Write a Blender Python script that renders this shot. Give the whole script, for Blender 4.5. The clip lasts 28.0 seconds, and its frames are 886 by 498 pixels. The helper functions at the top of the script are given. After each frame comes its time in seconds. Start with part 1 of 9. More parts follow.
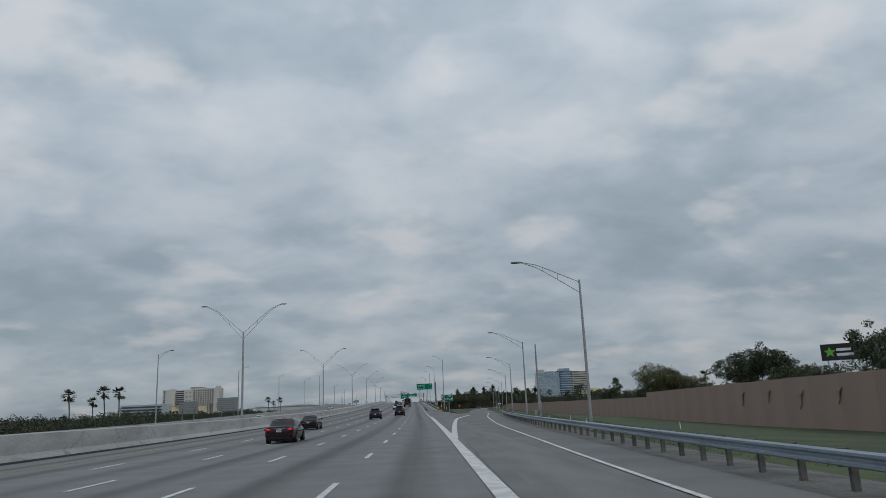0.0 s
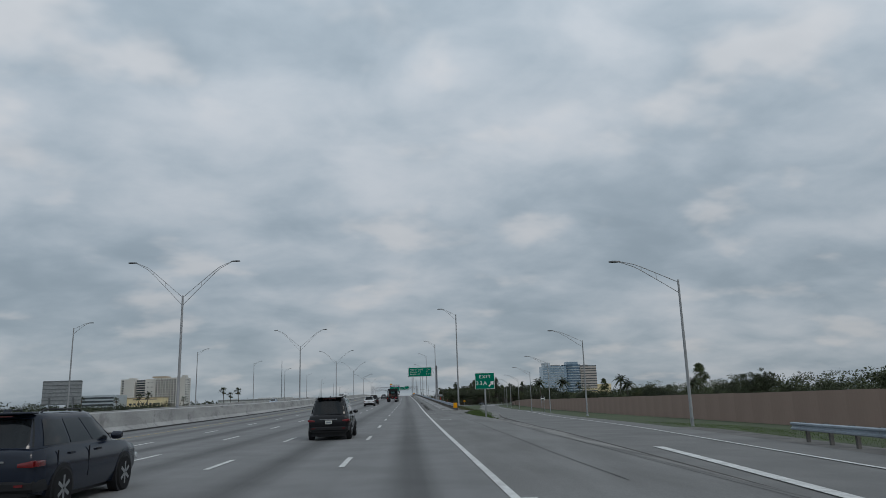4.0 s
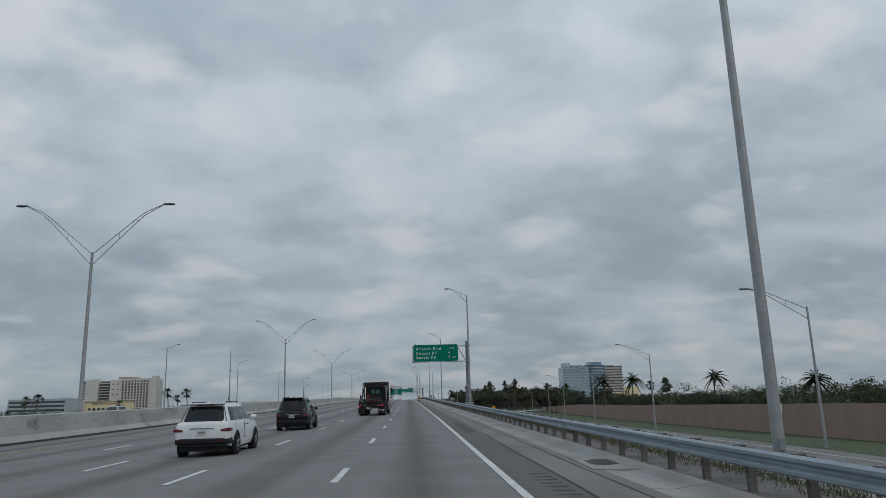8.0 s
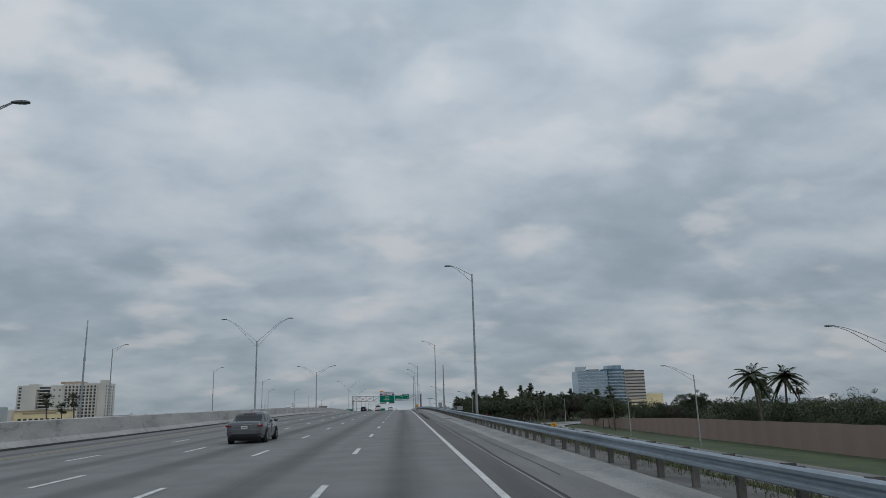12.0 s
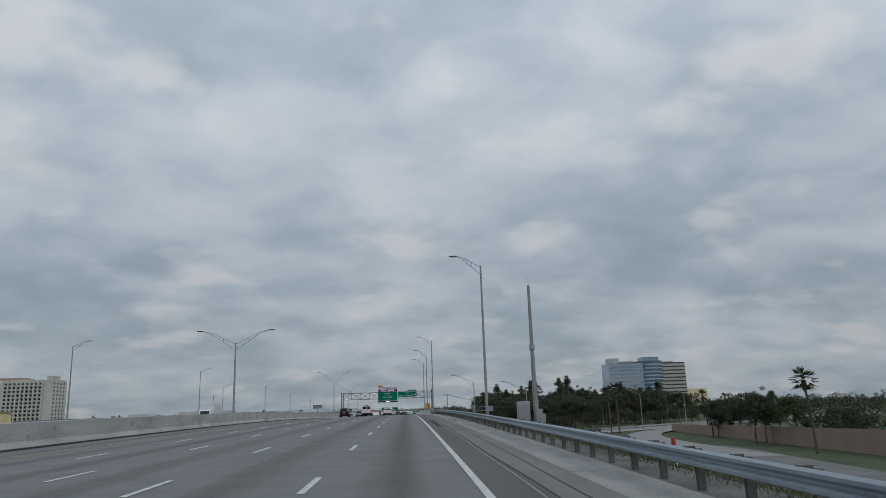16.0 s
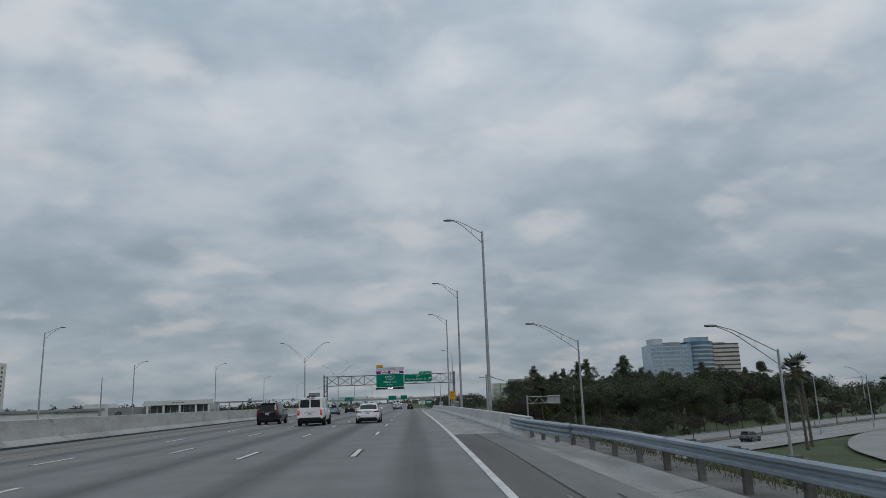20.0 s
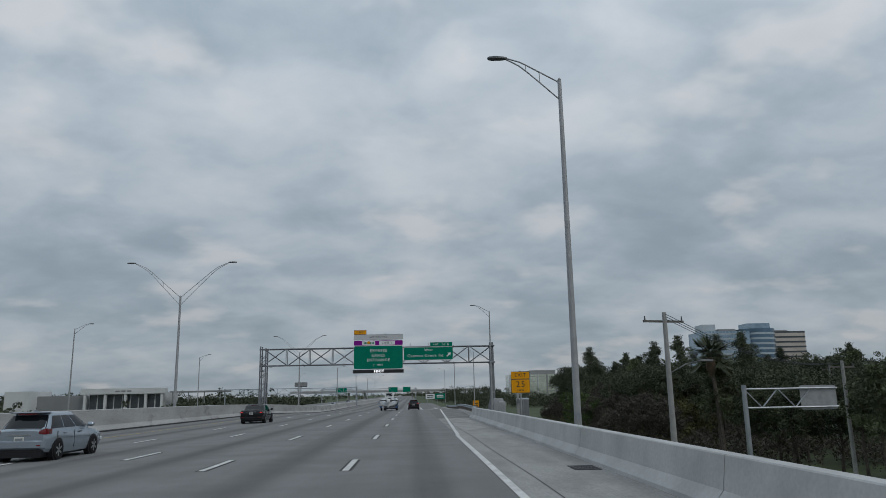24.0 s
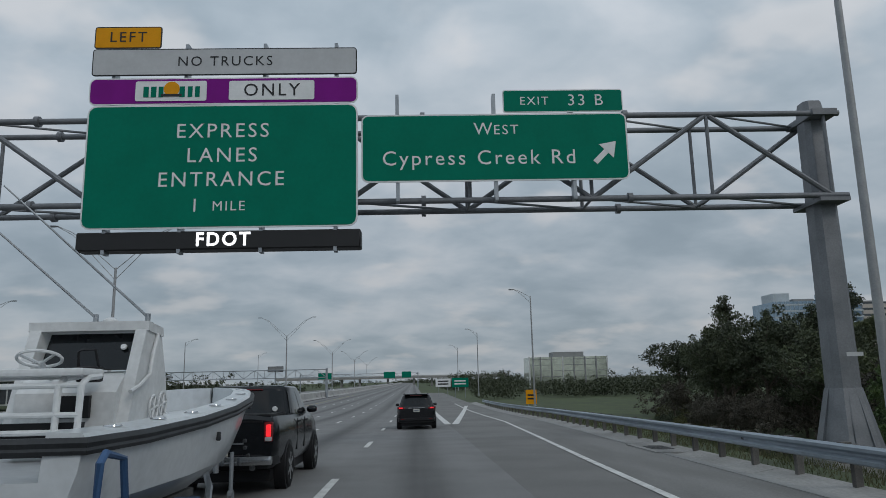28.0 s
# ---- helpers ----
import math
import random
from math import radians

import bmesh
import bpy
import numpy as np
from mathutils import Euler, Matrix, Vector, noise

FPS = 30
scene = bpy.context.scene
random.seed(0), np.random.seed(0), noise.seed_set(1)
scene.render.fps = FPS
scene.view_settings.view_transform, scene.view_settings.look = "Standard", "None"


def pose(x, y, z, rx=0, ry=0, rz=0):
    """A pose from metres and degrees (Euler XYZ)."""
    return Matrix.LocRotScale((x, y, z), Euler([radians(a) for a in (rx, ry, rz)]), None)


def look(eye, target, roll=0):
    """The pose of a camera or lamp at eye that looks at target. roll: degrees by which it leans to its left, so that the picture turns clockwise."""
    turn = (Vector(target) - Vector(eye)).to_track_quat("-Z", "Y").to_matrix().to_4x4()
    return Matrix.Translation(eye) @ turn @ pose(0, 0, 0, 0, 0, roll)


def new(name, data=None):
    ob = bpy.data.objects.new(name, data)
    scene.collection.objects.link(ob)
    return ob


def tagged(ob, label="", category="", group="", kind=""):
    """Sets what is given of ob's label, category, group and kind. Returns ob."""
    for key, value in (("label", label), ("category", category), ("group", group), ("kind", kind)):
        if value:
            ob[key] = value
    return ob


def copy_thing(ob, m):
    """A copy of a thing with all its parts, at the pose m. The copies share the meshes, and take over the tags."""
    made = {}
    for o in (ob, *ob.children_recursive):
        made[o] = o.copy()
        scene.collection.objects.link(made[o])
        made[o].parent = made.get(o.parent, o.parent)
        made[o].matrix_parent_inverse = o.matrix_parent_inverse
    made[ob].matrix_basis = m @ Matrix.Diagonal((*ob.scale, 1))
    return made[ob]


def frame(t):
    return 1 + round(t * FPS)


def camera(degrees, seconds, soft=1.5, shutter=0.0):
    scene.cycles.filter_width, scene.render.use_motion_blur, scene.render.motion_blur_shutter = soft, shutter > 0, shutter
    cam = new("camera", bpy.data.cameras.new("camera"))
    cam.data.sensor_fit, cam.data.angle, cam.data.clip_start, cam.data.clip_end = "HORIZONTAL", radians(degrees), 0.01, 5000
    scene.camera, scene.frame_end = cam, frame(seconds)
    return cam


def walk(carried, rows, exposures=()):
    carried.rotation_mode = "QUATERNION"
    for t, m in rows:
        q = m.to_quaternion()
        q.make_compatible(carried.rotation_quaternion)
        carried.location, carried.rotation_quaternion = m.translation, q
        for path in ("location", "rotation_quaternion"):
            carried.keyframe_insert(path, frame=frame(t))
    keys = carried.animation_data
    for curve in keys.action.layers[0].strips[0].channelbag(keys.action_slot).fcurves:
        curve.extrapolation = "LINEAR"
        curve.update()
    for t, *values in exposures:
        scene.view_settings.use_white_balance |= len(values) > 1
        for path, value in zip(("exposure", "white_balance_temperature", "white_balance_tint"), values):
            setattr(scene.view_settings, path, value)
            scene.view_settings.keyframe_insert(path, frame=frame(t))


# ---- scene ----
# ---- camera: seconds, eye, pitch, roll, yaw ----
cam = camera(64.18, 28.0, soft=0.75)
ROWS = [
    (0, (-2.122, 0.101, 1.945), 12.54, 2.41, -2.57),
    (0.5, (-1.947, 13.208, 1.943), 12.39, 2.17, -3.00),
    (1, (-1.783, 26.381, 1.936), 12.52, 1.81, -3.30),
    (1.5, (-1.590, 39.603, 1.908), 12.51, 1.62, -3.48),
    (2, (-1.421, 52.874, 1.888), 12.53, 1.59, -3.59),
    (2.5, (-1.275, 66.074, 1.887), 12.58, 1.47, -3.48),
    (3, (-1.138, 79.229, 1.901), 12.36, 1.72, -3.46),
    (3.5, (-1.030, 92.338, 1.941), 12.22, 1.67, -3.19),
    (5.5, (-0.555, 144.691, 2.225), 12.14, 1.70, -3.18),
    (6, (-0.463, 157.769, 2.331), 12.17, 1.63, -3.17),
    (6.5, (-0.410, 170.817, 2.468), 12.29, 1.67, -3.06),
    (7, (-0.370, 183.867, 2.629), 12.36, 1.55, -2.94),
    (7.5, (-0.328, 196.910, 2.790), 12.40, 1.38, -2.82),
    (8, (-0.228, 209.923, 2.938), 12.49, 1.61, -2.88),
    (8.5, (-0.158, 222.930, 3.095), 12.50, 1.40, -2.92),
    (9, (-0.118, 235.878, 3.276), 12.55, 1.24, -2.94),
    (9.5, (-0.067, 248.822, 3.475), 12.64, 1.19, -3.02),
    (10, (-0.008, 261.680, 3.687), 12.77, 1.09, -3.12),
    (10.5, (0.066, 274.561, 3.903), 12.91, 1.28, -3.13),
    (11, (0.213, 287.294, 4.160), 12.99, 1.25, -3.23),
    (11.5, (0.309, 300.069, 4.366), 13.05, 1.55, -3.25),
    (12, (0.391, 312.878, 4.550), 13.09, 1.61, -3.28),
    (12.5, (0.411, 325.650, 4.755), 13.09, 1.77, -3.28),
    (14.5, (0.684, 376.464, 5.574), 12.90, 1.91, -2.84),
    (15, (0.775, 388.892, 5.798), 12.92, 1.94, -2.77),
    (15.5, (0.864, 400.993, 6.031), 12.90, 1.97, -2.82),
    (16, (0.953, 412.935, 6.257), 12.94, 1.93, -2.76),
    (16.5, (1.022, 424.894, 6.475), 12.82, 1.96, -2.82),
    (17, (1.015, 436.951, 6.688), 12.72, 1.97, -2.74),
    (17.5, (0.999, 448.998, 6.864), 12.57, 1.95, -2.65),
    (18, (0.960, 460.813, 7.014), 12.47, 2.08, -2.45),
    (18.5, (0.847, 472.470, 7.146), 12.34, 1.90, -2.27),
    (19, (0.755, 484.139, 7.268), 12.27, 1.82, -2.17),
    (19.5, (0.680, 495.799, 7.370), 12.13, 1.92, -2.01),
    (20, (0.622, 507.376, 7.466), 11.99, 1.95, -1.96),
    (20.5, (0.577, 518.797, 7.558), 11.87, 1.99, -1.91),
    (21, (0.520, 530.185, 7.625), 11.67, 2.03, -1.99),
    (21.5, (0.449, 541.687, 7.658), 11.49, 1.58, -2.02),
    (23.5, (-0.160, 589.398, 7.544), 11.73, 1.22, -1.75),
    (24, (-0.311, 601.461, 7.499), 11.46, 1.07, -1.62),
    (24.5, (-0.491, 613.592, 7.453), 11.20, 0.96, -1.27),
    (25, (-0.668, 625.495, 7.407), 10.99, 0.80, -1.29),
    (25.5, (-0.847, 637.476, 7.349), 10.82, 0.44, -1.51),
    (26, (-1.004, 649.598, 7.270), 10.74, 0.38, -1.53),
    (26.5, (-1.133, 661.914, 7.174), 10.73, 0.67, -1.46),
    (27, (-1.263, 674.366, 7.061), 10.60, 0.79, -1.47),
    (27.5, (-1.380, 686.866, 6.964), 10.46, 0.76, -1.59),
    (28, (-1.581, 699.187, 6.892), 10.45, 1.24, -1.51),
]
walk(cam, [(t, pose(*eye, 90 + pitch, roll, yaw)) for t, eye, pitch, roll, yaw in ROWS])

# ---- road line: offset 0 is the lane line left of the camera's lane ----
LINE_Y = [-120, 0, 22, 47, 77, 101, 181, 258, 305, 410, 460, 485, 550, 625, 647, 690, 717, 900, 1500, 3000]
LINE_X = [-6.6, -4.35, -3.95, -3.42, -3.0, -2.72, -2.2, -1.46, -1.35, -1.2, -1.22, -1.25, -1.53, -2.27, -2.58, -3.13, -3.48, -6.0, -15.0, -40.0]
GRADE_Y = [-120, 0, 50, 90, 145, 197, 250, 313, 376, 437, 473, 507, 541, 589, 637, 700, 720, 738, 760, 782, 830, 1000, 1500, 3000]
GRADE_Z = [0.3, 0.22, 0.13, 0.17, 0.49, 1.04, 1.75, 2.78, 3.85, 4.92, 5.4, 5.72, 5.87, 5.78, 5.59, 5.18, 4.8, 4.35, 3.85, 3.55, 3.4, 3.0, 2.0, 1.0]


def smooth(y, ys, zs):
    """A value along the road, softly rounded between its knots."""
    y = np.asarray(y, float)
    return sum(np.interp(y + d, ys, zs) for d in (-12, -4, 4, 12)) / 4


def line_x(y):
    return smooth(y, LINE_Y, LINE_X)


def grade(y):
    return smooth(y, GRADE_Y, GRADE_Z)


def fall(rel):
    """The road's cross fall towards the median."""
    return np.interp(rel, [-19.5, -4, 9], [-0.2, 0, 0.0])


def at(rel, y, dz=0.0):
    """A place by its offset from the lane line, distance and height over the road."""
    return Vector((float(line_x(y)) + rel, y, float(grade(y)) + float(fall(rel)) + dz))


def heading(y):
    return math.degrees(math.atan2(-(float(line_x(y + 3)) - float(line_x(y - 3))), 6))


# ---- mesh helpers ----
def box(bm, cx, cy, cz, sx, sy, sz, m=None):
    """A box by its centre and full sizes."""
    mat = Matrix.Translation((cx, cy, cz)) @ Matrix.Diagonal((sx, sy, sz, 1))
    return bmesh.ops.create_cube(bm, size=1, matrix=(m @ mat) if m else mat)["verts"]


def tube(bm, a, b, r0, r1=None, seg=10):
    """A round bar from a to b."""
    a, b = Vector(a), Vector(b)
    way = b - a
    m = Matrix.Translation((a + b) / 2) @ way.to_track_quat("Z", "Y").to_matrix().to_4x4()
    bmesh.ops.create_cone(bm, cap_ends=True, segments=seg, radius1=r0, radius2=r0 if r1 is None else r1, depth=way.length, matrix=m)


def pipe(bm, pts, r, seg=8):
    """A bent round bar through points."""
    pts = [Vector(p) for p in pts]
    rings = []
    for i, p in enumerate(pts):
        way = (pts[min(i + 1, len(pts) - 1)] - pts[max(i - 1, 0)]).normalized()
        q = way.to_track_quat("Z", "Y").to_matrix()
        rad = r[i] if isinstance(r, (list, tuple)) else r
        rings.append([bm.verts.new(p + q @ Vector((rad * math.cos(t), rad * math.sin(t), 0))) for t in [2 * math.pi * k / seg for k in range(seg)]])
    for a, b in zip(rings, rings[1:]):
        for k in range(seg):
            bm.faces.new((a[k], a[(k + 1) % seg], b[(k + 1) % seg], b[k]))
    bm.faces.new(rings[0][::-1]), bm.faces.new(rings[-1])


def lathe(bm, prof, axis="x", seg=20, centre=(0, 0, 0)):
    """A turned body: prof of (along, radius)."""
    c = Vector(centre)
    rings = []
    for s, r in prof:
        ring = []
        for k in range(seg):
            t = 2 * math.pi * k / seg
            v = (s, r * math.cos(t), r * math.sin(t)) if axis == "x" else (r * math.cos(t), r * math.sin(t), s)
            ring.append(bm.verts.new(c + Vector(v)))
        rings.append(ring)
    for a, b in zip(rings, rings[1:]):
        for k in range(seg):
            bm.faces.new((a[k], a[(k + 1) % seg], b[(k + 1) % seg], b[k]))
    bm.faces.new(rings[0][::-1]), bm.faces.new(rings[-1])


def loft(bm, rings, caps=True):
    """Skin over closed rings of equal length."""
    vs = [[bm.verts.new(p) for p in ring] for ring in rings]
    n = len(vs[0])
    for a, b in zip(vs, vs[1:]):
        for k in range(n):
            bm.faces.new((a[k], a[(k + 1) % n], b[(k + 1) % n], b[k]))
    if caps:
        bm.faces.new(vs[0][::-1]), bm.faces.new(vs[-1])


def pane(bm, quad, inset=(0.0, 0.0), thick=0.012, proud=0.004):
    """A thin plate on a four-cornered face: inset as shares of its width and height."""
    a, b, c, d = [Vector(p) for p in quad]
    n = (b - a).cross(d - a).normalized()

    def on(u, v):
        return a.lerp(b, u).lerp(d.lerp(c, u), v)
    iu, iv = inset
    ring = [on(iu, iv), on(1 - iu, iv), on(1 - iu, 1 - iv), on(iu, 1 - iv)]
    loft(bm, [[p + n * (proud - thick) for p in ring], [p + n * proud for p in ring]])


def bevel(bm, width, seg=2, angle=0.5):
    edges = [e for e in bm.edges if len(e.link_faces) == 2 and e.calc_face_angle(0) > angle]
    bmesh.ops.bevel(bm, geom=edges, offset=width, segments=seg, profile=0.6, affect="EDGES", clamp_overlap=True)


def mesh_of(name, bm, material, soft=True):
    bmesh.ops.recalc_face_normals(bm, faces=bm.faces[:])
    me = bpy.data.meshes.new(name)
    bm.to_mesh(me)
    bm.free()
    me.materials.append(material)
    if soft:
        me.shade_smooth()
        me.set_sharp_from_angle(angle=radians(38))
    return me


def part(name, bm, material, parent=None, label="", soft=True):
    """Links a bmesh as one mesh object under a thing."""
    ob = new(name, mesh_of(name, bm, material, soft))
    ob.parent = parent
    return tagged(ob, label)


def piece(name, me, parent, m):
    """An object on a shared mesh, under a thing."""
    ob = new(name, me)
    ob.parent = parent
    ob.matrix_basis = m
    return ob


def thing(name, label, category, m=None, group="", kind=""):
    ob = new(name)
    ob.empty_display_size = 0.2
    if m is not None:
        ob.matrix_basis = m
    return tagged(ob, label, category, group, kind)


def raw(name, verts, faces, material, uv=None, soft=False):
    me = bpy.data.meshes.new(name)
    me.from_pydata([tuple(v) for v in verts], [], faces)
    if uv is not None:
        layer = me.uv_layers.new(name="UVMap")
        for loop in me.loops:
            layer.data[loop.index].uv = uv[loop.vertex_index]
    me.materials.append(material)
    if soft:
        me.shade_smooth()
        me.set_sharp_from_angle(angle=radians(40))
    me.update()
    return me


def strip(name, profile, ys, material, closed=False, shift=None, soft=False, flip=False, base=None):
    """A profile of (offset, height) swept along the road. shift: offset added at each y. base: heights in place of the road's."""
    verts, uv, faces = [], [], []
    n = len(profile)
    for y in ys:
        s = shift(y) if shift else 0.0
        for rel, dz in profile:
            p = at(rel + s, y, dz)
            if base:
                p.z = base(y) + dz
            verts.append(p)
            uv.append((rel + s, y))
    m = n if closed else n - 1
    for i in range(len(ys) - 1):
        for k in range(m):
            a, b, c, d = i * n + k, i * n + (k + 1) % n, (i + 1) * n + (k + 1) % n, (i + 1) * n + k
            faces.append((d, c, b, a) if flip else (a, b, c, d))
    if closed:
        faces.append(tuple(range(n)))
        faces.append(tuple(range((len(ys) - 1) * n, len(ys) * n))[::-1])
    me = raw(name, verts, faces, material, uv, soft)
    if closed:
        bm = bmesh.new()
        bm.from_mesh(me)
        bmesh.ops.recalc_face_normals(bm, faces=bm.faces[:])
        bm.to_mesh(me)
        bm.free()
    return me


def steps(a, b, d):
    n = max(1, round((b - a) / d))
    return [a + (b - a) * k / n for k in range(n + 1)]


def lettering(name, text, size, material, parent, m, align="CENTER", thick=0.004, stretch=1.0, weight=0.0):
    """Words in the built-in font, as a mesh under their sign. m places the line's middle, in the plane x, z."""
    cu = bpy.data.curves.new(name, "FONT")
    cu.body, cu.size, cu.align_x, cu.align_y, cu.extrude = text, size, align, "CENTER", thick
    cu.resolution_u, cu.offset, cu.space_character = 3, weight, 1.22
    tmp = bpy.data.objects.new(name, cu)
    me = bpy.data.meshes.new_from_object(tmp)
    bpy.data.objects.remove(tmp)
    me.materials.append(material) if not me.materials else None
    ob = new(name, me)
    ob.parent = parent
    ob.matrix_basis = m @ pose(0, 0, 0, 90) @ Matrix.Diagonal((stretch, 1, 1, 1))
    return ob

# ---- sky and light: an overcast evening sky ----
SUN_TURN, SUN_UP = 140, 38
world = bpy.data.worlds.new("overcast_sky")
scene.world = world
world.use_nodes = True
wn, wl = world.node_tree.nodes, world.node_tree.links
wn.clear()


def wnode(kind, **values):
    nd = wn.new(kind)
    for key, value in values.items():
        if key in nd.inputs:
            nd.inputs[key].default_value = value
    return nd


def wmath(op, a, b=None):
    nd = wn.new("ShaderNodeMath")
    nd.operation = op
    for k, v in enumerate((a, b)):
        if v is None:
            continue
        if isinstance(v, (int, float)):
            nd.inputs[k].default_value = v
        else:
            wl.new(v, nd.inputs[k])
    return nd.outputs[0]


wout = wn.new("ShaderNodeOutputWorld")
back = wn.new("ShaderNodeBackground")
sky = wn.new("ShaderNodeTexSky")
sky.sky_type, sky.sun_disc, sky.sun_elevation, sky.sun_rotation = "NISHITA", False, radians(SUN_UP), radians(SUN_TURN)
coord = wn.new("ShaderNodeTexCoord")
split = wn.new("ShaderNodeSeparateXYZ")
wl.new(coord.outputs["Generated"], split.inputs[0])
up = wmath("MAXIMUM", split.outputs[2], 0.0)
reach = wmath("ADD", up, 0.30)
flat = wn.new("ShaderNodeCombineXYZ")
wl.new(wmath("DIVIDE", split.outputs[0], reach), flat.inputs[0])
wl.new(wmath("DIVIDE", split.outputs[1], reach), flat.inputs[1])


def clouds(scale, detail, rough, warp, shift):
    mp = wn.new("ShaderNodeMapping")
    mp.inputs["Location"].default_value = (shift, shift * 0.7, 0)
    mp.inputs["Scale"].default_value = (0.92, 1.05, 1)
    mp.inputs["Rotation"].default_value = (0, 0, -0.3)
    wl.new(flat.outputs[0], mp.inputs[0])
    nz = wnode("ShaderNodeTexNoise", Scale=scale, Detail=detail, Roughness=rough, Distortion=warp)
    wl.new(mp.outputs[0], nz.inputs["Vector"])
    return nz.outputs["Fac"]


# broad banks of cloud, the heaps within them, and pale thin places between the heaps
banks = clouds(1.5, 2.0, 0.42, 0.0, 3.1)
heaps = clouds(4.8, 5.0, 0.50, 0.2, 7.7)
gaps = clouds(3.6, 4.0, 0.48, 0.1, 12.3)
heap = wmath("ADD", wmath("MULTIPLY", banks, 0.52), wmath("MULTIPLY", heaps, 0.48))
ramp = wn.new("ShaderNodeValToRGB")
ramp.color_ramp.interpolation = "B_SPLINE"
stops = ramp.color_ramp.elements
stops[0].position, stops[0].color = 0.35, (0.255, 0.316, 0.370, 1)
stops[1].position, stops[1].color = 0.66, (0.515, 0.552, 0.595, 1)
mid = stops.new(0.50)
mid.color = (0.350, 0.418, 0.480, 1)
wl.new(heap, ramp.inputs[0])
thin = wn.new("ShaderNodeMapRange")
thin.interpolation_type = "SMOOTHSTEP"
thin.inputs["From Min"].default_value, thin.inputs["From Max"].default_value = 0.53, 0.70
thin.inputs["To Max"].default_value = 0.6
wl.new(gaps, thin.inputs["Value"])
glow = wn.new("ShaderNodeMix")
glow.data_type = "RGBA"
glow.inputs["B"].default_value = (0.585, 0.590, 0.605, 1)
wl.new(thin.outputs[0], glow.inputs["Factor"])
wl.new(ramp.outputs[0], glow.inputs["A"])
# brighter overhead, duller towards the horizon
lift = wn.new("ShaderNodeMapRange")
lift.inputs["From Max"].default_value = 0.9
lift.inputs["To Min"].default_value, lift.inputs["To Max"].default_value = 0.80, 1.66
wl.new(up, lift.inputs["Value"])
scaled = wn.new("ShaderNodeVectorMath")
scaled.operation = "SCALE"
wl.new(glow.outputs["Result"], scaled.inputs[0])
wl.new(lift.outputs[0], scaled.inputs["Scale"])
faint = wn.new("ShaderNodeVectorMath")
faint.operation = "SCALE"
wl.new(sky.outputs[0], faint.inputs[0])
faint.inputs["Scale"].default_value = 0.06
veil = wn.new("ShaderNodeMix")
veil.data_type = "RGBA"
veil.inputs["Factor"].default_value = 0.93
wl.new(faint.outputs[0], veil.inputs["A"])
wl.new(scaled.outputs[0], veil.inputs["B"])
wl.new(veil.outputs["Result"], back.inputs["Color"])
back.inputs["Strength"].default_value = 1.0
wl.new(back.outputs[0], wout.inputs[0])

sun = new("sun", bpy.data.lights.new("sun", "SUN"))
sun.data.energy, sun.data.angle, sun.data.color = 0.5, radians(14), (1.0, 0.95, 0.88)
sun.matrix_basis = look((0, 0, 0), (-math.sin(radians(SUN_TURN)) * math.cos(radians(SUN_UP)), -math.cos(radians(SUN_TURN)) * math.cos(radians(SUN_UP)), -math.sin(radians(SUN_UP))))


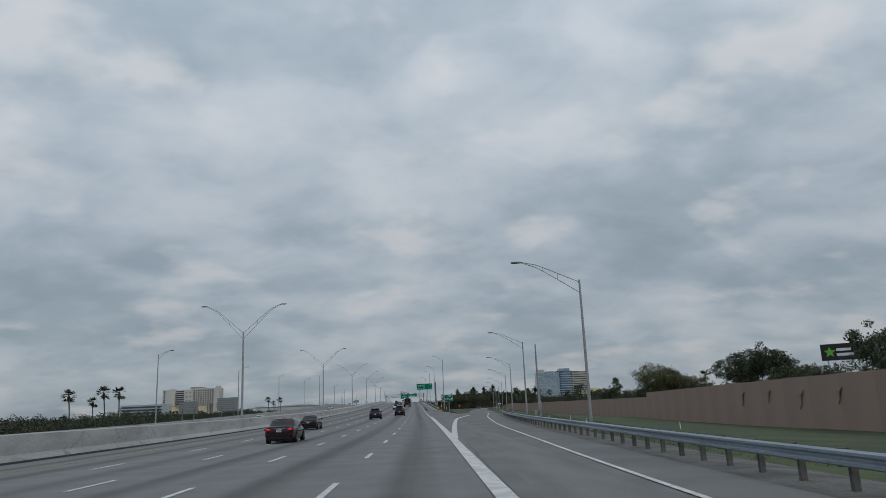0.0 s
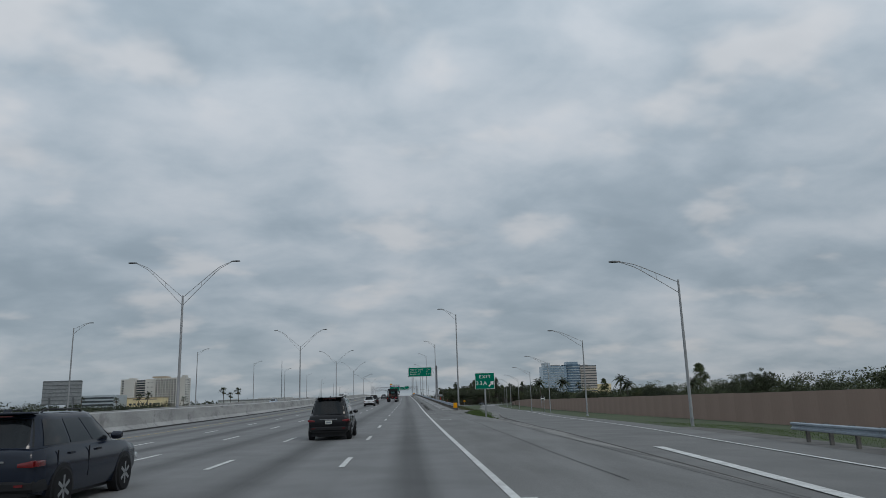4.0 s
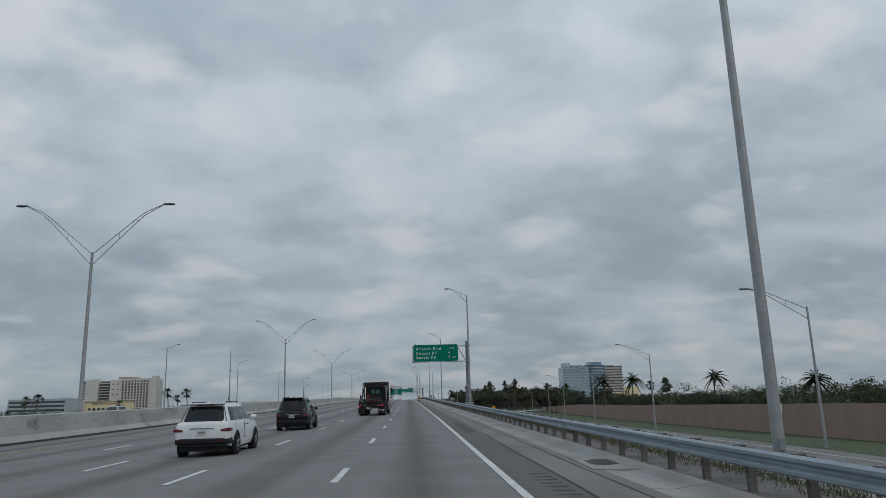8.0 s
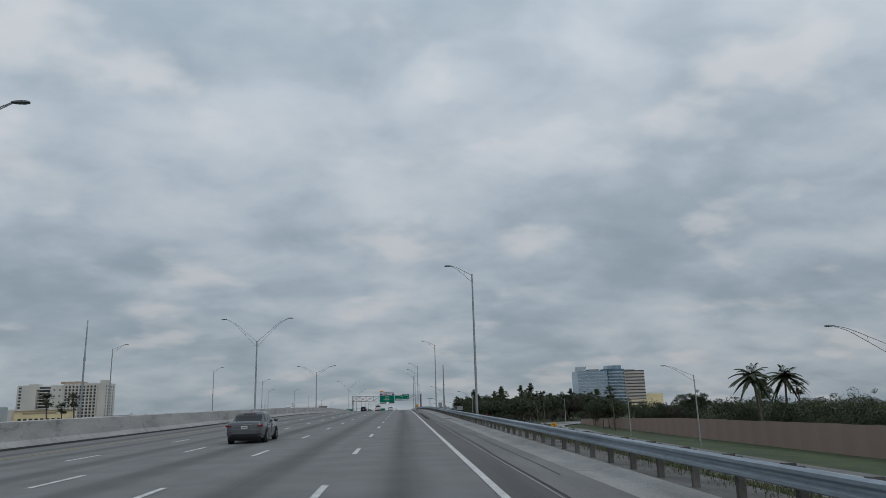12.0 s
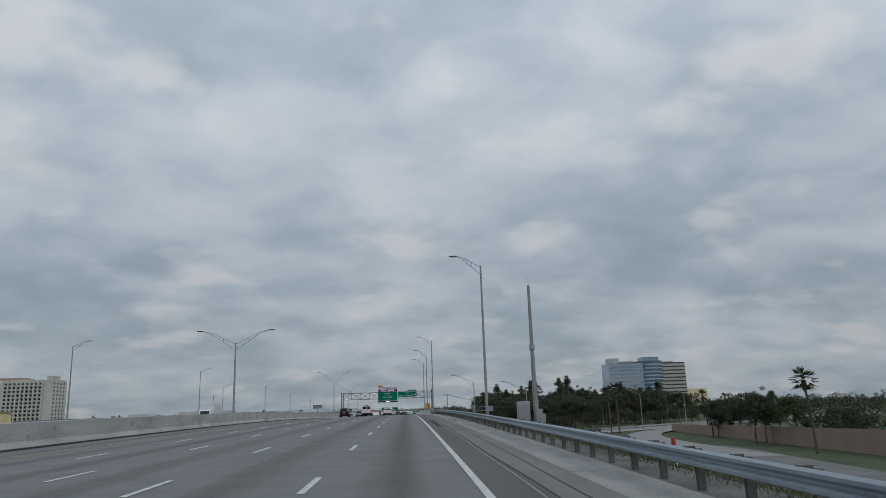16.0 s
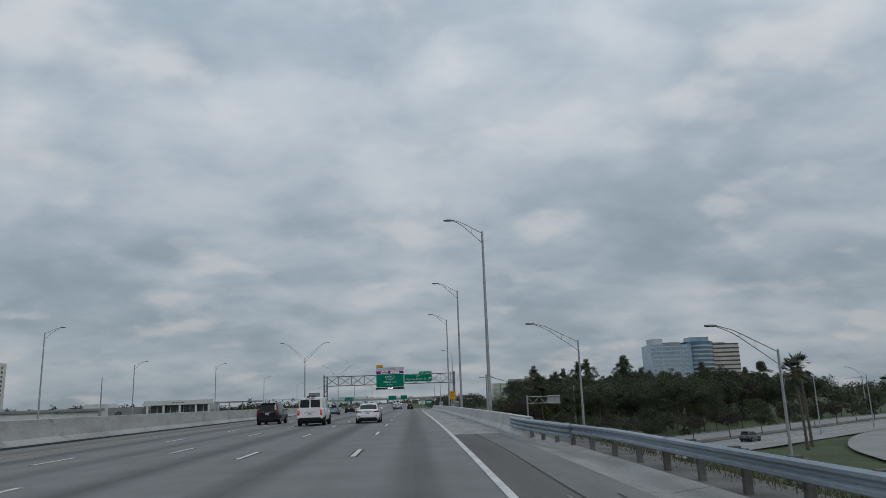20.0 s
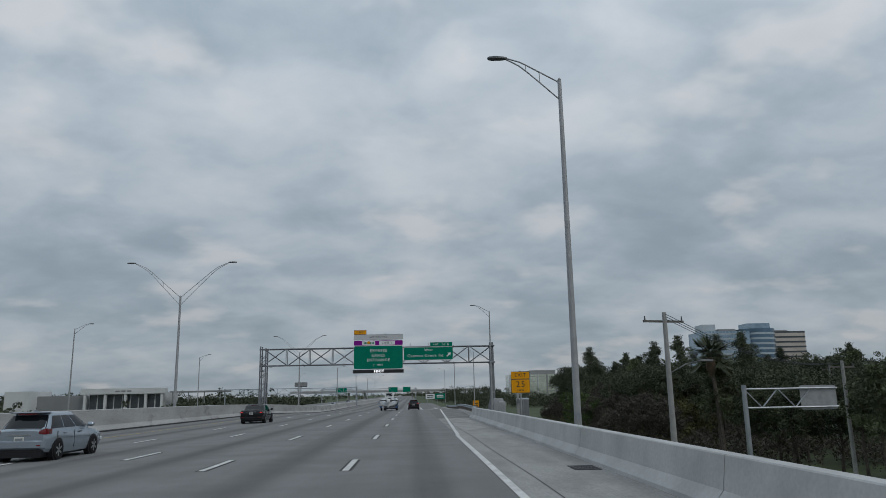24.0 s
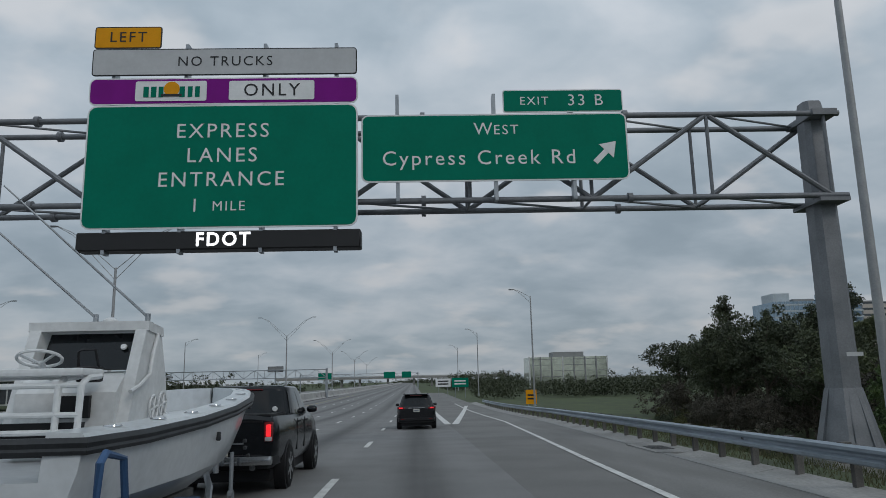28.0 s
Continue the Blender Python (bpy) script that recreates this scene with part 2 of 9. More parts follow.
# ---- materials ----
def paint(name, col, rough=0.5, metal=0.0, scale=3.0, var=0.15, grain=40.0, bump=0.0, tint=None, coat=0.0, emit=0.0, stretch=(1, 1, 1), each=0.0, coords="Object", spec=0.5, streak=0.0):
    """A surface with variation at two scales: broad patches and fine grain. tint: the colour of the patches. each: how far copies differ. streak: strength of dark run marks and scuffs."""
    mt = bpy.data.materials.new(name)
    mt.use_nodes = True
    nt = mt.node_tree
    nd, ln = nt.nodes, nt.links
    bs = nd["Principled BSDF"]
    bs.inputs["Roughness"].default_value, bs.inputs["Metallic"].default_value = rough, metal
    bs.inputs["Specular IOR Level"].default_value = spec
    bs.inputs["Coat Weight"].default_value, bs.inputs["Coat Roughness"].default_value = coat, 0.06
    tc = nd.new("ShaderNodeTexCoord")
    mp = nd.new("ShaderNodeMapping")
    mp.inputs["Scale"].default_value = stretch
    ln.new(tc.outputs[coords], mp.inputs[0])
    n1, n2 = nd.new("ShaderNodeTexNoise"), nd.new("ShaderNodeTexNoise")
    n1.inputs["Scale"].default_value, n1.inputs["Detail"].default_value = scale, 5
    n2.inputs["Scale"].default_value, n2.inputs["Detail"].default_value = grain, 3
    ln.new(mp.outputs[0], n1.inputs["Vector"]), ln.new(mp.outputs[0], n2.inputs["Vector"])
    rp = nd.new("ShaderNodeValToRGB")
    lo = tint or tuple(c * (1 - var * 1.6) for c in col)
    rp.color_ramp.elements[0].position, rp.color_ramp.elements[0].color = 0.34, (*lo, 1)
    rp.color_ramp.elements[1].position, rp.color_ramp.elements[1].color = 0.62, (*col, 1)
    ln.new(n1.outputs["Fac"], rp.inputs[0])
    mx = nd.new("ShaderNodeMix")
    mx.data_type, mx.blend_type = "RGBA", "MULTIPLY"
    mx.inputs["Factor"].default_value = 1.0
    mr = nd.new("ShaderNodeMapRange")
    mr.inputs["From Min"].default_value, mr.inputs["From Max"].default_value = 0.25, 0.75
    mr.inputs["To Min"].default_value, mr.inputs["To Max"].default_value = 1 - var, 1 + var * 0.6
    ln.new(n2.outputs["Fac"], mr.inputs["Value"])
    ln.new(rp.outputs[0], mx.inputs["A"]), ln.new(mr.outputs[0], mx.inputs["B"])
    last = mx.outputs["Result"]
    if streak:
        m3, n3 = nd.new("ShaderNodeMapping"), nd.new("ShaderNodeTexNoise")
        m3.inputs["Scale"].default_value = (0.35, 0.35, 0.55)
        n3.inputs["Scale"].default_value, n3.inputs["Detail"].default_value, n3.inputs["Roughness"].default_value, n3.inputs["Distortion"].default_value = 1.1, 8, 0.68, 0.6
        ln.new(tc.outputs[coords], m3.inputs[0]), ln.new(m3.outputs[0], n3.inputs["Vector"])
        r3 = nd.new("ShaderNodeMapRange")
        r3.inputs["From Min"].default_value, r3.inputs["From Max"].default_value = 0.56, 0.70
        r3.inputs["To Min"].default_value, r3.inputs["To Max"].default_value = 1.0, 1 - streak
        ln.new(n3.outputs["Fac"], r3.inputs["Value"])
        x3 = nd.new("ShaderNodeMix")
        x3.data_type, x3.blend_type = "RGBA", "MULTIPLY"
        x3.inputs["Factor"].default_value = 1.0
        ln.new(last, x3.inputs["A"]), ln.new(r3.outputs[0], x3.inputs["B"])
        last = x3.outputs["Result"]
    if each:
        info = nd.new("ShaderNodeObjectInfo")
        hs = nd.new("ShaderNodeHueSaturation")
        m2 = nd.new("ShaderNodeMapRange")
        m2.inputs["To Min"].default_value, m2.inputs["To Max"].default_value = 1 - each, 1 + each
        ln.new(info.outputs["Random"], m2.inputs["Value"]), ln.new(m2.outputs[0], hs.inputs["Value"])
        ln.new(last, hs.inputs["Color"])
        last = hs.outputs[0]
    ln.new(last, bs.inputs["Base Color"])
    if bump:
        bp = nd.new("ShaderNodeBump")
        bp.inputs["Strength"].default_value, bp.inputs["Distance"].default_value = bump, 0.02
        ln.new(n2.outputs["Fac"], bp.inputs["Height"]), ln.new(bp.outputs[0], bs.inputs["Normal"])
    if emit:
        bs.inputs["Emission Color"].default_value, bs.inputs["Emission Strength"].default_value = (*col, 1), emit
    return mt


def asphalt_lanes():
    """Worn grey asphalt, darker along the middle of each lane and polished in the wheel tracks; u is the offset, v the distance."""
    mt = paint("asphalt_road", (0.178, 0.177, 0.175), 0.86, scale=0.6, var=0.10, grain=55, bump=0.25)
    nt = mt.node_tree
    nd, ln = nt.nodes, nt.links
    bs = nd["Principled BSDF"]
    src = bs.inputs["Base Color"].links[0].from_socket
    uv = nd.new("ShaderNodeUVMap")
    mp = nd.new("ShaderNodeMapping")
    mp.inputs["Scale"].default_value = (1.1, 0.012, 1)
    ln.new(uv.outputs[0], mp.inputs[0])
    nz = nd.new("ShaderNodeTexNoise")
    nz.inputs["Scale"].default_value, nz.inputs["Detail"].default_value = 1.0, 5
    ln.new(mp.outputs[0], nz.inputs["Vector"])
    sp = nd.new("ShaderNodeSeparateXYZ")
    ln.new(uv.outputs[0], sp.inputs[0])

    def calc(op, a, b):
        m = nd.new("ShaderNodeMath")
        m.operation = op
        for k, v in enumerate((a, b)):
            if isinstance(v, (int, float)):
                m.inputs[k].default_value = v
            elif v is not None:
                ln.new(v, m.inputs[k])
        return m.outputs[0]
    wave = calc("COSINE", calc("MULTIPLY", calc("SUBTRACT", sp.outputs[0], 1.83), 2 * math.pi / 3.68), None)
    oil = calc("POWER", calc("MAXIMUM", wave, 0.0), 1.6)
    streak = calc("MULTIPLY", oil, calc("MULTIPLY", nz.outputs["Fac"], 1.12))
    streak2 = calc("ADD", streak, calc("MULTIPLY", calc("SUBTRACT", nz.outputs["Fac"], 0.5), 0.5))
    mr = nd.new("ShaderNodeMapRange")
    mr.inputs["From Min"].default_value, mr.inputs["From Max"].default_value = -0.1, 0.75
    mr.inputs["To Min"].default_value, mr.inputs["To Max"].default_value = 1.10, 0.50
    ln.new(streak2, mr.inputs["Value"])
    mx = nd.new("ShaderNodeMix")
    mx.data_type, mx.blend_type = "RGBA", "MULTIPLY"
    mx.inputs["Factor"].default_value = 1.0
    ln.new(src, mx.inputs["A"]), ln.new(mr.outputs[0], mx.inputs["B"])
    ln.new(mx.outputs["Result"], bs.inputs["Base Color"])
    return mt


def glass(name, col, rough=0.06, spec=0.5):
    """Dark tinted glass seen from outside: a glossy dark body."""
    mt = paint(name, col, rough, scale=1.2, var=0.12, grain=9)
    mt.node_tree.nodes["Principled BSDF"].inputs["Specular IOR Level"].default_value = spec
    mt.node_tree.nodes["Principled BSDF"].inputs["IOR"].default_value = 1.5
    return mt


ASPHALT = asphalt_lanes()
GANTRY = paint("dull_gantry_steel", (0.21, 0.22, 0.235), 0.6, 0.35, scale=1.5, var=0.14, grain=20, tint=(0.16, 0.17, 0.185))
SHOULDER_DARK = paint("dark_shoulder_edge", (0.118, 0.114, 0.108), 0.9, scale=0.5, var=0.16, grain=30, bump=0.3, tint=(0.086, 0.083, 0.08), stretch=(2.2, 0.16, 1))
GRAVEL = paint("dark_gravel", (0.150, 0.142, 0.130), 0.95, scale=0.7, var=0.32, grain=9, tint=(0.075, 0.072, 0.068), bump=0.7)
SHOULDER = paint("shoulder_asphalt", (0.185, 0.183, 0.177), 0.9, scale=0.55, var=0.15, grain=26, bump=0.3, tint=(0.138, 0.135, 0.13), stretch=(1.6, 0.3, 1))
GORE = paint("stained_gore_paving", (0.235, 0.228, 0.214), 0.92, scale=0.5, var=0.22, grain=16, bump=0.3, tint=(0.105, 0.102, 0.097), stretch=(1.4, 0.4, 1))
RAMP = paint("ramp_asphalt", (0.172, 0.169, 0.163), 0.9, scale=0.3, var=0.14, grain=40, bump=0.3, tint=(0.128, 0.126, 0.122))
CONCRETE = paint("weathered_concrete", (0.31, 0.306, 0.296), 0.9, scale=0.8, var=0.18, grain=14, bump=0.25, tint=(0.225, 0.22, 0.21), stretch=(1.6, 0.5, 1))
BARRIER = paint("barrier_concrete", (0.405, 0.402, 0.392), 0.9, scale=0.55, var=0.16, grain=9, bump=0.2, tint=(0.30, 0.298, 0.29), stretch=(1, 0.35, 1.6), streak=0.5)
PARAPET = paint("parapet_concrete", (0.47, 0.47, 0.465), 0.85, scale=0.7, var=0.10, grain=14, bump=0.15, tint=(0.38, 0.38, 0.375))
TAR = paint("black_tar_joint", (0.035, 0.034, 0.033), 0.8, var=0.2)
MARK = paint("white_road_paint", (0.66, 0.66, 0.64), 0.7, scale=2.5, var=0.2, grain=22, tint=(0.47, 0.465, 0.45))
MARK_Y = paint("yellow_road_paint", (0.45, 0.34, 0.10), 0.7, scale=2.5, var=0.2, grain=22)
GRASS_GROUND = paint("mown_grass_ground", (0.058, 0.080, 0.024), 0.95, scale=0.16, var=0.4, grain=1.6, tint=(0.036, 0.048, 0.019), bump=0.5)
DIRT = paint("rubble_verge", (0.165, 0.15, 0.125), 0.95, scale=0.6, var=0.3, grain=6, tint=(0.09, 0.085, 0.06), bump=0.6)
LAWN = paint("fresh_grass_blades", (0.092, 0.145, 0.034), 0.9, scale=0.8, var=0.3, grain=6, tint=(0.065, 0.095, 0.028))
DRY_BLADES = paint("dry_verge_blades", (0.095, 0.092, 0.045), 0.9, scale=0.8, var=0.3, grain=6, tint=(0.06, 0.075, 0.03))
STEEL = paint("galvanised_steel", (0.40, 0.425, 0.45), 0.48, 0.75, scale=1.5, var=0.12, grain=25, tint=(0.30, 0.325, 0.35))
RAIL = paint("weathered_rail_steel", (0.33, 0.38, 0.43), 0.5, 0.55, scale=0.8, var=0.16, grain=14, tint=(0.24, 0.28, 0.32), stretch=(1, 0.25, 1))
POST_WOOD = paint("weathered_timber", (0.125, 0.118, 0.11), 0.9, scale=5, var=0.2, grain=40, each=0.25)
POLE = paint("aluminium_pole", (0.36, 0.367, 0.375), 0.55, 0.3, scale=2, var=0.10, grain=20)
POLE_CONC = paint("spun_concrete_pole", (0.33, 0.325, 0.315), 0.85, scale=2, var=0.12, grain=20)
LAMP_GREY = paint("luminaire_grey", (0.11, 0.115, 0.12), 0.5, 0.3, var=0.1)
WALL = paint("brown_noise_wall", (0.315, 0.226, 0.186), 0.93, scale=0.12, var=0.05, grain=5, bump=0.15, tint=(0.285, 0.204, 0.168), each=0.012)
WALL_PALE = paint("pale_wall_relief", (0.30, 0.225, 0.18), 0.92, var=0.12)
SIGN_GREEN = paint("green_sign_sheeting", (0.0, 0.185, 0.118), 0.75, scale=1.2, var=0.06, grain=8, spec=0.12)
SIGN_WHITE = paint("white_sign_sheeting", (0.78, 0.79, 0.79), 0.5, scale=1.5, var=0.05, grain=10)
SIGN_GREY = paint("pale_grey_sheeting", (0.52, 0.53, 0.54), 0.5, scale=1.5, var=0.05, grain=10)
SIGN_YELLOW = paint("yellow_sign_sheeting", (0.80, 0.34, 0.008), 0.6, scale=2, var=0.06, spec=0.15)
SIGN_PURPLE = paint("purple_sign_sheeting", (0.22, 0.012, 0.25), 0.6, scale=2, var=0.06, spec=0.12)
SIGN_BLACK = paint("black_sheeting", (0.012, 0.012, 0.013), 0.5, var=0.1)
SIGN_BACK = paint("bare_aluminium_sheet", (0.36, 0.37, 0.38), 0.5, 0.5, var=0.12)
LED = paint("led_letters", (0.95, 0.97, 1.0), 0.5, emit=1.4)
ORANGE = paint("orange_drum", (0.70, 0.20, 0.02), 0.6, var=0.12)
RED = paint("red_band", (0.52, 0.06, 0.035), 0.6, var=0.12)
TYRE = paint("tyre_rubber", (0.012, 0.012, 0.013), 0.85, var=0.2, spec=0.25)
RIM = paint("alloy_rim", (0.42, 0.43, 0.44), 0.35, 0.8, var=0.1)
RIM_DARK = paint("dark_rim", (0.09, 0.09, 0.095), 0.4, 0.6, var=0.1)
TRIM = paint("black_trim", (0.014, 0.014, 0.016), 0.55, var=0.15, spec=0.3)
CHROME = paint("chrome", (0.62, 0.63, 0.64), 0.14, 1.0, var=0.05)
CAR_GLASS = glass("tinted_car_glass", (0.010, 0.012, 0.014), 0.06, 0.35)
TAIL = paint("red_tail_lens", (0.16, 0.006, 0.008), 0.25, var=0.1, coat=0.6)
TAIL_LIT = paint("lit_brake_lens", (0.80, 0.022, 0.03), 0.3, emit=1.0)
HEAD = paint("clear_lamp_lens", (0.55, 0.57, 0.58), 0.15, 0.2, var=0.05)
PLATE = paint("number_plate", (0.62, 0.62, 0.58), 0.5, var=0.08)
PLATE_BAR = paint("plate_bar", (0.20, 0.22, 0.24), 0.6, var=0.05)
BARK = paint("grey_bark", (0.13, 0.11, 0.09), 0.95, scale=6, var=0.3, grain=30, bump=0.5)
LEAF_DARK = paint("dark_leaves", (0.066, 0.080, 0.040), 0.8, scale=0.5, var=0.3, grain=5, tint=(0.038, 0.047, 0.027), each=0.25)
LEAF_MID = paint("green_leaves", (0.090, 0.108, 0.046), 0.8, scale=0.5, var=0.3, grain=5, tint=(0.052, 0.064, 0.032), each=0.25)
LEAF_FRESH = paint("fresh_green_leaves", (0.085, 0.128, 0.036), 0.8, scale=0.7, var=0.3, grain=5, tint=(0.05, 0.078, 0.026), each=0.15)
LEAF_OLIVE = paint("olive_leaves", (0.110, 0.112, 0.036), 0.85, scale=0.9, var=0.3, grain=5, tint=(0.07, 0.07, 0.028), each=0.12)
LEAF_RUST = paint("brown_twigs", (0.078, 0.068, 0.052), 0.9, scale=0.9, var=0.3, grain=5, tint=(0.046, 0.042, 0.032), each=0.2)
PALM = paint("palm_fronds", (0.060, 0.075, 0.035), 0.75, scale=1.5, var=0.3, grain=8, tint=(0.035, 0.042, 0.022), each=0.2)
THATCH = paint("dead_fronds", (0.14, 0.10, 0.065), 0.95, var=0.25)
STUCCO = paint("cream_stucco", (0.62, 0.60, 0.565), 0.9, scale=0.05, var=0.08, grain=1.5)
STUCCO_TAN = paint("tan_stucco", (0.42, 0.34, 0.25), 0.9, scale=0.06, var=0.1, grain=1.5)
# stucco with low warm sunlight put into its base colour
STUCCO_LIT = paint("sunlit_facade_tone", (0.86, 0.72, 0.44), 0.8, scale=0.1, var=0.1, grain=2)
WHITE_WALL = paint("white_panel_wall", (0.62, 0.63, 0.63), 0.7, scale=0.1, var=0.08, grain=2)
ROOF_GREY = paint("grey_roof", (0.26, 0.265, 0.27), 0.8, scale=0.1, var=0.1, grain=2)
WIN_DARK = glass("dark_window", (0.075, 0.085, 0.095), 0.12)
BLUE_GLASS = paint("blue_curtain_glass", (0.34, 0.42, 0.49), 0.12, 0.8, scale=0.06, var=0.2, grain=0.5, tint=(0.24, 0.33, 0.41))
BLUE_DEEP = paint("deep_blue_glass", (0.13, 0.20, 0.27), 0.08, 0.75, scale=0.06, var=0.25, grain=0.5)
BLUE_BAND = paint("pale_blue_spandrel", (0.47, 0.52, 0.56), 0.3, 0.3, scale=0.08, var=0.1, grain=0.6)
GREEN_GLASS = paint("green_mirror_glass", (0.60, 0.64, 0.54), 0.12, 0.8, scale=0.05, var=0.2, grain=0.4)
PALE_STONE = paint("pale_stone_wing", (0.52, 0.47, 0.43), 0.7, scale=0.06, var=0.1, grain=1.5)


# ---- ground ----
STREET_Z = -1.3
STREET = [(-260, 520), (-120, 545), (-50, 566), (0, 594), (45, 627), (80, 656), (120, 690), (200, 742), (360, 810)]
BRIDGE_Y0, BRIDGE_Y1 = 548.0, 652.0


def street_gap(x, y):
    """Distance from the middle of the cross street, and the side: + beyond it."""
    best = (1e9, 1)
    for (x0, y0), (x1, y1) in zip(STREET, STREET[1:]):
        dx, dy = x1 - x0, y1 - y0
        f = min(1.0, max(0.0, ((x - x0) * dx + (y - y0) * dy) / (dx * dx + dy * dy)))
        d = math.hypot(x - x0 - f * dx, y - y0 - f * dy)
        if d < best[0]:
            best = (d, 1 if dx * (y - y0) - dy * (x - x0) > 0 else -1)
    return best


def ramp_z(y):
    """The first exit ramp stays low while the main road climbs."""
    return float(np.interp(y, [-120, 60, 150, 200, 320, 450, 700], [0.2, 0.1, 0.0, -0.3, -1.2, -1.3, -1.3]))


def ramp_edge_z(y):
    """Height of the ramp's left edge, which leaves the main road gradually."""
    return ramp_z(y) + max(0.0, float(grade(y)) - ramp_z(y)) * min(1.0, max(0.0, (155 - y) / 60)) + 0.012


RAMP_L = ([-120, 20, 67, 92, 103, 132, 160, 200, 264, 317, 400, 480, 540], [3.9, 3.95, 4.9, 6.5, 7.2, 9.4, 11.4, 13.9, 21.5, 26.5, 33, 40, 48])
RAMP_R = ([-120, 14, 65, 110, 132, 160, 200, 264, 317, 400, 480, 540], [6.9, 7.2, 8.9, 12.2, 14.6, 17.6, 20.6, 28.5, 33.5, 40, 48, 57])


def ramp_left(y):
    return float(smooth(y, *RAMP_L))


def ramp_right(y):
    return float(smooth(y, *RAMP_R))


def verge(y):
    """Offset of the right edge of the main road's paving and gutter."""
    return float(np.interp(y, [-200, 110, 135, 180, 660, 690, 720, 760, 4000], [6.6, 6.6, 6.8, 7.0, 7.0, 8.6, 9.3, 12.0, 12.0]))


def ground_z(x, y):
    rel = x - float(line_x(y))
    road = float(grade(y))
    low_right = float(np.interp(y, [-200, 0, 100, 300, 480, 560, 700, 1500], [-1.3, -1.3, -2.2, -2.6, -2.2, -1.6, -1.6, -1.0]))
    low_left = -1.2
    if rel > verge(y):
        d = rel - verge(y) - 2.4
        z = max(low_right, road - 0.16 - max(0.0, d) / 2.4)
        if y < 545:
            lo, hi = ramp_left(y) - 1.5, ramp_right(y) + 2.4
            if lo <= rel <= hi:
                z = ramp_z(y) - 0.06
            elif rel > hi:
                z = max(low_right, ramp_z(y) - 0.06 - (rel - hi) / 14.0)
            elif y >= 190:
                z = max(z, ramp_z(y) - 0.06)
            elif y < 190:
                flat = verge(y) + float(np.interp(y, [150, 178, 188], [0.0, 0.3, 2.6]))
                z = ramp_z(y) + (road - ramp_z(y)) * min(1.0, (lo - rel) / max(0.5, lo - flat)) - 0.05
    elif rel < -52:
        z = max(low_left, road - 0.3 - (-52 - rel) / 2.6)
    else:
        z = road - (0.5 if rel < 2.5 else 0.06)
    if 480 < y < 860 and street_gap(x, y)[0] < (17.5 if rel < 9 else 15):
        z = STREET_Z - 0.08
    return z


gx = sorted(set([-3500, -2000, -1200, -700, -450, -300, -220, -160, -120, -95, -80, -70, -64, -58, -54, -51, -40, -30, -22, -16, -10, -4, 0] + [round(v, 2) for v in np.arange(2.5, 30, 1.25)] + [32, 36, 40, 44, 48, 53, 58, 64, 72, 82, 95, 110, 130, 160, 200, 260, 340, 450, 700, 1200, 2000, 3500]))
gy = [-500, -300, -200, -120] + [float(v) for v in range(-60, 860, 6)] + [870, 900, 950, 1000, 1100, 1250, 1500, 2000, 2800, 4000]
gv = [(x, y, ground_z(x, y)) for y in gy for x in gx]
nx = len(gx)
gf = [(j * nx + i, j * nx + i + 1, (j + 1) * nx + i + 1, (j + 1) * nx + i) for j in range(len(gy) - 1) for i in range(nx - 1)]
tagged(new("ground", raw("ground", gv, gf, GRASS_GROUND, soft=True)), "mown grass and earth verges round the raised highway", "ground", kind="structure")

# ---- main road ----
near = steps(-120, 860, 5.0) + [880, 910, 950, 1000, 1080, 1200, 1400, 1700, 2100, 2600, 3000]
road = new("road", strip("road", [(-19.4, 0), (-15, 0), (-11, 0), (-7.4, 0), (-4, 0), (0, 0), (3.62, 0)], near, ASPHALT))
tagged(road, "worn grey asphalt motorway with five lanes and darker lane middles", "road", kind="structure")


def lane_right(y):
    """Offset of the right edge line."""
    return float(np.interp(y, [-200, 632, 686, 715, 745, 800], [3.6, 3.6, 5.0, 5.85, 7.3, 7.3]))


def side_strip(name, left, right, ys, material, label, dz=0.0):
    verts, uv, faces = [], [], []
    for y in ys:
        for rel in (left(y), (left(y) + right(y)) / 2, right(y)):
            verts.append(at(rel, y, dz))
            uv.append((rel, y))
    for i in range(len(ys) - 1):
        for k in range(2):
            a = i * 3 + k
            faces.append((a, a + 1, a + 4, a + 3))
    return tagged(new(name, raw(name, verts, faces, material, uv)), label, "pavement", kind="structure")


side_strip("shoulder_exit_lane", lambda y: 3.62, lambda y: max(6.7, min(ramp_left(y) + 0.1, 9.0)) if y < 118 else float(np.interp(y, [118, 150, 165, 186], [8.2, 8.2, 7.6, 7.1])), steps(-120, 187, 4), SHOULDER, "stained asphalt shoulder and striped gore area")
side_strip("shoulder_edge", lambda y: 3.62, lambda y: 4.72, steps(186, 541, 6), SHOULDER_DARK, "dark worn asphalt band beside the edge line")
side_strip("shoulder", lambda y: 4.72, lambda y: 5.9, steps(186, 541, 6), SHOULDER, "grey asphalt hard shoulder with a rumble strip")
side_strip("shoulder_bridge", lambda y: 3.62, lambda y: 6.25, steps(541, 660, 5), CONCRETE, "pale concrete bridge shoulder")
side_strip("exit_lane", lambda y: 3.62, lambda y: lane_right(y), steps(634, 900, 6), RAMP, "worn asphalt of the widening exit lane")
side_strip("shoulder_exit", lambda y: lane_right(y), lambda y: lane_right(y) + 2.3, steps(660, 900, 6), SHOULDER, "asphalt shoulder along the exit lane", -0.01)

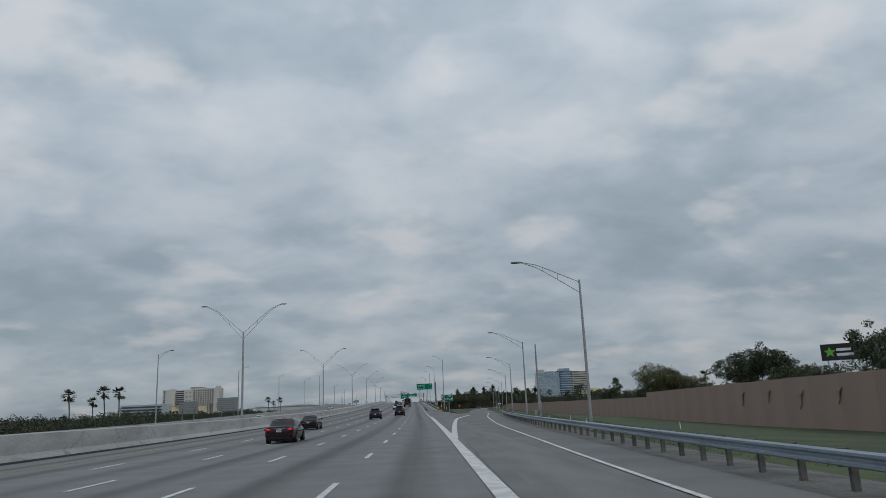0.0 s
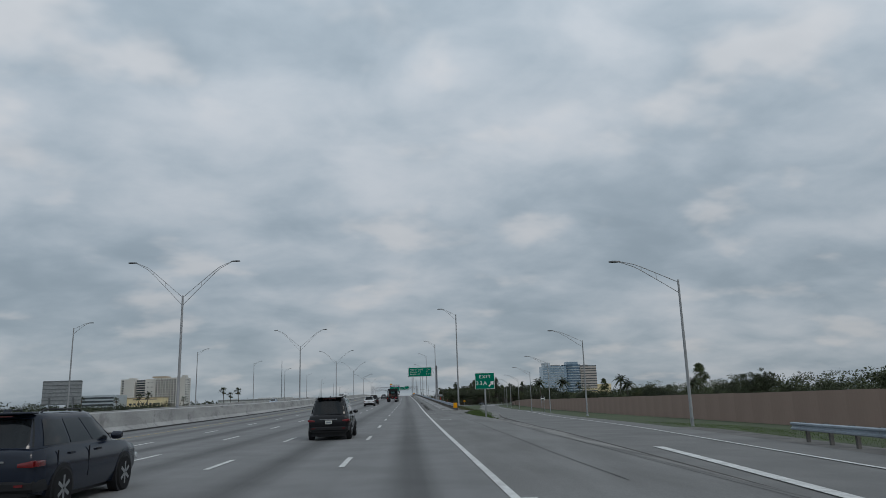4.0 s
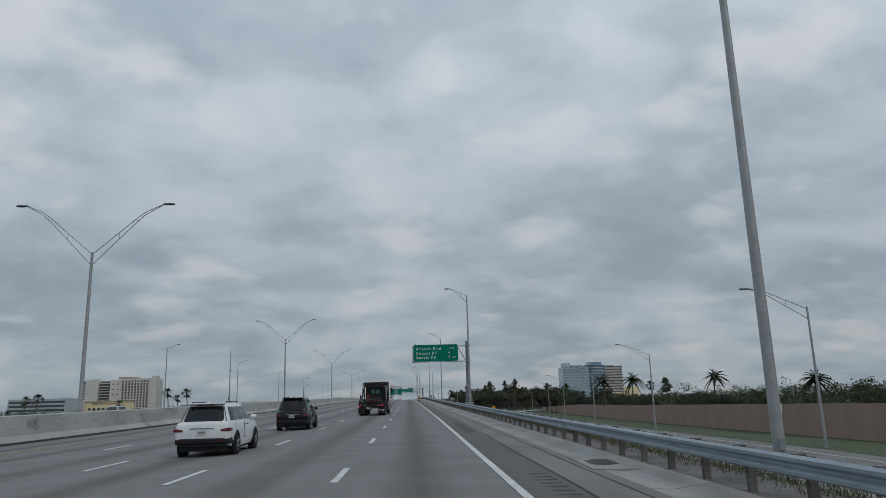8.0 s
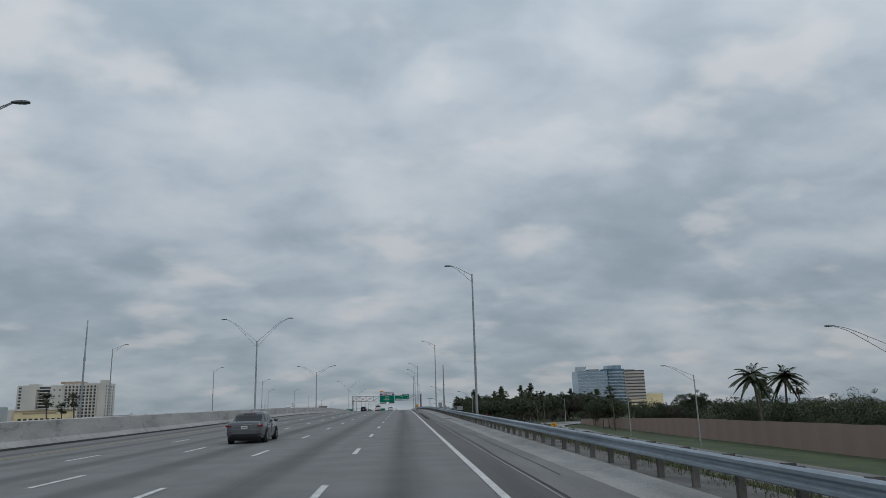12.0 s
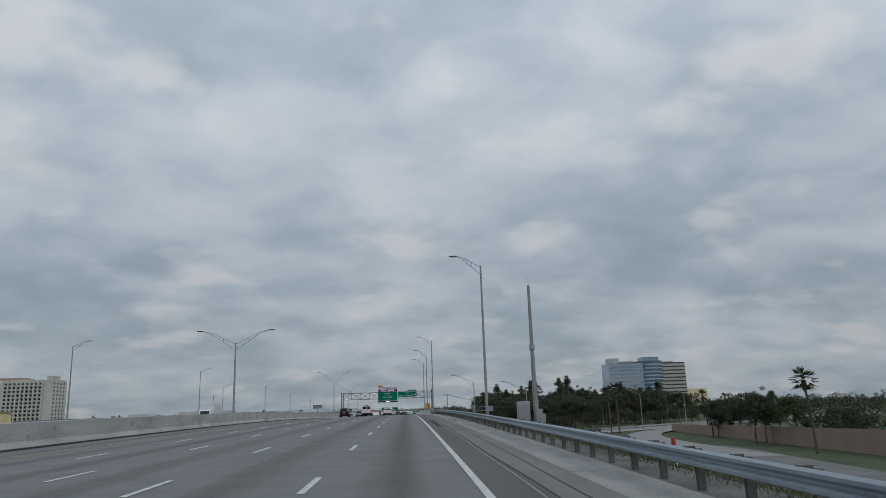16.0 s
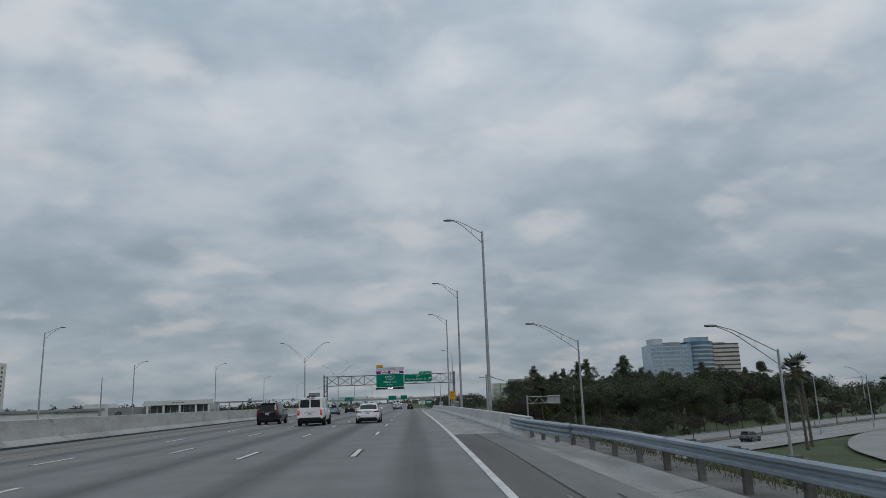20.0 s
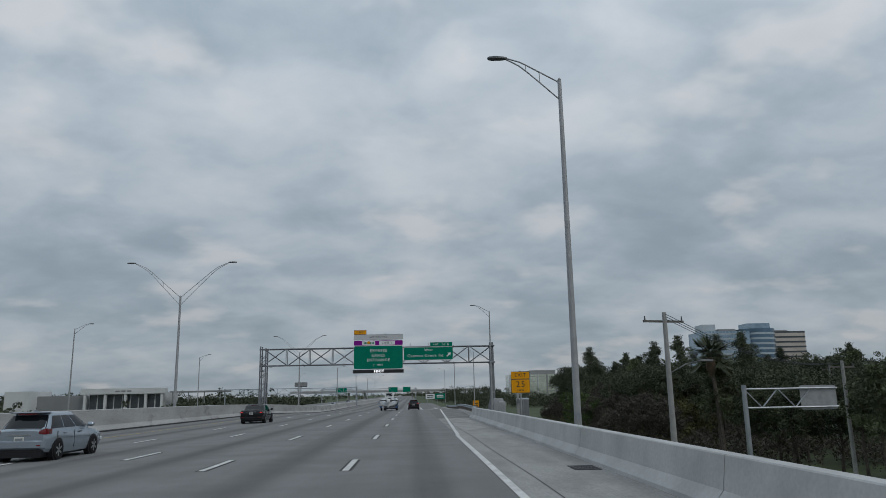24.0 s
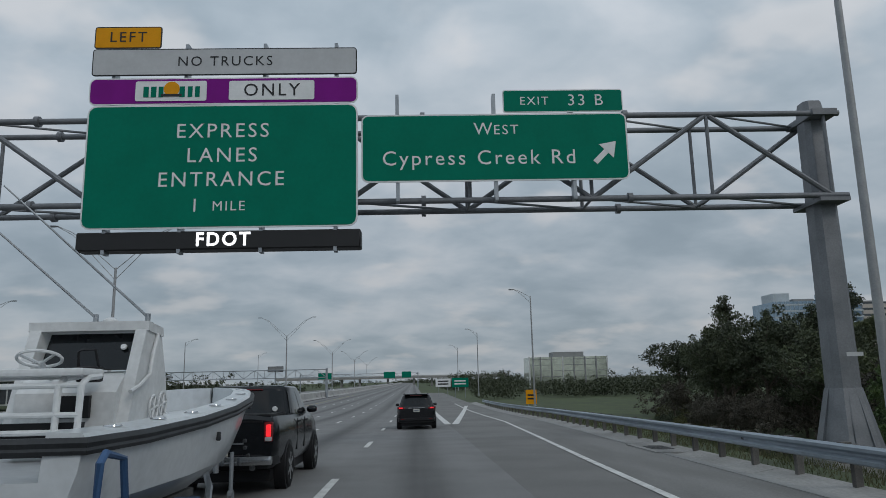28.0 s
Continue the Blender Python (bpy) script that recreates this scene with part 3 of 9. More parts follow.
# concrete gutter apron under the rail
gutter = thing("gutter", "pale concrete gutter apron between shoulder and guardrail", "gutter", kind="structure")
for k, (a, b) in enumerate((s, s + 9.0) for s in np.arange(187, 541, 9.0)):
    ob = new("gutter_slab", strip("gutter_slab", [(5.9, 0.0), (6.35, -0.03), (7.05, 0.06), (7.05, -0.2), (5.9, -0.2)], steps(a + 0.02, min(b, 541) - 0.02, 3), CONCRETE, closed=True))
    ob.parent = gutter
for k, (a, b) in enumerate((s, s + 9.0) for s in np.arange(660, 800, 9.0)):
    ob = new("gutter_slab", strip("gutter_slab", [(2.3, 0.0), (2.7, -0.03), (3.3, 0.06), (3.3, -0.2), (2.3, -0.2)], steps(a + 0.02, b - 0.02, 3), CONCRETE, closed=True, shift=lane_right))
    ob.parent = gutter

# earth and rubble strip under the rail
tagged(new("verge_strip", strip("verge_strip", [(7.05, 0.02), (7.7, -0.03), (8.8, -0.10), (9.5, -0.30)], steps(187, 541, 5), GRAVEL)), "strip of rubble and bare earth under the rail", "verge", kind="structure")

# ---- first exit ramp ----
ry = steps(-120, 540, 5)
rv, ruv, rf = [], [], []
for y in ry:
    lo = max(ramp_left(y), 3.7)
    hi = ramp_right(y) + 1.9
    for k in range(5):
        rel = lo + (hi - lo) * k / 4
        p = at(rel, y)
        p.z = ramp_z(y) + 0.012 + (ramp_edge_z(y) - ramp_z(y) - 0.012) * max(0.0, 1 - k / 2.0)
        rv.append(p)
        ruv.append((rel, y))
for i in range(len(ry) - 1):
    for k in range(4):
        a = i * 5 + k
        rf.append((a, a + 1, a + 6, a + 5))
tagged(new("exit_ramp", raw("exit_ramp", rv, rf, RAMP, ruv)), "grey asphalt exit ramp falling away beside the highway", "ramp", kind="structure")

# stained concrete paving of the gore, and the ramp's left shoulder
def gore_edge(y):
    return float(np.interp(y, [118, 150, 165, 186], [8.2, 8.2, 7.6, 7.1]))


def gore_left(y):
    edge = max(6.7, min(ramp_left(y) + 0.1, 9.0)) if y < 118 else float(np.interp(y, [118, 150, 165, 186], [8.2, 8.2, 7.6, 7.1]))
    return edge - 0.1 if y < 171 else float(np.interp(y, [171, 175], [edge - 0.1, ramp_left(175) - 1.5])) if y < 175 else ramp_left(y) - 1.5


gv2, guv2, gf2 = [], [], []
gys = steps(98, 420, 3)
for y in gys:
    a, b = min(gore_left(y), ramp_left(y) - 0.05), ramp_left(y) + 0.2
    for k in range(5):
        rel = a + (b - a) * k / 4
        p = at(rel, y)
        if y < 171:
            p.z = float(grade(y)) + 0.006 + (ramp_edge_z(y) - float(grade(y))) * k / 4
        else:
            p.z = ramp_z(y) + (0.016 if k else -0.09)
        gv2.append(p)
        guv2.append((rel, y))
for i in range(len(gys) - 1):
    for k in range(4):
        a = i * 5 + k
        gf2.append((a, a + 1, a + 6, a + 5))
tagged(new("gore_paving", raw("gore_paving", gv2, gf2, GORE, guv2)), "pale stained paving in the gore beside the ramp", "pavement", kind="structure")



def grass_edge(y):
    """Offset where the gore's paving gives way to the lens of grass."""
    return float(np.interp(y, [170.5, 171.2, 173, 177, 179, 183, 187], [7.7, 6.75, 6.7, 6.75, 7.7, 8.3, 8.8]))


av, auv, af = [], [], []
ays = steps(170.5, 187.5, 1.0)
for y in ays:
    for k in range(5):
        rel = gore_edge(y) - 0.15 + (grass_edge(y) + 0.25 * math.sin(y * 2.3) - gore_edge(y) + 0.15) * k / 4
        p = at(rel, y)
        p.z = max(ground_z(p.x, y) + 0.05, float(grade(y)) + 0.004 if k == 0 else -9)
        av.append(p)
        auv.append((rel, y))
for i in range(len(ays) - 1):
    for k in range(4):
        a = i * 5 + k
        af.append((a, a + 1, a + 6, a + 5))
tagged(new("gore_apron", raw("gore_apron", av, af, GORE, auv)), "stained pale paving between shoulder and gore grass", "pavement", kind="structure")

# cross street below the bridge: two carriageways and a planted median


def along_street(name, lo, hi, dz, material, label, category="street"):
    verts, faces = [], []
    for i, (x, y) in enumerate(STREET):
        v = Vector(STREET[min(i + 1, len(STREET) - 1)]) - Vector(STREET[max(i - 1, 0)])
        n = Vector((-v.y, v.x)).normalized()
        for q in (lo, hi):
            verts.append((x + n.x * q, y + n.y * q, STREET_Z + dz))
    faces = [(2 * i, 2 * i + 2, 2 * i + 3, 2 * i + 1) for i in range(len(STREET) - 1)]
    return tagged(new(name, raw(name, verts, faces, material)), label, category, kind="structure")


STREET_GREY = paint("pale_street_asphalt", (0.27, 0.268, 0.262), 0.9, scale=0.2, var=0.1, grain=12, bump=0.2)
along_street("cross_street", -14, 13.5, 0.0, STREET_GREY, "pale grey street passing under the highway bridge")
along_street("street_median", 0.2, 3.4, 0.10, DIRT, "brown planted strip along the middle of the street", "median")
along_street("street_kerb", -0.1, 0.22, 0.13, CONCRETE, "pale kerb of the planted strip", "kerb")
along_street("street_kerb_far", 13.3, 13.8, 0.14, CONCRETE, "pale kerb on the far side of the street", "kerb")
along_street("street_kerb_near", -14.2, -13.8, 0.14, CONCRETE, "pale kerb on the near side of the street", "kerb")
along_street("street_line", -4.6, -4.45, 0.006, MARK, "thin white line along the street", "road marking")
along_street("street_line_near", -8.6, -8.45, 0.006, MARK, "thin white lane line along the street", "road marking")
# turning roadway from the ramp to the street
tv, tf = [], []
knots = [(49, 500), (49, 520), (51, 545), (54, 572), (60, 596), (70, 618), (88, 640), (104, 656)]
tpts = [tuple(sum(float(np.interp(u + d, range(8), [p[c] for p in knots])) for d in (-0.6, -0.2, 0.2, 0.6)) / 4 for c in (0, 1)) for u in np.linspace(0.6, 6.4, 30)]
for i, (x, y) in enumerate(tpts):
    a = Vector(tpts[min(i + 1, len(tpts) - 1)]) - Vector(tpts[max(i - 1, 0)])
    n = Vector((a.y, -a.x)).normalized() * 4.2
    for s in (-1, 0, 1):
        tv.append((x + n.x * s, y + n.y * s, STREET_Z + 0.03))
for i in range(len(tpts) - 1):
    for k in range(2):
        a = i * 3 + k
        tf.append((a, a + 1, a + 4, a + 3))
tagged(new("turn_lane", raw("turn_lane", tv, tf, STREET_GREY)), "curved turning lane joining the street", "road", kind="structure")

# opposite carriageway behind the median barrier
tagged(new("road_opposite", strip("road_opposite", [(-50, -0.1), (-43, -0.1), (-36, -0.1), (-29, -0.1), (-22.7, -0.1)], near, SHOULDER)), "grey asphalt opposite carriageway behind the median barrier", "road", kind="structure")


# ---- bridge ----
bridge = thing("bridge", "concrete girder bridge carrying the highway over the street", "bridge", kind="structure")
deck = new("deck", strip("deck", [(-51, -0.55), (6.9, -0.35), (6.9, -0.75), (-51, -0.95)], steps(BRIDGE_Y0 - 2, BRIDGE_Y1 + 2, 6), CONCRETE, closed=True))
deck.parent = bridge
for rel in np.arange(-49, 7, 5.5):
    ob = new("girder", strip("girder", [(rel - 0.3, -0.85), (rel + 0.3, -0.85), (rel + 0.3, -2.1), (rel - 0.3, -2.1)], [BRIDGE_Y0, 580, 600, 625, BRIDGE_Y1], CONCRETE, closed=True))
    ob.parent = bridge
for y in (BRIDGE_Y0 - 1.0, BRIDGE_Y1 + 1.0):
    bm = bmesh.new()
    c = at(-22, y)
    box(bm, c.x, y, (c.z - 0.95 + STREET_Z - 1) / 2, 57.6, 1.6, c.z - 0.95 - STREET_Z + 1)
    part("abutment", bm, CONCRETE, bridge, soft=False)
for rel in np.arange(-47, 6, 8.6):
    bm = bmesh.new()
    cy = 600 + rel * 0.64
    p = at(rel, cy)
    tube(bm, (p.x, cy, STREET_Z - 0.5), (p.x, cy, p.z - 2.1), 0.55, seg=16)
    part("column", bm, CONCRETE, bridge)

# ---- median barrier: tall wall with a sloped foot, cast in bays ----
median = thing("median_barrier", "tall weathered concrete median barrier with scuffed sloped foot", "barrier", kind="structure")
prof = [(-19.35, -0.05), (-19.5, 0.18), (-19.78, 0.42), (-19.9, 1.45), (-22.4, 1.45), (-22.5, 0.42), (-22.8, 0.18), (-22.9, -0.05)]
for a in np.arange(-120, 900, 12.0):
    ob = new("barrier_bay", strip("barrier_bay", prof, steps(a + 0.012, a + 11.988, 4), BARRIER, closed=True))
    ob.parent = median
ob = new("barrier_far", strip("barrier_far", prof, [900, 940, 1000, 1100, 1300, 1600, 2000, 3000], BARRIER, closed=True))
ob.parent = median
ob = new("tar_joint", strip("tar_joint", [(-19.34, 0.10), (-19.30, 0.0), (-19.05, 0.008)], steps(-120, 900, 5), TAR))
ob.parent = median

# far edge barrier of the opposite carriageway
far_edge = thing("outer_barrier", "low concrete barrier along the opposite carriageway", "barrier", kind="structure")
for a in np.arange(-120, 900, 60.0):
    ob = new("barrier_bay", strip("barrier_bay", [(-50.2, -0.3), (-50.3, 0.75), (-50.6, 0.75), (-50.8, -0.3)], steps(a + 0.02, a + 59.98, 12), BARRIER, closed=True))
    ob.parent = far_edge

# ---- bridge parapet on the right ----
parapet = thing("bridge_parapet", "smooth pale concrete bridge parapet with dark joints", "parapet", kind="structure")
for a in np.arange(536.5, 659, 9.5):
    b = min(a + 9.5, 660)
    ob = new("parapet_bay", strip("parapet_bay", [(6.17, -0.05), (6.18, 0.08), (6.35, 0.28), (6.42, 0.79), (6.44, 0.81), (6.68, 0.81), (6.70, 0.79), (6.78, -0.5)], steps(a + 0.015, b - 0.015, 4), PARAPET, closed=True))
    ob.parent = parapet
# ---- lane markings ----
DASH_K = [-8, 0, 5, 13, 19, 23, 31, 35, 37, 42, 48, 50, 53, 55, 80, 130]
DASH_Y = [-84, 17, 77, 176, 252.5, 302.5, 404, 454.5, 478, 545, 621, 647, 687, 713, 1020, 1640]
bm = bmesh.new()
box(bm, 0, 0, 0.003, 0.16, 3.05, 0.006)
DASH = mesh_of("lane_dash", bm, MARK, False)
bm = bmesh.new()
box(bm, 0, 0, 0.0, 0.30, 3.0, 0.004)
CONTRAST = mesh_of("contrast_stripe", bm, TAR, False)
for n, rel in enumerate((0.0, -3.68, -7.36, -11.04)):
    line = thing("lane_line", "broken white lane line painted on asphalt", "road marking", kind="structure", group="lane lines")
    for k in range(-8, 96):
        y = float(np.interp(k + (0, 0.05, 0.4, 0.2)[n], DASH_K, DASH_Y))
        p = at(rel, y, 0.008)
        tilt = math.degrees(math.atan2(float(grade(y + 2)) - float(grade(y - 2)), 4))
        piece("lane_dash", DASH, line, pose(*p, tilt, 0, heading(y)))
        if 528 < y < 660:
            piece("contrast_stripe", CONTRAST, line, pose(*at(rel, y, 0.005), tilt, 0, heading(y)))


def painted(name, rel, width, a, b, material, label, dz=0.011, step=4):
    """A painted stripe of the given width; rel is a number or a function of y."""
    fn = rel if callable(rel) else (lambda y: rel)
    ys = steps(a, b, step)
    verts, faces = [], []
    for y in ys:
        for s in (-0.5, 0.5):
            verts.append(at(fn(y) + s * width, y, dz))
    for i in range(len(ys) - 1):
        faces.append((2 * i, 2 * i + 1, 2 * i + 3, 2 * i + 2))
    return tagged(new(name, raw(name, verts, faces, material)), label, "road marking", kind="structure")


painted("edge_line", 3.6, 0.17, 118, 634, MARK, "solid white edge line on the right of the lanes")
painted("edge_line_exit", lane_right, 0.17, 634, 800, MARK, "solid white edge line swinging out along the exit lane", 0.014)
painted("edge_line_yellow", -15.0, 0.17, -120, 900, MARK_Y, "faded yellow edge line beside the median shoulder")
painted("gore_line", 3.74, 0.42, -120, 118, MARK, "wide solid white gore line beside the exit lane", 0.022)


def paved_z(rel, y):
    """Height of the paving from the shoulder across the gore and the ramp."""
    lo, hi = max(ramp_left(y), 3.7), ramp_right(y) + 1.9
    if rel < lo:
        a = min(gore_left(y), lo - 0.05)
        f = min(1.0, max(0.0, (rel - a) / (lo + 0.2 - a)))
        return float(grade(y)) + (ramp_edge_z(y) - float(grade(y))) * f + 0.006
    f = max(0.0, 1 - 2 * (rel - lo) / (hi - lo))
    return ramp_z(y) + 0.012 + (ramp_edge_z(y) - ramp_z(y) - 0.012) * f


def ramp_stripe(name, fn, width, a, b, label):
    ys = steps(a, b, 4)
    verts, faces = [], []
    for y in ys:
        for s in (-0.5, 0.5):
            p = at(fn(y) + s * width, y, 0.03)
            p.z = paved_z(fn(y) + s * width, y) + 0.022
            verts.append(p)
    faces = [(2 * i, 2 * i + 1, 2 * i + 3, 2 * i + 2) for i in range(len(ys) - 1)]
    return tagged(new(name, raw(name, verts, faces, MARK)), label, "road marking", kind="structure")


ramp_stripe("gore_line_ramp", lambda y: float(np.interp(y, [40, 44, 54, 66, 79, 91, 100, 112, 125, 140], [3.82, 3.97, 4.4, 4.96, 5.65, 6.38, 7.15, 8.6, 10.2, 11.9])), 0.40, 40, 132, "wide white line curving off along the ramp")
ramp_stripe("edge_line_ramp", lambda y: ramp_right(y) - 0.1, 0.16, -120, 420, "thin white edge line of the ramp")
# low kerb along the ramp's left edge, its shadow put into the dark colour
kv, kf = [], []
kys = steps(100, 232, 3)
for y in kys:
    z = paved_z(ramp_left(y) + 0.15, y)
    for d, dz in ((-0.05, 0.02), (-0.02, 0.055), (0.07, 0.055), (0.11, 0.02)):
        p = at(ramp_left(y) + d, y)
        p.z = z + dz
        kv.append(p)
for i in range(len(kys) - 1):
    for k in range(3):
        a = i * 4 + k
        kf.append((a, a + 1, a + 5, a + 4))
tagged(new("kerb_ramp", raw("kerb_ramp", kv, kf, paint("shadow_dark_kerb", (0.075, 0.066, 0.060), 0.9, scale=1.2, var=0.3, tint=(0.045, 0.042, 0.04)))), "low kerb along the ramp, coloured dark for its shadow", "kerb", kind="structure")
# second gore, past the gantry
painted("gore_line_second", lambda y: 3.62, 0.4, 742, 800, MARK, "wide white gore line at the second exit", 0.016)
painted("gore_line_second_ramp", lambda y: float(np.interp(y, [738, 800], [3.7, 9.0])), 0.4, 742, 790, MARK, "wide white gore line bending off at the second exit", 0.02)
# short slanted bars across the narrowing shoulder
for y, r0, r1, slant in ((162.3, 3.65, 5.05, -2.6), (177.5, 3.65, 4.5, -1.2), (199.2, 3.65, 4.45, -0.7), (214.0, 3.65, 4.3, -0.5)):
    verts = [at(r0, y - 0.15, 0.009), at(r1, y - 0.15 + slant, 0.009), at(r1, y + 0.2 + slant, 0.009), at(r0, y + 0.2, 0.009)]
    tagged(new("gore_bar", raw("gore_bar", verts, [(0, 1, 2, 3)], MARK)), "short white bar painted across the shoulder", "road marking", kind="structure")

# tar seams, storm inlets and stains along the shoulder
def wobble(base, amp, k):
    return lambda y: base + amp * math.sin(y * 0.11 + k) + amp * 0.5 * math.sin(y * 0.37 + 2 * k)


for k, (base, a, b, w) in enumerate(((4.74, 186, 541, 0.05), (5.55, 190, 300, 0.03), (5.35, 330, 520, 0.03), (4.2, 560, 655, 0.02), (6.2, 120, 182, 0.025), (8.0, 96, 150, 0.02))):
    painted("tar_seam", wobble(base, 0.05, k), w, a, b, TAR, "thin dark tar seam along the pavement", 0.0075, 2.0)
painted("worn_seam", wobble(4.56, 0.03, 3.0), 0.045, 258, 520, CONCRETE, "thin pale seam along the shoulder", 0.0078, 2.0)
for y in (189.4, 198.9, 227.8, 296.2, 386, 479.7, 720.5):
    inlet = thing("storm_inlet", "dark storm inlet in a pale concrete apron", "drain", kind="structure")
    rel = 6.05 if y < 600 else lane_right(y) + 2.45
    m = pose(*at(rel, y, 0.012), math.degrees(math.atan2(float(grade(y + 2)) - float(grade(y - 2)), 4)), 0, heading(y))
    bm = bmesh.new()
    loft(bm, [[m @ Vector((x, yy, z)) for x, yy in ((-0.35, -1.5), (0.75, -1.8), (0.85, 1.8), (-0.25, 1.6))] for z in (-0.05, 0.012)])
    part("apron", bm, CONCRETE, inlet, soft=False)
    # flat black plate in place of the shaded hole
    bm = bmesh.new()
    loft(bm, [[m @ Vector((x, yy, z)) for x, yy in ((-0.12, -0.55), (0.1, -0.8), (0.5, -0.65), (0.55, 0.6), (0.2, 0.75), (-0.1, 0.4))] for z in (0.0, 0.017)])
    part("opening", bm, TAR, inlet, soft=False)
    for q in range(5):
        bm = bmesh.new()
        box(bm, -0.02 + 0.12 * q, 0, 0.019, 0.02, 0.9, 0.006, m)
        part("grate_bar", bm, RIM_DARK, inlet, soft=False)
for y in (567.0, 619.0):
    drain = thing("deck_drain", "dark grated drain let into the bridge shoulder", "drain", pose(*at(5.75, y, 0.004), 0, 0, heading(y)), kind="structure")
    # no hole is cut: a black plate gives the shade below the grate
    bm = bmesh.new()
    box(bm, 0, 0, 0.0, 0.62, 1.0, 0.012)
    part("opening", bm, TAR, drain, soft=False)
    for q in range(6):
        bm = bmesh.new()
        box(bm, 0, -0.4 + 0.16 * q, 0.009, 0.56, 0.05, 0.008)
        part("grate_bar", bm, RIM_DARK, drain, soft=False)
# rumble strip grooves along the shoulder
bm = bmesh.new()
box(bm, 0, 0, 0, 0.42, 0.14, 0.006)
GROOVE = mesh_of("groove", bm, paint("milled_groove", (0.098, 0.095, 0.09), 0.9, var=0.2), False)
rumble = thing("rumble_strip", "dark milled rumble grooves in the shoulder", "rumble strip", kind="structure")
for y in list(np.arange(194, 226, 0.55)) + list(np.arange(244, 256, 0.62)) + list(np.arange(386, 420, 0.62)) + list(np.arange(461, 480, 0.62)):
    piece("groove", GROOVE, rumble, pose(*at(4.35, y, 0.0045), 0, 0, heading(y)))


# bare gravel beside the ramp rail
vv, vf = [], []
vys = steps(-60, 150, 5)
for y in vys:
    r0 = ramp_right(y)
    for d, dz in ((1.85, 0.006), (3.2, -0.02), (4.6, -0.16)):
        p = at(r0 + d, y)
        p.z = ramp_z(y) + dz
        vv.append(p)
vf = [(i * 3 + k, i * 3 + k + 1, i * 3 + k + 4, i * 3 + k + 3) for i in range(len(vys) - 1) for k in range(2)]
tagged(new("ramp_verge", raw("ramp_verge", vv, vf, GRAVEL)), "dusty gravel strip under the ramp rail", "verge", kind="structure")


# ---- guardrails ----
W_BEAM = [(0.0, 0.44), (-0.075, 0.475), (-0.075, 0.525), (0.0, 0.575), (0.0, 0.615), (-0.075, 0.665), (-0.075, 0.715), (0.0, 0.75), (0.012, 0.75), (-0.06, 0.712), (-0.06, 0.668), (0.014, 0.618), (0.014, 0.572), (-0.06, 0.522), (-0.06, 0.478), (0.012, 0.44)]
bm = bmesh.new()
box(bm, 0.25, 0, 0.0, 0.14, 0.12, 1.44)
bevel(bm, 0.012, 1)
RAIL_POST = mesh_of("rail_post", bm, POST_WOOD)
bm = bmesh.new()
box(bm, 0.095, 0, 0.595, 0.18, 0.12, 0.34)
RAIL_BLOCK = mesh_of("blockout", bm, POST_WOOD)


def guardrail(label, fn, a, b, dz=None, base=None):
    """A W-beam rail on timber posts along the offsets fn(y)."""
    g = thing("guardrail", label, "guardrail", group="guardrails")
    for s in np.arange(a, b, 7.62):
        e = min(s + 7.62, b)
        ob = new("rail_panel", strip("rail_panel", [(u, v + (dz(s) if dz else 0)) for u, v in W_BEAM], steps(s, e + 0.12, 2.0), RAIL, closed=True, shift=fn, base=base))
        ob.parent = g
    for y in np.arange(a + 0.9, b, 1.905):
        p = at(fn(y), y, 0)
        if base:
            p.z = base(y)
        piece("rail_post", RAIL_POST, g, pose(*p, 0, 0, heading(y)))
        piece("blockout", RAIL_BLOCK, g, pose(*p, 0, 0, heading(y)))
    return g


main_rail = guardrail("long galvanised guardrail on weathered timber posts beside the shoulder", lambda y: 7.15 if y < 526 else float(np.interp(y, [526, 536], [7.15, 6.38])), 187, 537.0)
guardrail("galvanised guardrail along the outside of the ramp", lambda y: ramp_right(y) + 2.5, -60, 134, base=lambda y: ramp_z(y) + 0.0)
exit_rail = guardrail("galvanised guardrail running on from the bridge parapet", lambda y: lane_right(y) + 2.95 if y > 668 else float(np.interp(y, [658, 668], [6.36, lane_right(668) + 2.95])), 658.8, 790)
# thicker transition panels where the rails meet the parapet
for a, b in ((530, 540.6),):
    ob = new("transition_panel", strip("transition_panel", [(-0.02, 0.30), (-0.095, 0.34), (-0.095, 0.40), (-0.02, 0.45), (-0.095, 0.50), (-0.095, 0.56), (-0.02, 0.60), (-0.095, 0.64), (-0.095, 0.70), (-0.02, 0.75), (-0.004, 0.75), (-0.004, 0.30)], steps(a, b, 1.5), RAIL, closed=True, shift=(lambda y: float(np.interp(y, [526, 536], [7.15, 6.33])) if y < 600 else 6.34)))
    ob.parent = main_rail if b < 600 else exit_rail
# yellow end terminal of the main rail
bm = bmesh.new()
p = at(7.1, 186.6)
box(bm, p.x, p.y, p.z + 0.6, 0.42, 0.5, 0.55)
bevel(bm, 0.03)
part("end_terminal", bm, SIGN_YELLOW, main_rail, "yellow impact head on the rail end")

# ---- noise wall ----
WALL_PATH = [(34, -60), (37.5, 40), (41, 90), (44.6, 140.4), (46, 141), (50, 220), (55, 303), (59, 400), (66, 483), (70, 550), (77, 618)]
noise_wall = thing("noise_wall", "long brown precast noise wall of tall panels and posts", "wall", kind="structure")


def wall_at(s):
    d = 0.0
    for (x0, y0), (x1, y1) in zip(WALL_PATH, WALL_PATH[1:]):
        l = math.hypot(x1 - x0, y1 - y0)
        if d + l >= s:
            f = (s - d) / l
            return x0 + (x1 - x0) * f, y0 + (y1 - y0) * f, math.degrees(math.atan2(-(x1 - x0), y1 - y0))
        d += l
    return None


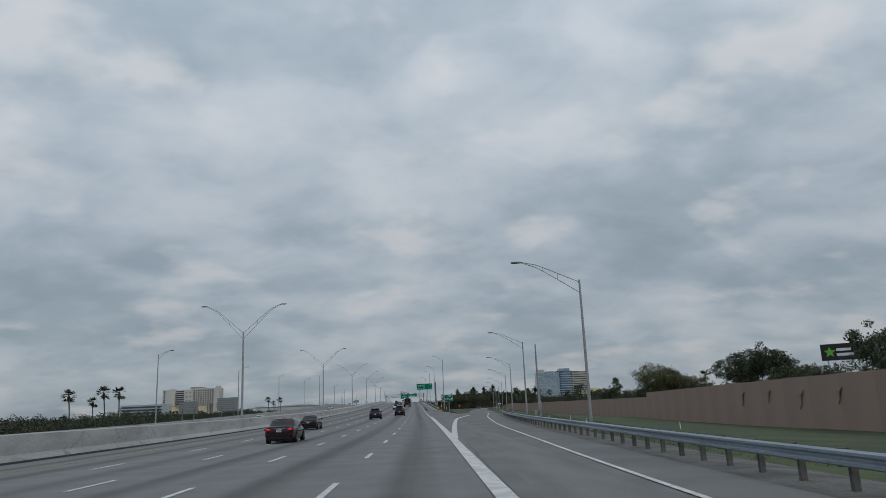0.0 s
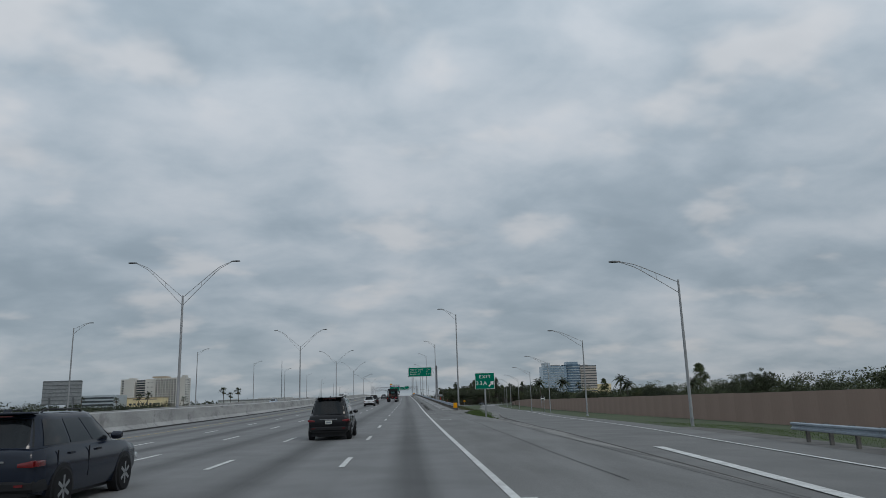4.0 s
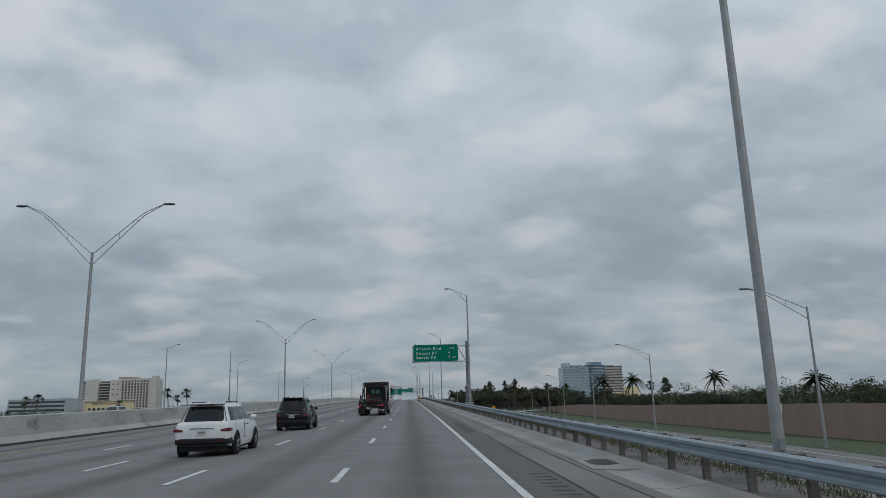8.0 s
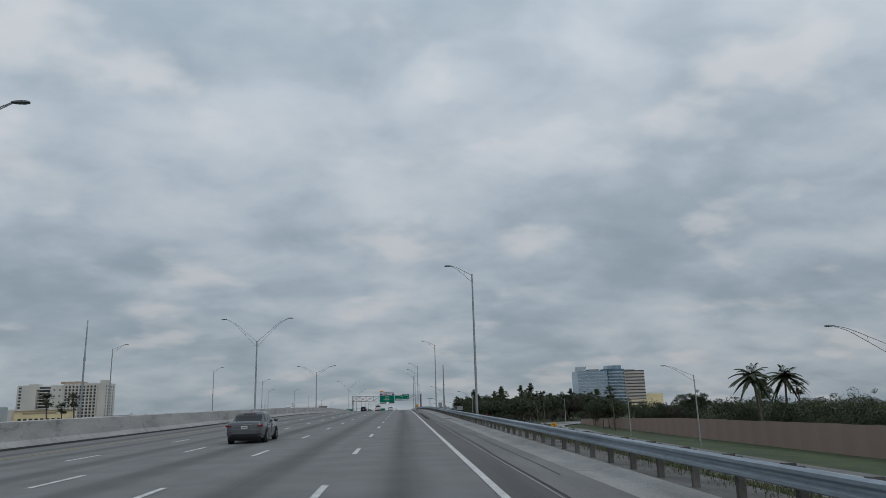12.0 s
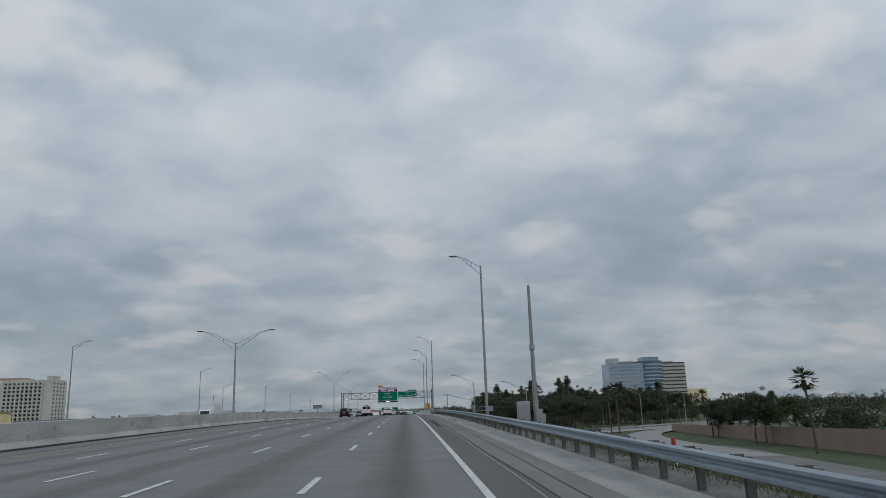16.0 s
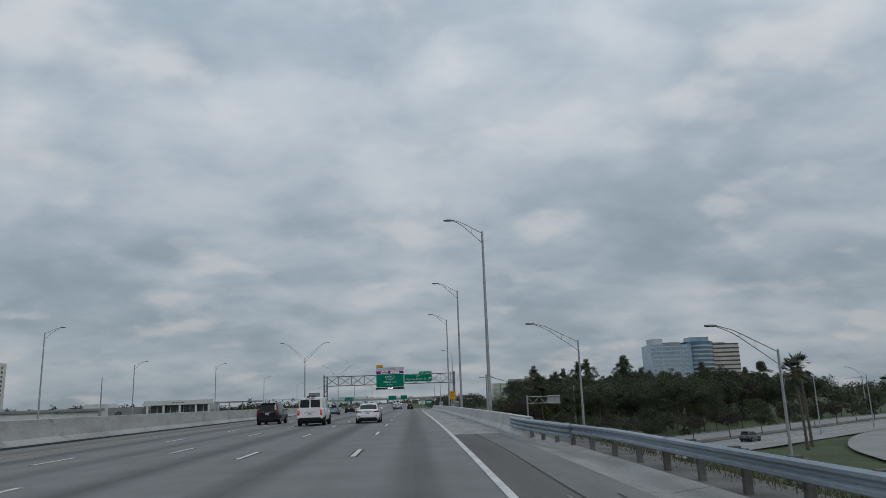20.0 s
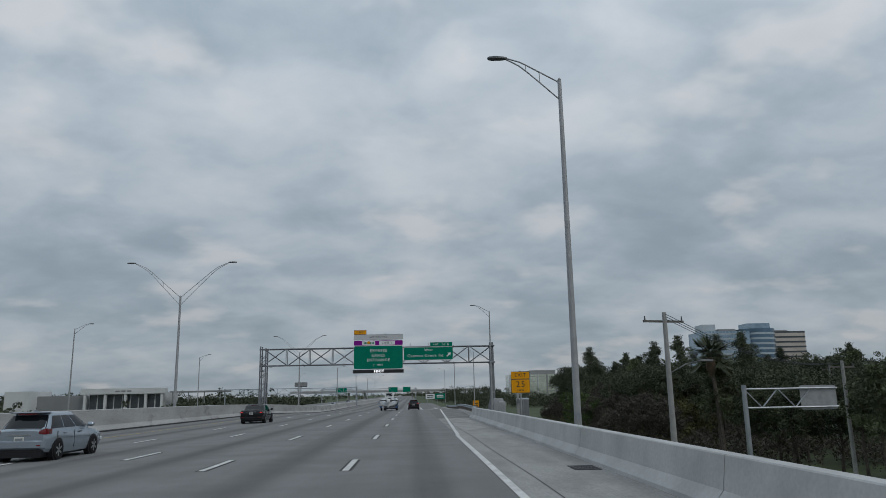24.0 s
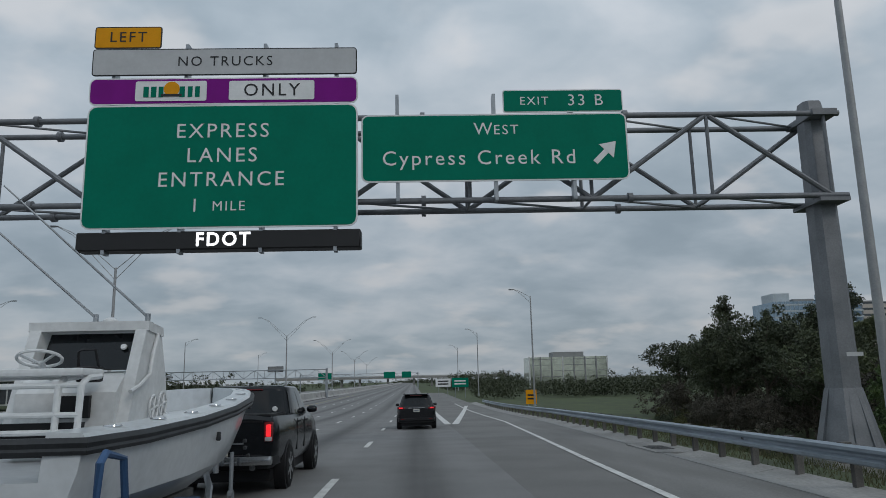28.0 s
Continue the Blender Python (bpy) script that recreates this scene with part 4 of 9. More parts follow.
bm = bmesh.new()
box(bm, 0, 0, 0, 0.16, 6.0, 1.0)
PANEL = mesh_of("wall_panel", bm, WALL)
bm = bmesh.new()
box(bm, 0, 0, 0, 0.17, 0.14, 1.0)
WPOST = mesh_of("wall_post", bm, WALL)
s = 0.0
while wall_at(s + 3.05) is not None:
    x, y, turn = wall_at(s + 3.05)
    foot = ground_z(x, y) - 0.6
    top = float(np.interp(y, [-60, 80, 140, 141, 300, 400, 483, 550, 618], [3.7, 3.4, 2.9, 2.0, 1.8, 1.6, 1.9, 1.3, 0.5]))
    stepz = round((top - foot) / 0.06) * 0.06
    piece("wall_panel", PANEL, noise_wall, pose(x, y, foot + stepz / 2, 0, 0, turn) @ Matrix.Diagonal((1, 1, stepz, 1)))
    x, y, turn = wall_at(s)
    piece("wall_post", WPOST, noise_wall, pose(x, y, foot + (stepz + 0.01) / 2, 0, 0, turn) @ Matrix.Diagonal((1, 1, stepz + 0.01, 1)))
    s += 6.1
# raised bird shapes cast on the tall bays
for y, z, k in ((92, 1.4, 1.0), (84, 1.6, 0.8), (76, 1.2, 1.1), (68, 1.5, 0.9)):
    x = float(np.interp(y, [40, 90, 140.4], [37.5, 41, 44.6]))
    bm = bmesh.new()
    for a, b, c in (((0, 0, 0), (0, 0.9, 0.5), (0, 0.2, 0.35)), ((0, 0, 0), (0, -0.8, 0.7), (0, -0.1, 0.4)), ((0, 0.25, 0.3), (0, -0.25, 0.3), (0, 0.1, -0.7)), ((0, 0, -0.5), (0, 0.4, -1.1), (0, -0.1, -0.6))):
        ring = [Vector(a) * k, Vector(b) * k, Vector(c) * k]
        loft(bm, [[v + Vector((-0.15, 0, 0)) for v in ring], [v + Vector((-0.05, 0, 0)) for v in ring]])
    ob = part("bird_relief", bm, WALL_PALE, noise_wall, "pale cast bird shape", soft=False)
    ob.matrix_basis = pose(x - 0.1, y, z, 0, 0, -4)


# ---- street lamps ----
def luminaire(bm, x, y, z, s):
    """A flat cobra-head lamp lying along x; s: the way it points."""
    rings = []
    for u, w, h in ((0, 0.06, 0.05), (0.2, 0.13, 0.07), (0.55, 0.17, 0.08), (0.8, 0.12, 0.06), (0.86, 0.05, 0.03)):
        rings.append([(x + s * u, y + w * a, z + h * b) for a, b in ((-1, -0.6), (-0.6, -1), (0.6, -1), (1, -0.6), (0.8, 0.7), (0, 1), (-0.8, 0.7))])
    loft(bm, rings if s > 0 else rings[::-1])


def truss_arm(bm, y, z0, reach, rise, s):
    """Two curved bars that meet over the lamp, with short struts."""
    up, low = [], []
    for k in range(9):
        f = k / 8
        h = rise * min(1.0, f * 1.16 - 0.4 * max(0.0, f - 0.72) ** 1.0 * 1.43)
        up.append((s * reach * f, y, z0 + h))
        low.append((s * reach * f, y, z0 - 0.78 * (1 - f) ** 1.2 + h - 0.05))
    pipe(bm, up, 0.032, 6)
    pipe(bm, low, 0.03, 6)
    for k in (3, 5):
        tube(bm, up[k], low[k], 0.018, seg=6)


def make_lamp(kind, height, reach, rise, label, twin=False, r0=0.15, r1=0.085):
    t = thing("street_lamp", label, "street lamp", group=kind)
    bm = bmesh.new()
    tube(bm, (0, 0, -0.3), (0, 0, height), r0, r1, 14)
    tube(bm, (0, 0, height), (0, 0, height + 0.09), r1 * 1.1, r1 * 0.5, 10)
    part("pole", bm, POLE, t)
    bm = bmesh.new()
    box(bm, 0, 0, 0.03, 0.46, 0.46, 0.06)
    tube(bm, (0, 0, 0.05), (0, 0, 0.32), r0 * 1.35, r0 * 1.15, 14)
    part("base_plate", bm, STEEL, t)
    bm = bmesh.new()
    box(bm, 0, -r0 - 0.004, 0.75, 0.13, 0.03, 0.26)
    part("handhole_cover", bm, STEEL, t)
    for s in ((-1, 1) if twin else (-1,)):
        bm = bmesh.new()
        truss_arm(bm, 0, height - 0.12, reach, rise, s)
        part("arm", bm, POLE, t)
        bm = bmesh.new()
        luminaire(bm, s * (reach - 0.05), 0, height - 0.12 + rise, s)
        part("lamp_head", bm, LAMP_GREY, t)
    return t


def put_lamp(proto, m, used=[]):
    """The first call moves the lamp itself, later ones copy it."""
    if proto not in used:
        used.append(proto)
        proto.matrix_basis = m
        return proto
    return copy_thing(proto, m)


# distance, offset, foot over the road, height of the pole
for y, rel, dz, tall in ((226.6, 10.2, -0.35, 15.45), (308.0, 9.8, -0.3, 15.5), (392.5, 9.95, -0.3, 16.2), (482.8, 9.85, -0.2, 15.2), (563.9, 7.9, 0.1, 14.9), (595.4, 7.85, 0.1, 14.85), (630.4, 8.25, 0.1, 15.2), (718.2, 14.4, -0.5, 16.2), (801.2, 18.7, -0.6, 15.6), (882, 18, -0.4, 15.6), (965, 18, -0.3, 15.6)):
    lamp = make_lamp("lamps beside the shoulder", tall, 2.35, 1.15, "tall aluminium street lamp with one short truss arm over the shoulder")
    lamp.matrix_basis = pose(*at(rel, y, dz), 0, 0, heading(y))
for y in (563.9, 595.4, 630.4):  # brackets that hold lamps to the parapet
    bm = bmesh.new()
    p = at(7.2, y, -0.05)
    box(bm, p.x + 0.18, p.y, p.z - 0.1, 1.5, 0.7, 0.5)
    bevel(bm, 0.04, 1)
    part("lamp_corbel", bm, PARAPET, parapet, "concrete corbel under a lamp")

low_lamp = make_lamp("lamps along the ramp", 11.05, 4.3, 1.75, "aluminium street lamp with a long truss arm over the ramp", r0=0.13, r1=0.075)
for x, y, top in ((11.0, 52.6, 10.7), (14.75, 104.8, 10.55), (20.1, 157.3, 10.3), (25.95, 210, 10.1), (31.65, 264.2, 9.6), (37.0, 317.4, 9.55), (42.1, 371.4, 9.2), (47.1, 425, 9.2), (53, 478, 9.2), (24.1, 553, 9.7), (15.85, 574.1, 12.3), (75, 640, 10.2), (95.4, 656, 11.3), (158, 707, 10.0)):
    put_lamp(low_lamp, pose(x, y, top - 10.9 if y < 500 or y == 574.1 else ground_z(x, y) - 0.1, 0, 0, -6 if y < 500 else 10))

twin = make_lamp("median twin lamps", 11.95, 4.95, 3.75, "tall median lamp with two truss arms spread in a wide V", twin=True, r0=0.16, r1=0.10)
twin_flat = make_lamp("median twin lamps", 10.2, 4.6, 1.9, "median lamp with two flat spreading truss arms", twin=True, r0=0.16, r1=0.10)
for y, rel in ((15, -21.2), (96.6, -21.5), (179.6, -21.35), (261.6, -21.5), (345.2, -21.55), (428.8, -21.5), (676.4, -22.8), (757.8, -22.95), (840, -23.3), (918, -23.2), (998, -23), (1078, -23)):
    put_lamp(twin, pose(*at(rel, y, 0.2 if y == 428.8 else 0.85), 0, 0, heading(y)))
put_lamp(twin_flat, pose(*at(-21.7, 514.2, 0.85), 0, 0, heading(513)))
far_lamp = make_lamp("lamps of the opposite carriageway", 14.1, 2.4, 0.95, "aluminium street lamp beyond the opposite carriageway")
for x, y, top in ((-54.6, 74, 14.9), (-55.0, 153.4, 15.1), (-55.2, 226, 15.7), (-56.8, 304, 17.2), (-58.4, 386.9, 18.6), (-58.8, 463, 19.4), (-58.6, 543, 19.9), (-58.4, 622.1, 19.9), (-66.1, 678.7, 17.8), (-59.9, 724.9, 19.4), (-61.1, 798.5, 18.1), (-61.5, 880, 17.4), (-62, 962, 17.0)):
    put_lamp(far_lamp, pose(x, y, top - 14.15, 0, 0, 180))


# ---- poles with equipment ----
def equipment_pole(label, x, y, foot, top, r0, cabinets, concrete=True):
    t = thing("equipment_pole", label, "pole", pose(x, y, foot))
    bm = bmesh.new()
    h = top - foot
    tube(bm, (0, 0, -0.5), (0, 0, h * 0.62), r0, r0 * 0.74, 16)
    tube(bm, (0, 0, h * 0.62), (0, 0, h), r0 * 0.72, r0 * 0.5, 16)
    part("pole", bm, POLE_CONC if concrete else STEEL, t)
    bm = bmesh.new()
    tube(bm, (0, 0, h * 0.60), (0, 0, h * 0.635), r0 * 1.05, r0 * 1.0, 16)
    part("collar", bm, STEEL, t)
    bm = bmesh.new()
    tube(bm, (0, 0, h), (0, 0, h + 0.5), 0.018, 0.012, 6)
    part("lightning_rod", bm, STEEL, t)
    for dx, dy, z0, sx, sy, sz in cabinets:
        bm = bmesh.new()
        box(bm, dx, dy, z0 + sz / 2, sx, sy, sz)
        bevel(bm, 0.03, 2)
        cab = part("cabinet", bm, SIGN_BACK, t, "grey metal equipment cabinet")
        bm = bmesh.new()
        box(bm, dx, dy - sy / 2 - 0.012, z0 + sz / 2, sx * 0.84, 0.02, sz * 0.86)
        part("door", bm, SIGN_BACK, cab)
        bm = bmesh.new()
        tube(bm, (dx + sx * 0.3, dy - sy / 2 - 0.03, z0 + sz * 0.45), (dx + sx * 0.3, dy - sy / 2 - 0.03, z0 + sz * 0.6), 0.015, seg=6)
        part("handle", bm, STEEL, cab)
    bm = bmesh.new()
    tube(bm, (r0 + 0.03, 0, 0), (r0 * 0.8 + 0.03, 0, h * 0.4), 0.03, seg=6)
    part("conduit", bm, STEEL, t)
    return t


equipment_pole("tapered concrete equipment pole with a meter cabinet at its foot", 14.45, 92.7, ground_z(14.45, 92.7), 9.35, 0.17, [(0.0, -0.36, 1.2, 0.45, 0.3, 1.1), (-0.45, 0, 0.2, 0.35, 0.3, 1.0)])
equipment_pole("tall tapered concrete camera pole with large cabinets at its foot", 9.0, 458.3, at(9.5, 458, -1.5).z, 14.1, 0.17, [(-0.75, 0.2, 0.1, 0.75, 0.7, 2.9), (0.1, -0.42, 1.6, 0.45, 0.35, 0.9), (0.35, -0.1, 0.6, 0.4, 0.4, 1.6)])
equipment_pole("slim steel camera pole with a control box beyond the opposite carriageway", *at(-56.6, 448, 0.0)[:2], at(-56, 448).z - 0.3, 23.3, 0.2, [(0, -0.3, 2.2, 0.5, 0.35, 0.9)], False)
equipment_pole("slim steel detector pole beyond the opposite carriageway", *at(-60.5, 655, 0.0)[:2], at(-60, 655).z - 0.5, 14.0, 0.16, [(0, -0.25, 1.6, 0.4, 0.3, 0.7)], False)
for k, y in enumerate((652, 654.2)):
    x = at(7.9, y).x
    t = thing("control_cabinet", "grey metal roadside control cabinet behind the parapet", "cabinet", pose(x, y, at(7.9, y, -0.5).z), group="roadside cabinets")
    bm = bmesh.new()
    box(bm, 0, 0, 0.9 + 0.15 * k, 0.42 + 0.25 * k, 0.5, 1.8 + 0.1 * k)
    bevel(bm, 0.03)
    part("body", bm, SIGN_BACK, t)
    bm = bmesh.new()
    box(bm, 0, -0.27, 0.95 + 0.15 * k, 0.34 + 0.22 * k, 0.03, 1.5)
    part("door", bm, SIGN_BACK, t)

# red and white marker posts beside the ramp
for x, y in ((17.5, 458), (20.5, 455)):
    t = thing("marker_post", "fat red and white marker post standing on the slope", "post", pose(x, y, ground_z(x, y)), group="marker posts")
    bm = bmesh.new()
    tube(bm, (0, 0, -0.2), (0, 0, 1.5), 0.14, 0.13, 14)
    part("post", bm, SIGN_WHITE, t)
    bm = bmesh.new()
    tube(bm, (0, 0, 1.5), (0, 0, 3.0), 0.15, 0.14, 14)
    part("sleeve", bm, RED, t, "red upper sleeve")
# orange diamond on the slope beside the ramp
for x, y in ((27.9, 443.3),):
    t = thing("warning_sign", "orange diamond warning sign with a black arrow on the verge", "sign", pose(x, y, ground_z(x, y) + 0.8, 0, 0, -8), group="diamond signs")
    bm = bmesh.new()
    tube(bm, (0, 0, -1.0), (0, 0, 2.2), 0.035, seg=8)
    part("post", bm, STEEL, t)
    bm = bmesh.new()
    box(bm, 0, -0.06, 0, 0.9, 0.02, 0.9)
    bevel(bm, 0.03)
    ob = part("face", bm, SIGN_YELLOW, t)
    ob.matrix_basis = pose(0, 0, 2.4, 0, 45, 0)
    bm = bmesh.new()
    box(bm, 0.08, -0.08, 2.36, 0.1, 0.012, 0.42)
    box(bm, -0.08, -0.08, 2.52, 0.34, 0.012, 0.1)
    part("arrow", bm, SIGN_BLACK, t)


# ---- signs ----
def rounded(bm, w, h, d, r, x=0.0, z=0.0, y=0.0):
    """An upright plate with round corners, its face towards -y."""
    ring = []
    for cx, cz, a0 in ((w / 2 - r, h / 2 - r, 0), (-w / 2 + r, h / 2 - r, 90), (-w / 2 + r, -h / 2 + r, 180), (w / 2 - r, -h / 2 + r, 270)):
        for k in range(4):
            a = radians(a0 + 30 * k)
            ring.append((x + cx + r * math.cos(a), z + cz + r * math.sin(a)))
    loft(bm, [[(u, y, v) for u, v in ring], [(u, y + d, v) for u, v in ring]])


def sign_panel(parent, name, w, h, x, z, face, edge, label="", r=0.14, y=0.0, border=0.05):
    """A sheet with its border line, at x, z on its sign; returns the panel."""
    bm = bmesh.new()
    rounded(bm, w, h, 0.03, r, x, z, y)
    pan = part(name, bm, edge, parent, label)
    bm = bmesh.new()
    rounded(bm, w - 2 * border, h - 2 * border, 0.01, max(0.02, r - border), x, z, y - 0.008)
    part("face", bm, face, pan)
    return pan


def words(parent, rows, y=-0.012, material=None):
    for text, size, x, z, align, *more in rows:
        lettering("lettering", text, size, material or SIGN_WHITE, parent, pose(x, y, z), align, 0.003, *(more or ()))


def arrow(parent, x, z, s, y=-0.014, material=None):
    bm = bmesh.new()
    m = pose(x, y, z, 0, 45, 0)
    box(bm, 0, 0, -0.12 * s, 0.2 * s, 0.008, 0.75 * s, m)
    ring = [m @ Vector(v) for v in ((-0.36 * s, 0, 0.1 * s), (0.36 * s, 0, 0.1 * s), (0, 0, 0.62 * s))]
    loft(bm, [[v + Vector((0, -0.007, 0)) for v in ring], [v + Vector((0, 0.003, 0)) for v in ring]])
    part("arrow", bm, material or SIGN_WHITE, parent, soft=False)


# cantilever distance sign
cs = thing("cantilever_sign", "green distance sign on a steel cantilever beside the road", "road sign", pose(9.15, 318.1, 3.2, 0, 0, heading(319)))
bm = bmesh.new()
tube(bm, (0, 0, 0.2), (0, 0, 9.2), 0.34, 0.27, 16)
tube(bm, (0, 0, 9.2), (0, 0, 9.3), 0.3, 0.2, 16)
part("post", bm, GANTRY, cs)
bm = bmesh.new()
tube(bm, (0, 0, 0.2), (0, 0, 1.75), 0.5, 0.35, 16)
base = part("flared_base", bm, GANTRY, cs)
for k in range(8):
    a = 2 * math.pi * k / 8
    m = pose(0, 0, 0, 0, 0, math.degrees(a))
    bm = bmesh.new()
    loft(bm, [[m @ Vector(v) for v in ((0.3, -0.02, 0.2), (0.62, -0.02, 0.2), (0.62, -0.02, 0.3), (0.33, -0.02, 1.7))], [m @ Vector(v) for v in ((0.3, 0.02, 0.2), (0.62, 0.02, 0.2), (0.62, 0.02, 0.3), (0.33, 0.02, 1.7))]])
    part("fin", bm, GANTRY, base, soft=False)
bm = bmesh.new()
box(bm, 0, 0, -0.65, 1.3, 1.3, 1.5)
bevel(bm, 0.04, 1)
part("footing", bm, CONCRETE, cs, "concrete footing block")
bm = bmesh.new()
for z in (8.55, 6.25):
    for yy in (-0.28, 0.28):
        tube(bm, (0.25, yy, z), (-8.45, yy, z), 0.055, seg=8)
    box(bm, 0, 0, z, 0.9, 0.75, 0.05)
part("chord", bm, STEEL, cs)
bm = bmesh.new()
for k in range(6):
    x0, x1 = -0.2 - 1.36 * k, -0.2 - 1.36 * (k + 1)
    for yy in (-0.28, 0.28):
        tube(bm, (x0, yy, 8.55 if k % 2 else 6.25), (x1, yy, 6.25 if k % 2 else 8.55), 0.035, seg=6)
    tube(bm, (x1, -0.28, 8.55), (x1, -0.28, 6.25), 0.03, seg=6)
    tube(bm, (x1, -0.28, 7.4), (x1, 0.28, 7.4), 0.03, seg=6)
part("bracing", bm, STEEL, cs)
pan = sign_panel(cs, "sign_panel", 6.85, 2.6, -4.85, 7.52, SIGN_GREEN, SIGN_WHITE, r=0.25, y=-0.55)
words(pan, [("Atlantic Blvd", 0.59, -7.85, 8.16, "LEFT"), ("Copans Rd", 0.59, -7.85, 7.5, "LEFT"), ("Sample Rd", 0.59, -7.85, 6.86, "LEFT"), ("1", 0.59, -2.95, 8.16, "LEFT"), ("3/4", 0.40, -2.62, 8.16, "LEFT"), ("4", 0.59, -3.0, 7.5, "LEFT"), ("5", 0.59, -2.98, 6.86, "LEFT"), ("1/4", 0.40, -2.45, 6.86, "LEFT")], -0.562)
bm = bmesh.new()
for x in (-7.9, -4.9, -1.9):
    box(bm, x, -0.42, 7.52, 0.08, 0.2, 2.95)
part("sign_bracket", bm, STEEL, cs)
bm = bmesh.new()
box(bm, 0.0, -0.31, 2.6, 0.42, 0.02, 0.2)
part("number_tag", bm, SIGN_WHITE, cs, "small white tag with a dark bar")
bm = bmesh.new()
box(bm, 0.0, -0.325, 2.6, 0.3, 0.01, 0.07)
part("tag_bar", bm, SIGN_BLACK, cs)

# exit sign in the gore
ex = thing("exit_sign", "green exit sign with white arrow on one post", "road sign", pose(at(9.55, 177.2).x, 177.2, at(9.55, 177.2, -0.55).z, 0, 0, -3))
bm = bmesh.new()
box(bm, 0, 0.08, 1.9, 0.16, 0.14, 5.0)
bevel(bm, 0.02, 1)
part("post", bm, POLE, ex)
pan = sign_panel(ex, "sign_panel", 1.95, 1.6, 0, 3.6, SIGN_GREEN, SIGN_WHITE, r=0.1, y=-0.03, border=0.035)
words(pan, [("EXIT", 0.44, 0.02, 4.0, "CENTER", 1.12), ("33A", 0.55, -0.35, 3.37, "CENTER", 1.06)], -0.042)
arrow(pan, 0.6, 3.28, 0.66, -0.045)

# exit speed plate behind the parapet
sp = thing("exit_speed_sign", "yellow exit speed sign reading 25 on a steel post", "road sign", pose(7.8, 660.8, 5.75, 0, 0, -4))
bm = bmesh.new()
tube(bm, (0, 0.06, -1.6), (0, 0.06, 3.4), 0.055, seg=10)
part("post", bm, POLE, sp)
pan = sign_panel(sp, "speed_plate", 1.55, 1.12, 0, 2.13, SIGN_YELLOW, SIGN_BLACK, r=0.08, border=0.03)
words(pan, [("25", 0.68, 0, 2.26, "CENTER"), ("MPH", 0.24, 0, 1.77, "CENTER")], -0.014, SIGN_BLACK)
pan = sign_panel(sp, "exit_plate", 1.55, 0.62, 0, 3.01, SIGN_YELLOW, SIGN_BLACK, r=0.08, border=0.03)
words(pan, [("EXIT", 0.40, 0, 3.01, "CENTER")], -0.014, SIGN_BLACK)

# ---- overhead gantry ----
GY = 720.2
ga = thing("sign_gantry", "steel truss gantry spanning the road with green overhead signs", "gantry", pose(0, GY, 0))
Z1, Z0 = 15.0, 12.3
XL, XR = -26.6, 11.3
bm = bmesh.new()
for yy in (0.1, 1.5):
    for z in (Z0, Z1):
        tube(bm, (XL - 0.6, yy, z), (XR + 0.5, yy, z), 0.095, seg=10)
for x in (-20, -13.4, -1.5, 4.9):
    for yy in (0.1, 1.5):
        for z in (Z0, Z1):
            tube(bm, (x - 0.07, yy, z), (x + 0.07, yy, z), 0.17, seg=10)
part("chord", bm, GANTRY, ga)
n = 10
for k in range(n):
    x0 = XL + (XR - XL) * k / n
    x1 = XL + (XR - XL) * (k + 1) / n
    bm = bmesh.new()
    for yy in (0.1, 1.5):
        rising = (k % 2 == 0) == (yy < 1)
        tube(bm, (x0, yy, Z0 if rising else Z1), (x1, yy, Z1 if rising else Z0), 0.085, seg=8)
        tube(bm, (x1, yy, Z0), (x1, yy, Z1), 0.06, seg=8)
    tube(bm, (x0, 0.1, Z1), (x1, 1.5, Z1), 0.04, seg=6)
    tube(bm, (x0, 0.1, Z0), (x1, 1.5, Z0), 0.04, seg=6)
    tube(bm, (x1, 0.1, Z0), (x1, 1.5, Z0), 0.045, seg=6)
    part("truss_bay", bm, GANTRY, ga)
gp = at(14.8, GY, -0.6)
bm = bmesh.new()
loft(bm, [[(XR + sx * w, 0.8 + sy * w, z) for sx, sy in ((-1, -0.6), (-0.6, -1), (0.6, -1), (1, -0.6), (1, 0.6), (0.6, 1), (-0.6, 1), (-1, 0.6))] for w, z in ((0.44, gp.z + 0.3), (0.36, 15.2), (0.30, 15.6))])
part("right_post", bm, GANTRY, ga, "tapered steel post with flared stiffened foot")
bm = bmesh.new()
loft(bm, [[(XR + sx * w, 0.8 + sy * w, z) for sx, sy in ((-1, -0.6), (-0.6, -1), (0.6, -1), (1, -0.6), (1, 0.6), (0.6, 1), (-0.6, 1), (-1, 0.6))] for w, z in ((0.85, gp.z + 0.3), (0.80, gp.z + 0.42), (0.45, gp.z + 2.2))])
foot = part("flared_foot", bm, GANTRY, ga, soft=False)
for k in range(10):
    bm = bmesh.new()
    m = pose(XR, 0.8, 0, 0, 0, 36 * k)
    loft(bm, [[m @ Vector(v) for v in ((0.4, d, gp.z + 0.3), (0.93, d, gp.z + 0.3), (0.45, d, gp.z + 2.25))] for d in (-0.02, 0.02)])
    part("fin", bm, GANTRY, foot, soft=False)
bm = bmesh.new()
box(bm, XR, 0.8, gp.z - 0.4, 2.4, 2.4, 1.4)
bevel(bm, 0.05, 1)
part("footing", bm, CONCRETE, ga, "concrete footing block")
bm = bmesh.new()
box(bm, XR, -0.02, gp.z + 3.2, 0.5, 0.02, 0.12)
part("number_tag", bm, SIGN_GREY, ga)
bm = bmesh.new()
box(bm, XR, 0.8, Z1 + 0.02, 0.8, 1.7, 0.2)
part("saddle", bm, GANTRY, ga)
bm = bmesh.new()
